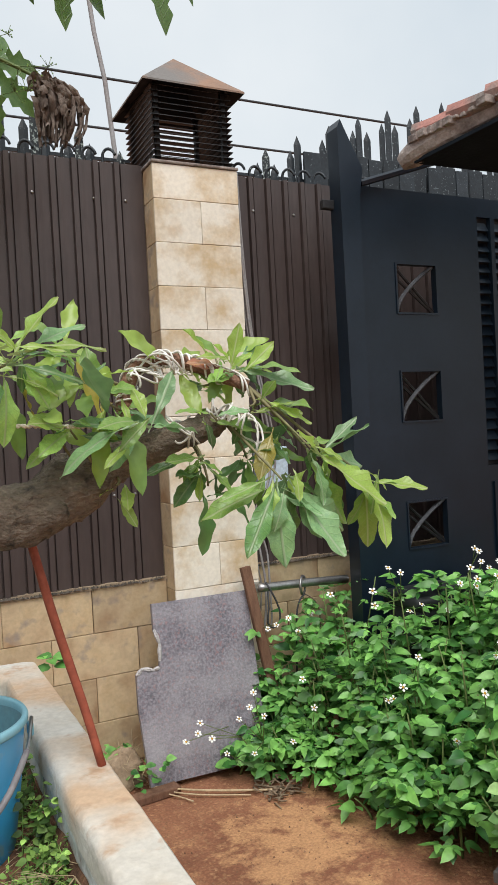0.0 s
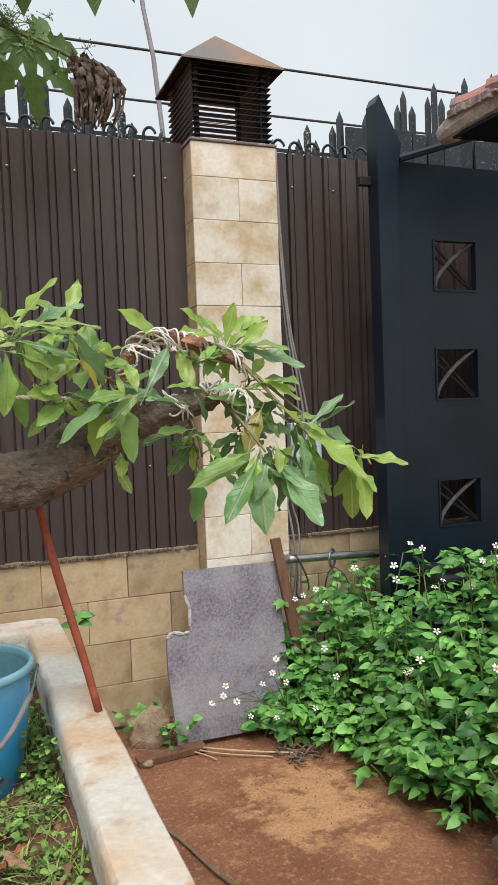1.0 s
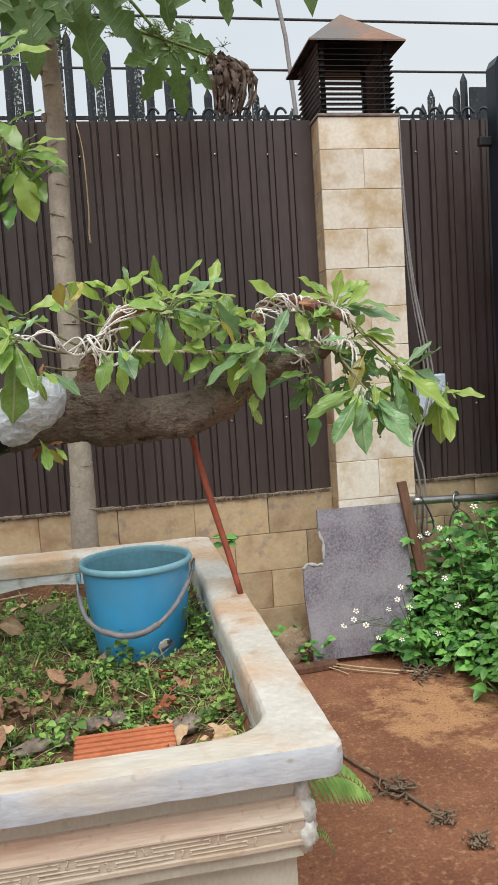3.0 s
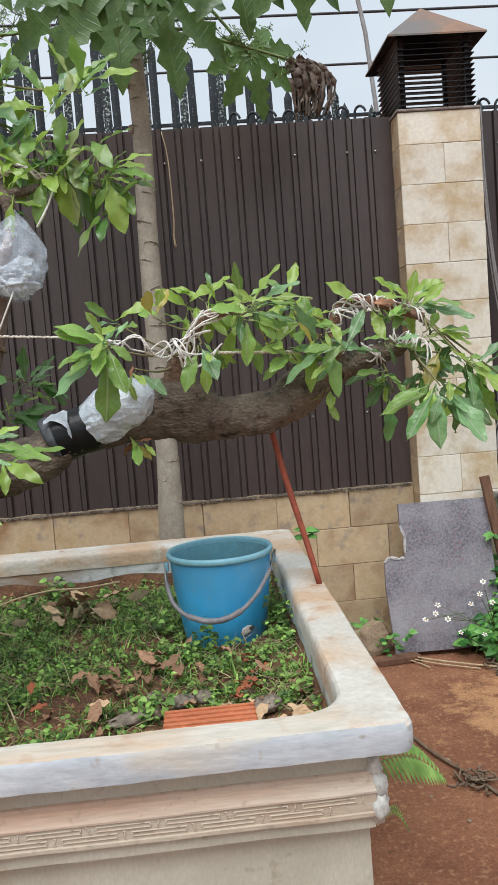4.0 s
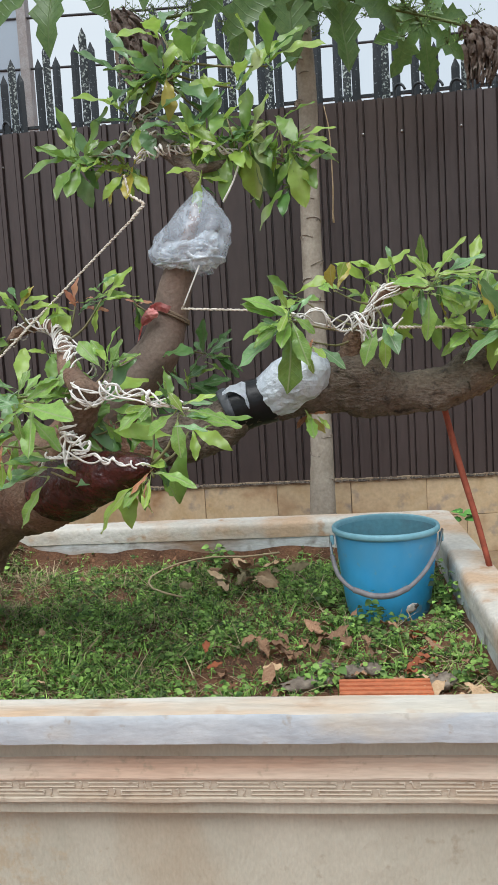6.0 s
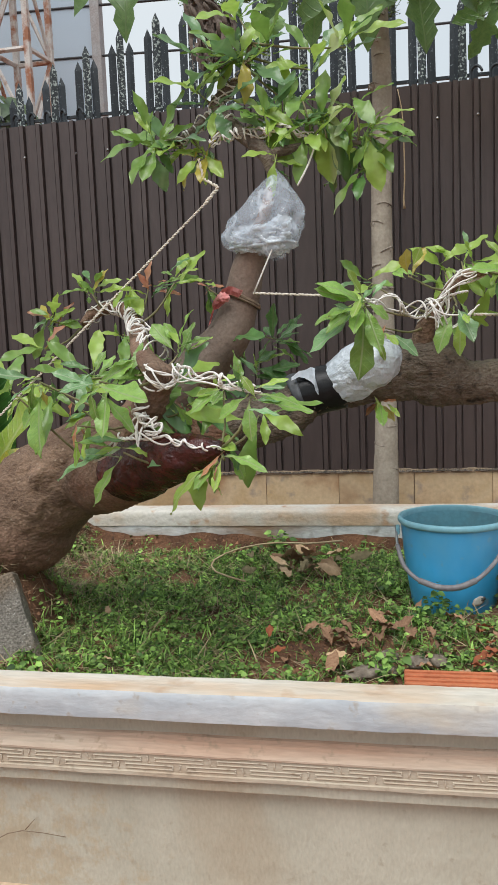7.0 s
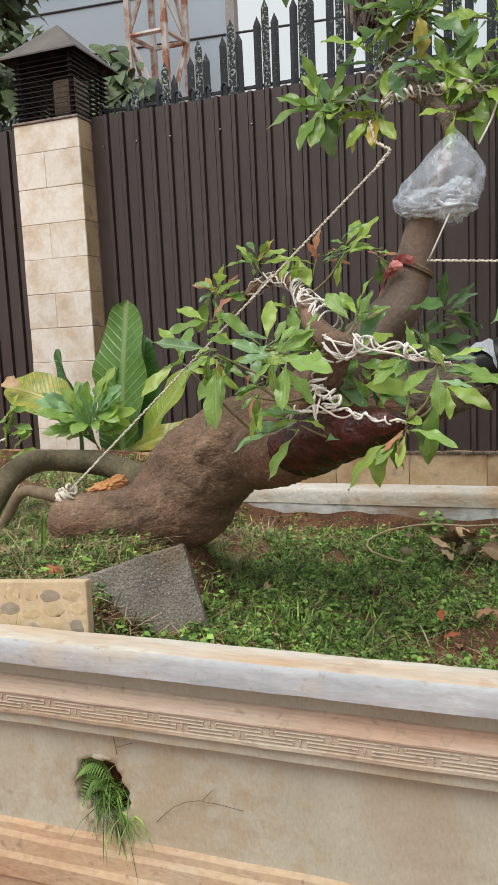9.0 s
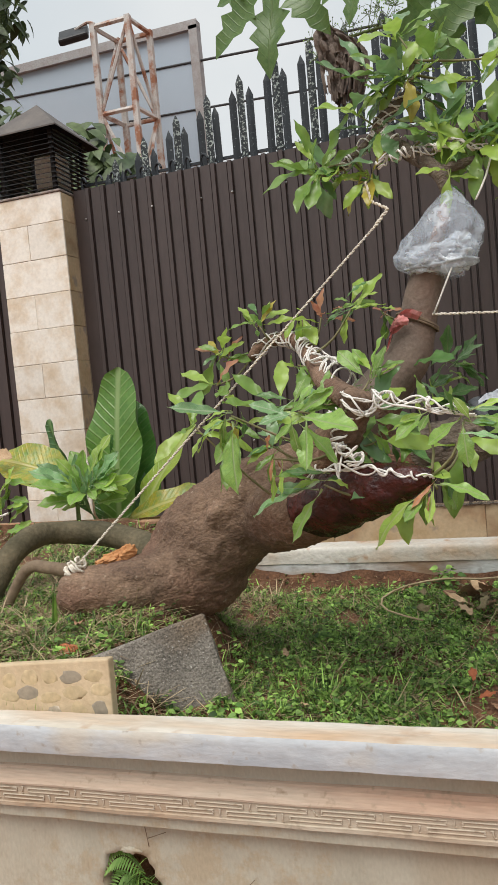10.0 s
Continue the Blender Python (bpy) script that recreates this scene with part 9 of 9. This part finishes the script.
fern((0.490, 0.86, 0.700), (0.655, 0.99, 0.585), 0.052, "bright green fern frond under the rim's corner")
fern((0.505, 0.88, 0.59), (0.558, 0.90, 0.545), 0.008, "small drooping fern under the rim's corner")
fern((-0.722, 0.775, 0.560), (-0.782, 0.748, 0.566), 0.022, "small fern in the broken planter wall")
fern((-0.735, 0.775, 0.545), (-0.770, 0.742, 0.515), 0.020, "small fern in the broken planter wall")
for pts in (((-0.62, 0.748, 0.505), (-0.58, 0.742, 0.545), (-0.53, 0.742, 0.565), (-0.45, 0.744, 0.558)), ((-0.525, 0.744, 0.566), (-0.505, 0.742, 0.588)), ((-0.69, 0.745, 0.625), (-0.692, 0.74, 0.665)), ((-0.69, 0.745, 0.64), (-0.655, 0.742, 0.655))):
    straw(pts, 0.0007, "thin dry vine on the planter wall", M_TWIG)
# crack stains and a green shoot under the hole
verts, faces = [], []
for x, y, n, s in ((0.60, 2.60, 12, 0.05), (0.98, 3.28, 26, 0.045), (1.06, 3.12, 14, 0.045), (0.92, 3.2, 18, 0.05), (1.12, 3.05, 14, 0.04)):
    for k in range(n):
        c = Vector((x + gr.gauss(0, 0.045), y + gr.gauss(0, 0.03), gr.uniform(0.03, 0.14)))
        a = gr.uniform(0, 6.28)
        add_leaflet(verts, faces, basis(c, (math.cos(a), math.sin(a), gr.uniform(-0.2, 0.3)), (gr.uniform(-0.3, 0.3), -0.6, 1), s * gr.uniform(0.6, 1.1)), 0.4, 0.2)
for k in range(9):
    a = gr.uniform(0, 6.28)
    add_leaflet(verts, faces, basis((0.585 + gr.gauss(0, 0.012), 2.34, 0.80 + gr.uniform(-0.02, 0.02)), (math.cos(a), math.sin(a), 0.1), (0, -0.7, 1), 0.05), 0.3, 0.2)
stuff_mesh("foot_weeds", verts, faces, I_BUSH, None, "green weeds at the foot of the wall", "weeds")
verts, faces = [], []
for k in range(240):
    x = gr.gauss(1.02, 0.07)
    blade(verts, faces, (x, gr.uniform(3.12, 3.33), gr.uniform(0.0, 0.12)), (gr.uniform(-1, 1), gr.uniform(-0.8, 0.4), gr.uniform(-0.2, 0.7)), gr.uniform(0.05, 0.14), 0.0012, 0.2)
stuff_mesh("straw_litter", verts, faces, I_STRAW, None, "dry straw heaped at the wall", "straw")

# ---- broad-leaved plant behind the bed ----
plant = thing("broad_leaf_plant", (-1.56, 2.42, 0.0), "lush plant with broad ribbed upright leaves", "plant")
L_BIGD = leaf_mat("broad_dark_leaf", (0.045, 0.135, 0.030), (0.075, 0.19, 0.040), (0.16, 0.27, 0.09), rib_width=0.02, veins=0.3, vein_step=0.03)
L_BIGY = leaf_mat("broad_yellowing_leaf", (0.56, 0.46, 0.05), (0.22, 0.36, 0.06), (0.50, 0.46, 0.16), rib_width=0.025, veins=0.3, vein_step=0.03)
L_BIGL = leaf_mat("broad_yellow_green_leaf", (0.26, 0.40, 0.06), (0.34, 0.42, 0.07), (0.44, 0.50, 0.20), rib_width=0.02, veins=0.25, vein_step=0.03)
for base, tip, up, width, curve, fold, m in (
        ((-1.575, 2.42, 0.86), (-1.54, 2.40, 1.57), (-0.10, -1, 0.1), 0.172, 0.10, 0.20, L_BIG), ((-1.54, 2.46, 0.85), (-1.475, 2.46, 1.42), (0.3, -1, 0.2), 0.165, 0.10, 0.35, L_BIGD),
        ((-1.70, 2.46, 0.92), (-1.96, 2.46, 1.37), (-0.5, -0.8, 0.3), 0.085, 0.15, 0.7, L_BIGD), ((-1.69, 2.32, 1.10), (-2.04, 2.26, 1.275), (0.25, -0.9, 0.75), 0.25, 0.22, 0.25, L_BIGY),
        ((-1.49, 2.38, 0.88), (-1.23, 2.34, 1.33), (-0.5, -0.9, 0.4), 0.115, 0.16, 0.35, L_BIGL), ((-1.46, 2.28, 0.945), (-1.13, 2.26, 1.10), (-0.2, -0.8, 0.7), 0.15, 0.25, 0.3, L_BIGY),
        ((-1.50, 2.42, 0.86), (-1.40, 2.44, 1.16), (0.3, -1, 0.2), 0.16, 0.2, 0.3, L_BIGD), ((-1.62, 2.44, 0.86), (-1.70, 2.46, 1.22), (-0.3, -1, 0.2), 0.16, 0.2, 0.3, L_BIGD)):
    d = Vector(tip) - Vector(base)
    ob = part("broad_leaf", leaf_bm(width, curve, fold, 0.022, int(width * 1000), 26, 0.95, 0.05, 0.62, 0.012, 0.25), m, plant, "", True)
    ob.matrix_basis = basis(base, d, up, d.length)
ob = part("withered_tip", leaf_bm(0.30, 0.3, 0.4, 0.05, 4, 14, 0.9, 0.02, 0.7, 0.03, 0.5), M_DEADPALE, plant, "dry brown leaf tip", True)
ob.matrix_basis = basis((-1.935, 2.25, 1.225), Vector((-0.10, -0.01, 0.03)), (0.25, -0.9, 0.75), 0.10)
part("stem", tube(bmesh.new(), ((-1.56, 2.42, 0.0, 0.03), (-1.555, 2.42, 0.5, 0.03), (-1.55, 2.42, 0.86, 0.025)), 10, 0.05), M_STEM, plant, "", True)
weed = thing("leafy_weed", (-1.66, 2.25, 0.84), "low weed with narrow grey-green leaves", "weed")
for k in range(46):
    a = k * 2.4
    b = Vector((-1.60 + 0.035 * math.cos(a), 2.22 + 0.02 * math.sin(a), 1.02 + 0.0022 * k))
    d = Vector((math.cos(a), -0.35 + 0.45 * math.sin(a), gr.uniform(0.0, 1.5)))
    ob = new("leaf", leaf_shape(("G", "L", "B", "G")[k % 4], 0.36, k % 4))
    hang(ob, weed)
    ob.matrix_basis = basis(b, d, (gr.uniform(-0.4, 0.4), -0.7, 0.8), gr.uniform(0.11, 0.20))
for k in range(30):
    a = k * 2.4
    b = Vector((-1.84 + 0.05 * math.cos(a), 1.98, 0.94 + 0.007 * k))
    ob = new("leaf", leaf_shape("G" if k % 2 else "L", 0.34, k % 4))
    hang(ob, weed)
    ob.matrix_basis = basis(b, (math.cos(a), -0.4, gr.uniform(-0.2, 0.9)), (gr.uniform(-0.3, 0.3), -0.7, 0.8), gr.uniform(0.10, 0.15))
part("stem", tube(bmesh.new(), ((-1.66, 2.25, 0.70, 0.01), (-1.65, 2.23, 0.95, 0.009), (-1.64, 2.22, 1.18, 0.006)), 7, 0.05), M_STEM, weed, "", True)
binding("white wire wound round a low sawn shoot", (((-1.36, 1.30, 0.98, 0.016), (-1.37, 1.28, 1.05, 0.014), (-1.35, 1.27, 1.10, 0.01)), 4, 2, 31), (((-1.42, 1.25, 1.09, 0.005), (-1.36, 1.27, 1.10, 0.006), (-1.30, 1.30, 1.125, 0.003)), 6, 2, 32))
kerb = thing("ribbed_brick_edging", (-1.55, 2.28, 0.8), "row of ribbed terracotta bricks along the back of the bed", "brick edging")
for k in range(5):
    b = nb(-0.115, 0.115, -0.05, 0.05, -0.09, 0.045, 0.004)
    b.transform(pose(-1.98 + 0.235 * k, 2.262, 0.905, 0, 0, 0))
    br_ = part("brick", b, M_TERRA_OLD, kerb)
    for j in range(8):
        part("rib", nb(-2.08 + 0.235 * k + 0.027 * j, -2.068 + 0.235 * k + 0.027 * j, 2.208, 2.213, 0.83, 0.945), M_TERRA_OLD, br_)

# ---- beyond the fence ----
tower = thing("lattice_tower", (-3.53, 7.2, 0.0), "rusting white steel lattice tower beyond the fence", "tower")
C4 = ((-3.74, 7.0), (-3.34, 7.0), (-3.28, 7.4), (-3.66, 7.4))
for x, y in C4:
    part("leg", nb(x - 0.028, x + 0.028, y - 0.028, y + 0.028, 0, 5.43), M_TRUSS, tower)
for j in range(6):
    z = 5.40 - j * 0.90
    for i in range(4):
        a, b = C4[i], C4[(i + 1) % 4]
        part("rung", tube(bmesh.new(), [(*a, z, 0.026), (*b, z, 0.026)], 5, 2), M_TRUSS, tower)
        if z > 0.9:
            lo, hi = (z, z - 0.90) if (i + j) % 2 else (z - 0.90, z)
            part("brace", tube(bmesh.new(), [(*a, lo, 0.020), (*b, hi, 0.020)], 5, 2), M_TRUSS, tower)
board = thing("billboard_back", (-4.4, 8.0, 0.0), "back of a large blue-grey board on posts", "billboard")
part("panel", nb(-6.6, -2.99, 8.0, 8.06, 2.6, 5.66), M_BOARD, board)
for x0, x1, z0, z1 in ((-6.6, -2.93, 5.62, 5.72), (-3.03, -2.93, 2.6, 5.66)):
    part("frame_bar", nb(x0, x1, 7.95, 8.08, z0, z1), M_GALV, board)
for x in (-6.3, -3.3):
    part("post", nb(x - 0.08, x + 0.08, 8.07, 8.23, 0, 5.6), M_GALV, board)
flood = thing("floodlight", (-3.95, 7.0, 5.3), "dark floodlight on an arm of the tower", "floodlight")
b = nb(-0.16, 0.16, -0.15, 0.15, -0.035, 0.035, 0.02)
b.transform(pose(-3.96, 6.98, 5.36, 42, -10, 16))
part("housing", b, M_BOXTOP, flood)
b = nb(-0.13, 0.13, -0.12, 0.12, -0.041, -0.036)
b.transform(pose(-3.96, 6.98, 5.36, 42, -10, 16))
part("glass", b, M_LAMPGLASS, flood, "dusty glass face")
part("arm", tube(bmesh.new(), ((-3.95, 7.0, 5.42, 0.015), (-3.80, 7.0, 5.46, 0.015), (-3.72, 7.0, 5.43, 0.015)), 6, 0.2), M_TRUSS, flood)
solo("galvanised_pole", tube(bmesh.new(), ((1.60, 4.5, 0.0, 0.016), (1.52, 4.5, 3.0, 0.015), (1.43, 4.5, 3.75, 0.014), (1.28, 4.5, 5.2, 0.014)), 8, 0.5), M_GALV, "thin leaning metal pole beyond the fence", "pole", smooth=True)
for z0, dz, r in ((5.19, 0.0, 0.014), (4.66, -0.02, 0.013)):
    pts = [(-9.0 + 2.0 * k, 8.0, z0 + (0.20 - 0.055 * k if k < 5 else -0.02) + 0.002 * (k - 8) ** 2) for k in range(13)]
    solo("overhead_cable", wire(bmesh.new(), pts, r, 6, 0.5), M_CABLE, "overhead cable strung across the sky", "cable", "overhead cables", smooth=True)

fr = random.Random(77)


def far_tree(name, base, crown, n, seed, label):
    t = thing(name, base, label, "tree", "trees beyond the fence")
    x, y, z = base
    part("trunk", tube(bmesh.new(), ((x, y, 0, 0.14), (x + 0.05, y, 1.6, 0.11), (x - 0.05, y, 3.0, 0.08)), 10, 0.2, 0.1, 4), M_BARK, t, "", True)
    bm = bmesh.new()
    vs, fs = [], []
    for cx, cy, cz, r in crown:
        tube(bm, [(x, y, 2.4, 0.05), ((x + cx) / 2, (y + cy) / 2, (2.4 + cz) / 2 + 0.1, 0.035), (cx, cy, cz, 0.015)], 6, 0.2, 0.1, 6)
        for k in range(n):
            d = Vector((fr.gauss(0, 1), fr.gauss(0, 1), fr.gauss(0, 0.8))).normalized() * r * fr.uniform(0.5, 1.08)
            p = Vector((cx, cy, cz)) + d
            a = fr.uniform(0, 6.28)
            add_leaflet(vs, fs, basis(p, (math.cos(a), math.sin(a), -0.55), (d.x, d.y - 0.3, d.z + r), fr.uniform(0.12, 0.24)), 0.24, 0.3)
    part("limbs", bm, M_BARK, t, "", True)
    stuff_mesh("crown", vs, fs, I_FAR, t, "clumps of dull green leaves")


far_tree("street_tree", (-3.4, 4.6, 0), ((-2.95, 4.4, 2.85, 0.40), (-2.75, 4.5, 3.10, 0.34), (-2.52, 4.5, 2.98, 0.30), (-3.25, 4.5, 3.2, 0.42), (-2.62, 4.3, 2.70, 0.26)), 260, 1, "leafy tree close behind the fence")
far_tree("street_tree", (-5.4, 6.4, 0), ((-4.75, 6.1, 4.9, 0.5), (-4.6, 6.2, 5.5, 0.5), (-5.2, 6.2, 5.1, 0.6), (-4.9, 6.1, 4.3, 0.5), (-5.4, 6.3, 5.8, 0.6)), 300, 2, "taller drooping tree beyond the fence")


# ---- tiles of the pillars and of the low wall ----
def tile_mesh(w, h, d, bevel=0.0025):
    return to_mesh("tile", nb(-w / 2, w / 2, -d / 2, d / 2, -h / 2, h / 2, bevel), M_TILE, False)


TILES = {}


def tile(parent, x, y, z, w, h, turn=0.0, material=None, d=0.012):
    key = (round(w, 3), round(h, 3), material.name if material else "")
    if key not in TILES:
        me = tile_mesh(w, h, d)
        if material:
            me.materials[0] = material
        TILES[key] = me
    ob = new("tile", TILES[key])
    hang(ob, parent)
    ob.matrix_basis = pose(x + random.uniform(-0.0006, 0.0006), y + random.uniform(-0.0012, 0.0012), z, random.uniform(-0.25, 0.25), random.uniform(-0.15, 0.15), turn + random.uniform(-0.25, 0.25))


for px, pil in zip(PILLARS, pillar_things):
    levels, skin = ROWS_Z + [0.0], (None if px > 0 else M_TILE_PALE)
    for k, (z1, z0) in enumerate(zip(levels, levels[1:])):
        h, zc = z1 - z0 - 0.0018, (z1 + z0) / 2
        if k % 2 == 0:
            tile(pil, px, 3.275, zc, 0.399, h, 0.0, skin)
        else:
            split = 0.015 if px > 0 else -0.02
            tile(pil, px - 0.1 + split / 2, 3.275, zc, 0.1985 + split, h, 0.0, skin)
            tile(pil, px + 0.1 + split / 2, 3.275, zc, 0.1985 - split, h, 0.0, skin)
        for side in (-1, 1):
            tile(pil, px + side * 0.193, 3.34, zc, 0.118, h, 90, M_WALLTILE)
for (a, b) in WALL_RUNS:
    for row in range(4):
        z1, z0 = 0.775 - 0.19 * row, 0.585 - 0.19 * row
        off = 0.963 if row % 2 == 0 else 0.785
        k0 = math.floor((a - off) / 0.37)
        for k in range(k0, k0 + 14):
            x0, x1 = max(a + 0.001, off + 0.37 * k), min(b - 0.001, off + 0.37 * (k + 1))
            if x1 - x0 > 0.03:
                tile(wall, (x0 + x1) / 2, 3.386, (z0 + z1) / 2, x1 - x0 - 0.0022, z1 - z0 - 0.0022, 0, M_WALLTILE)
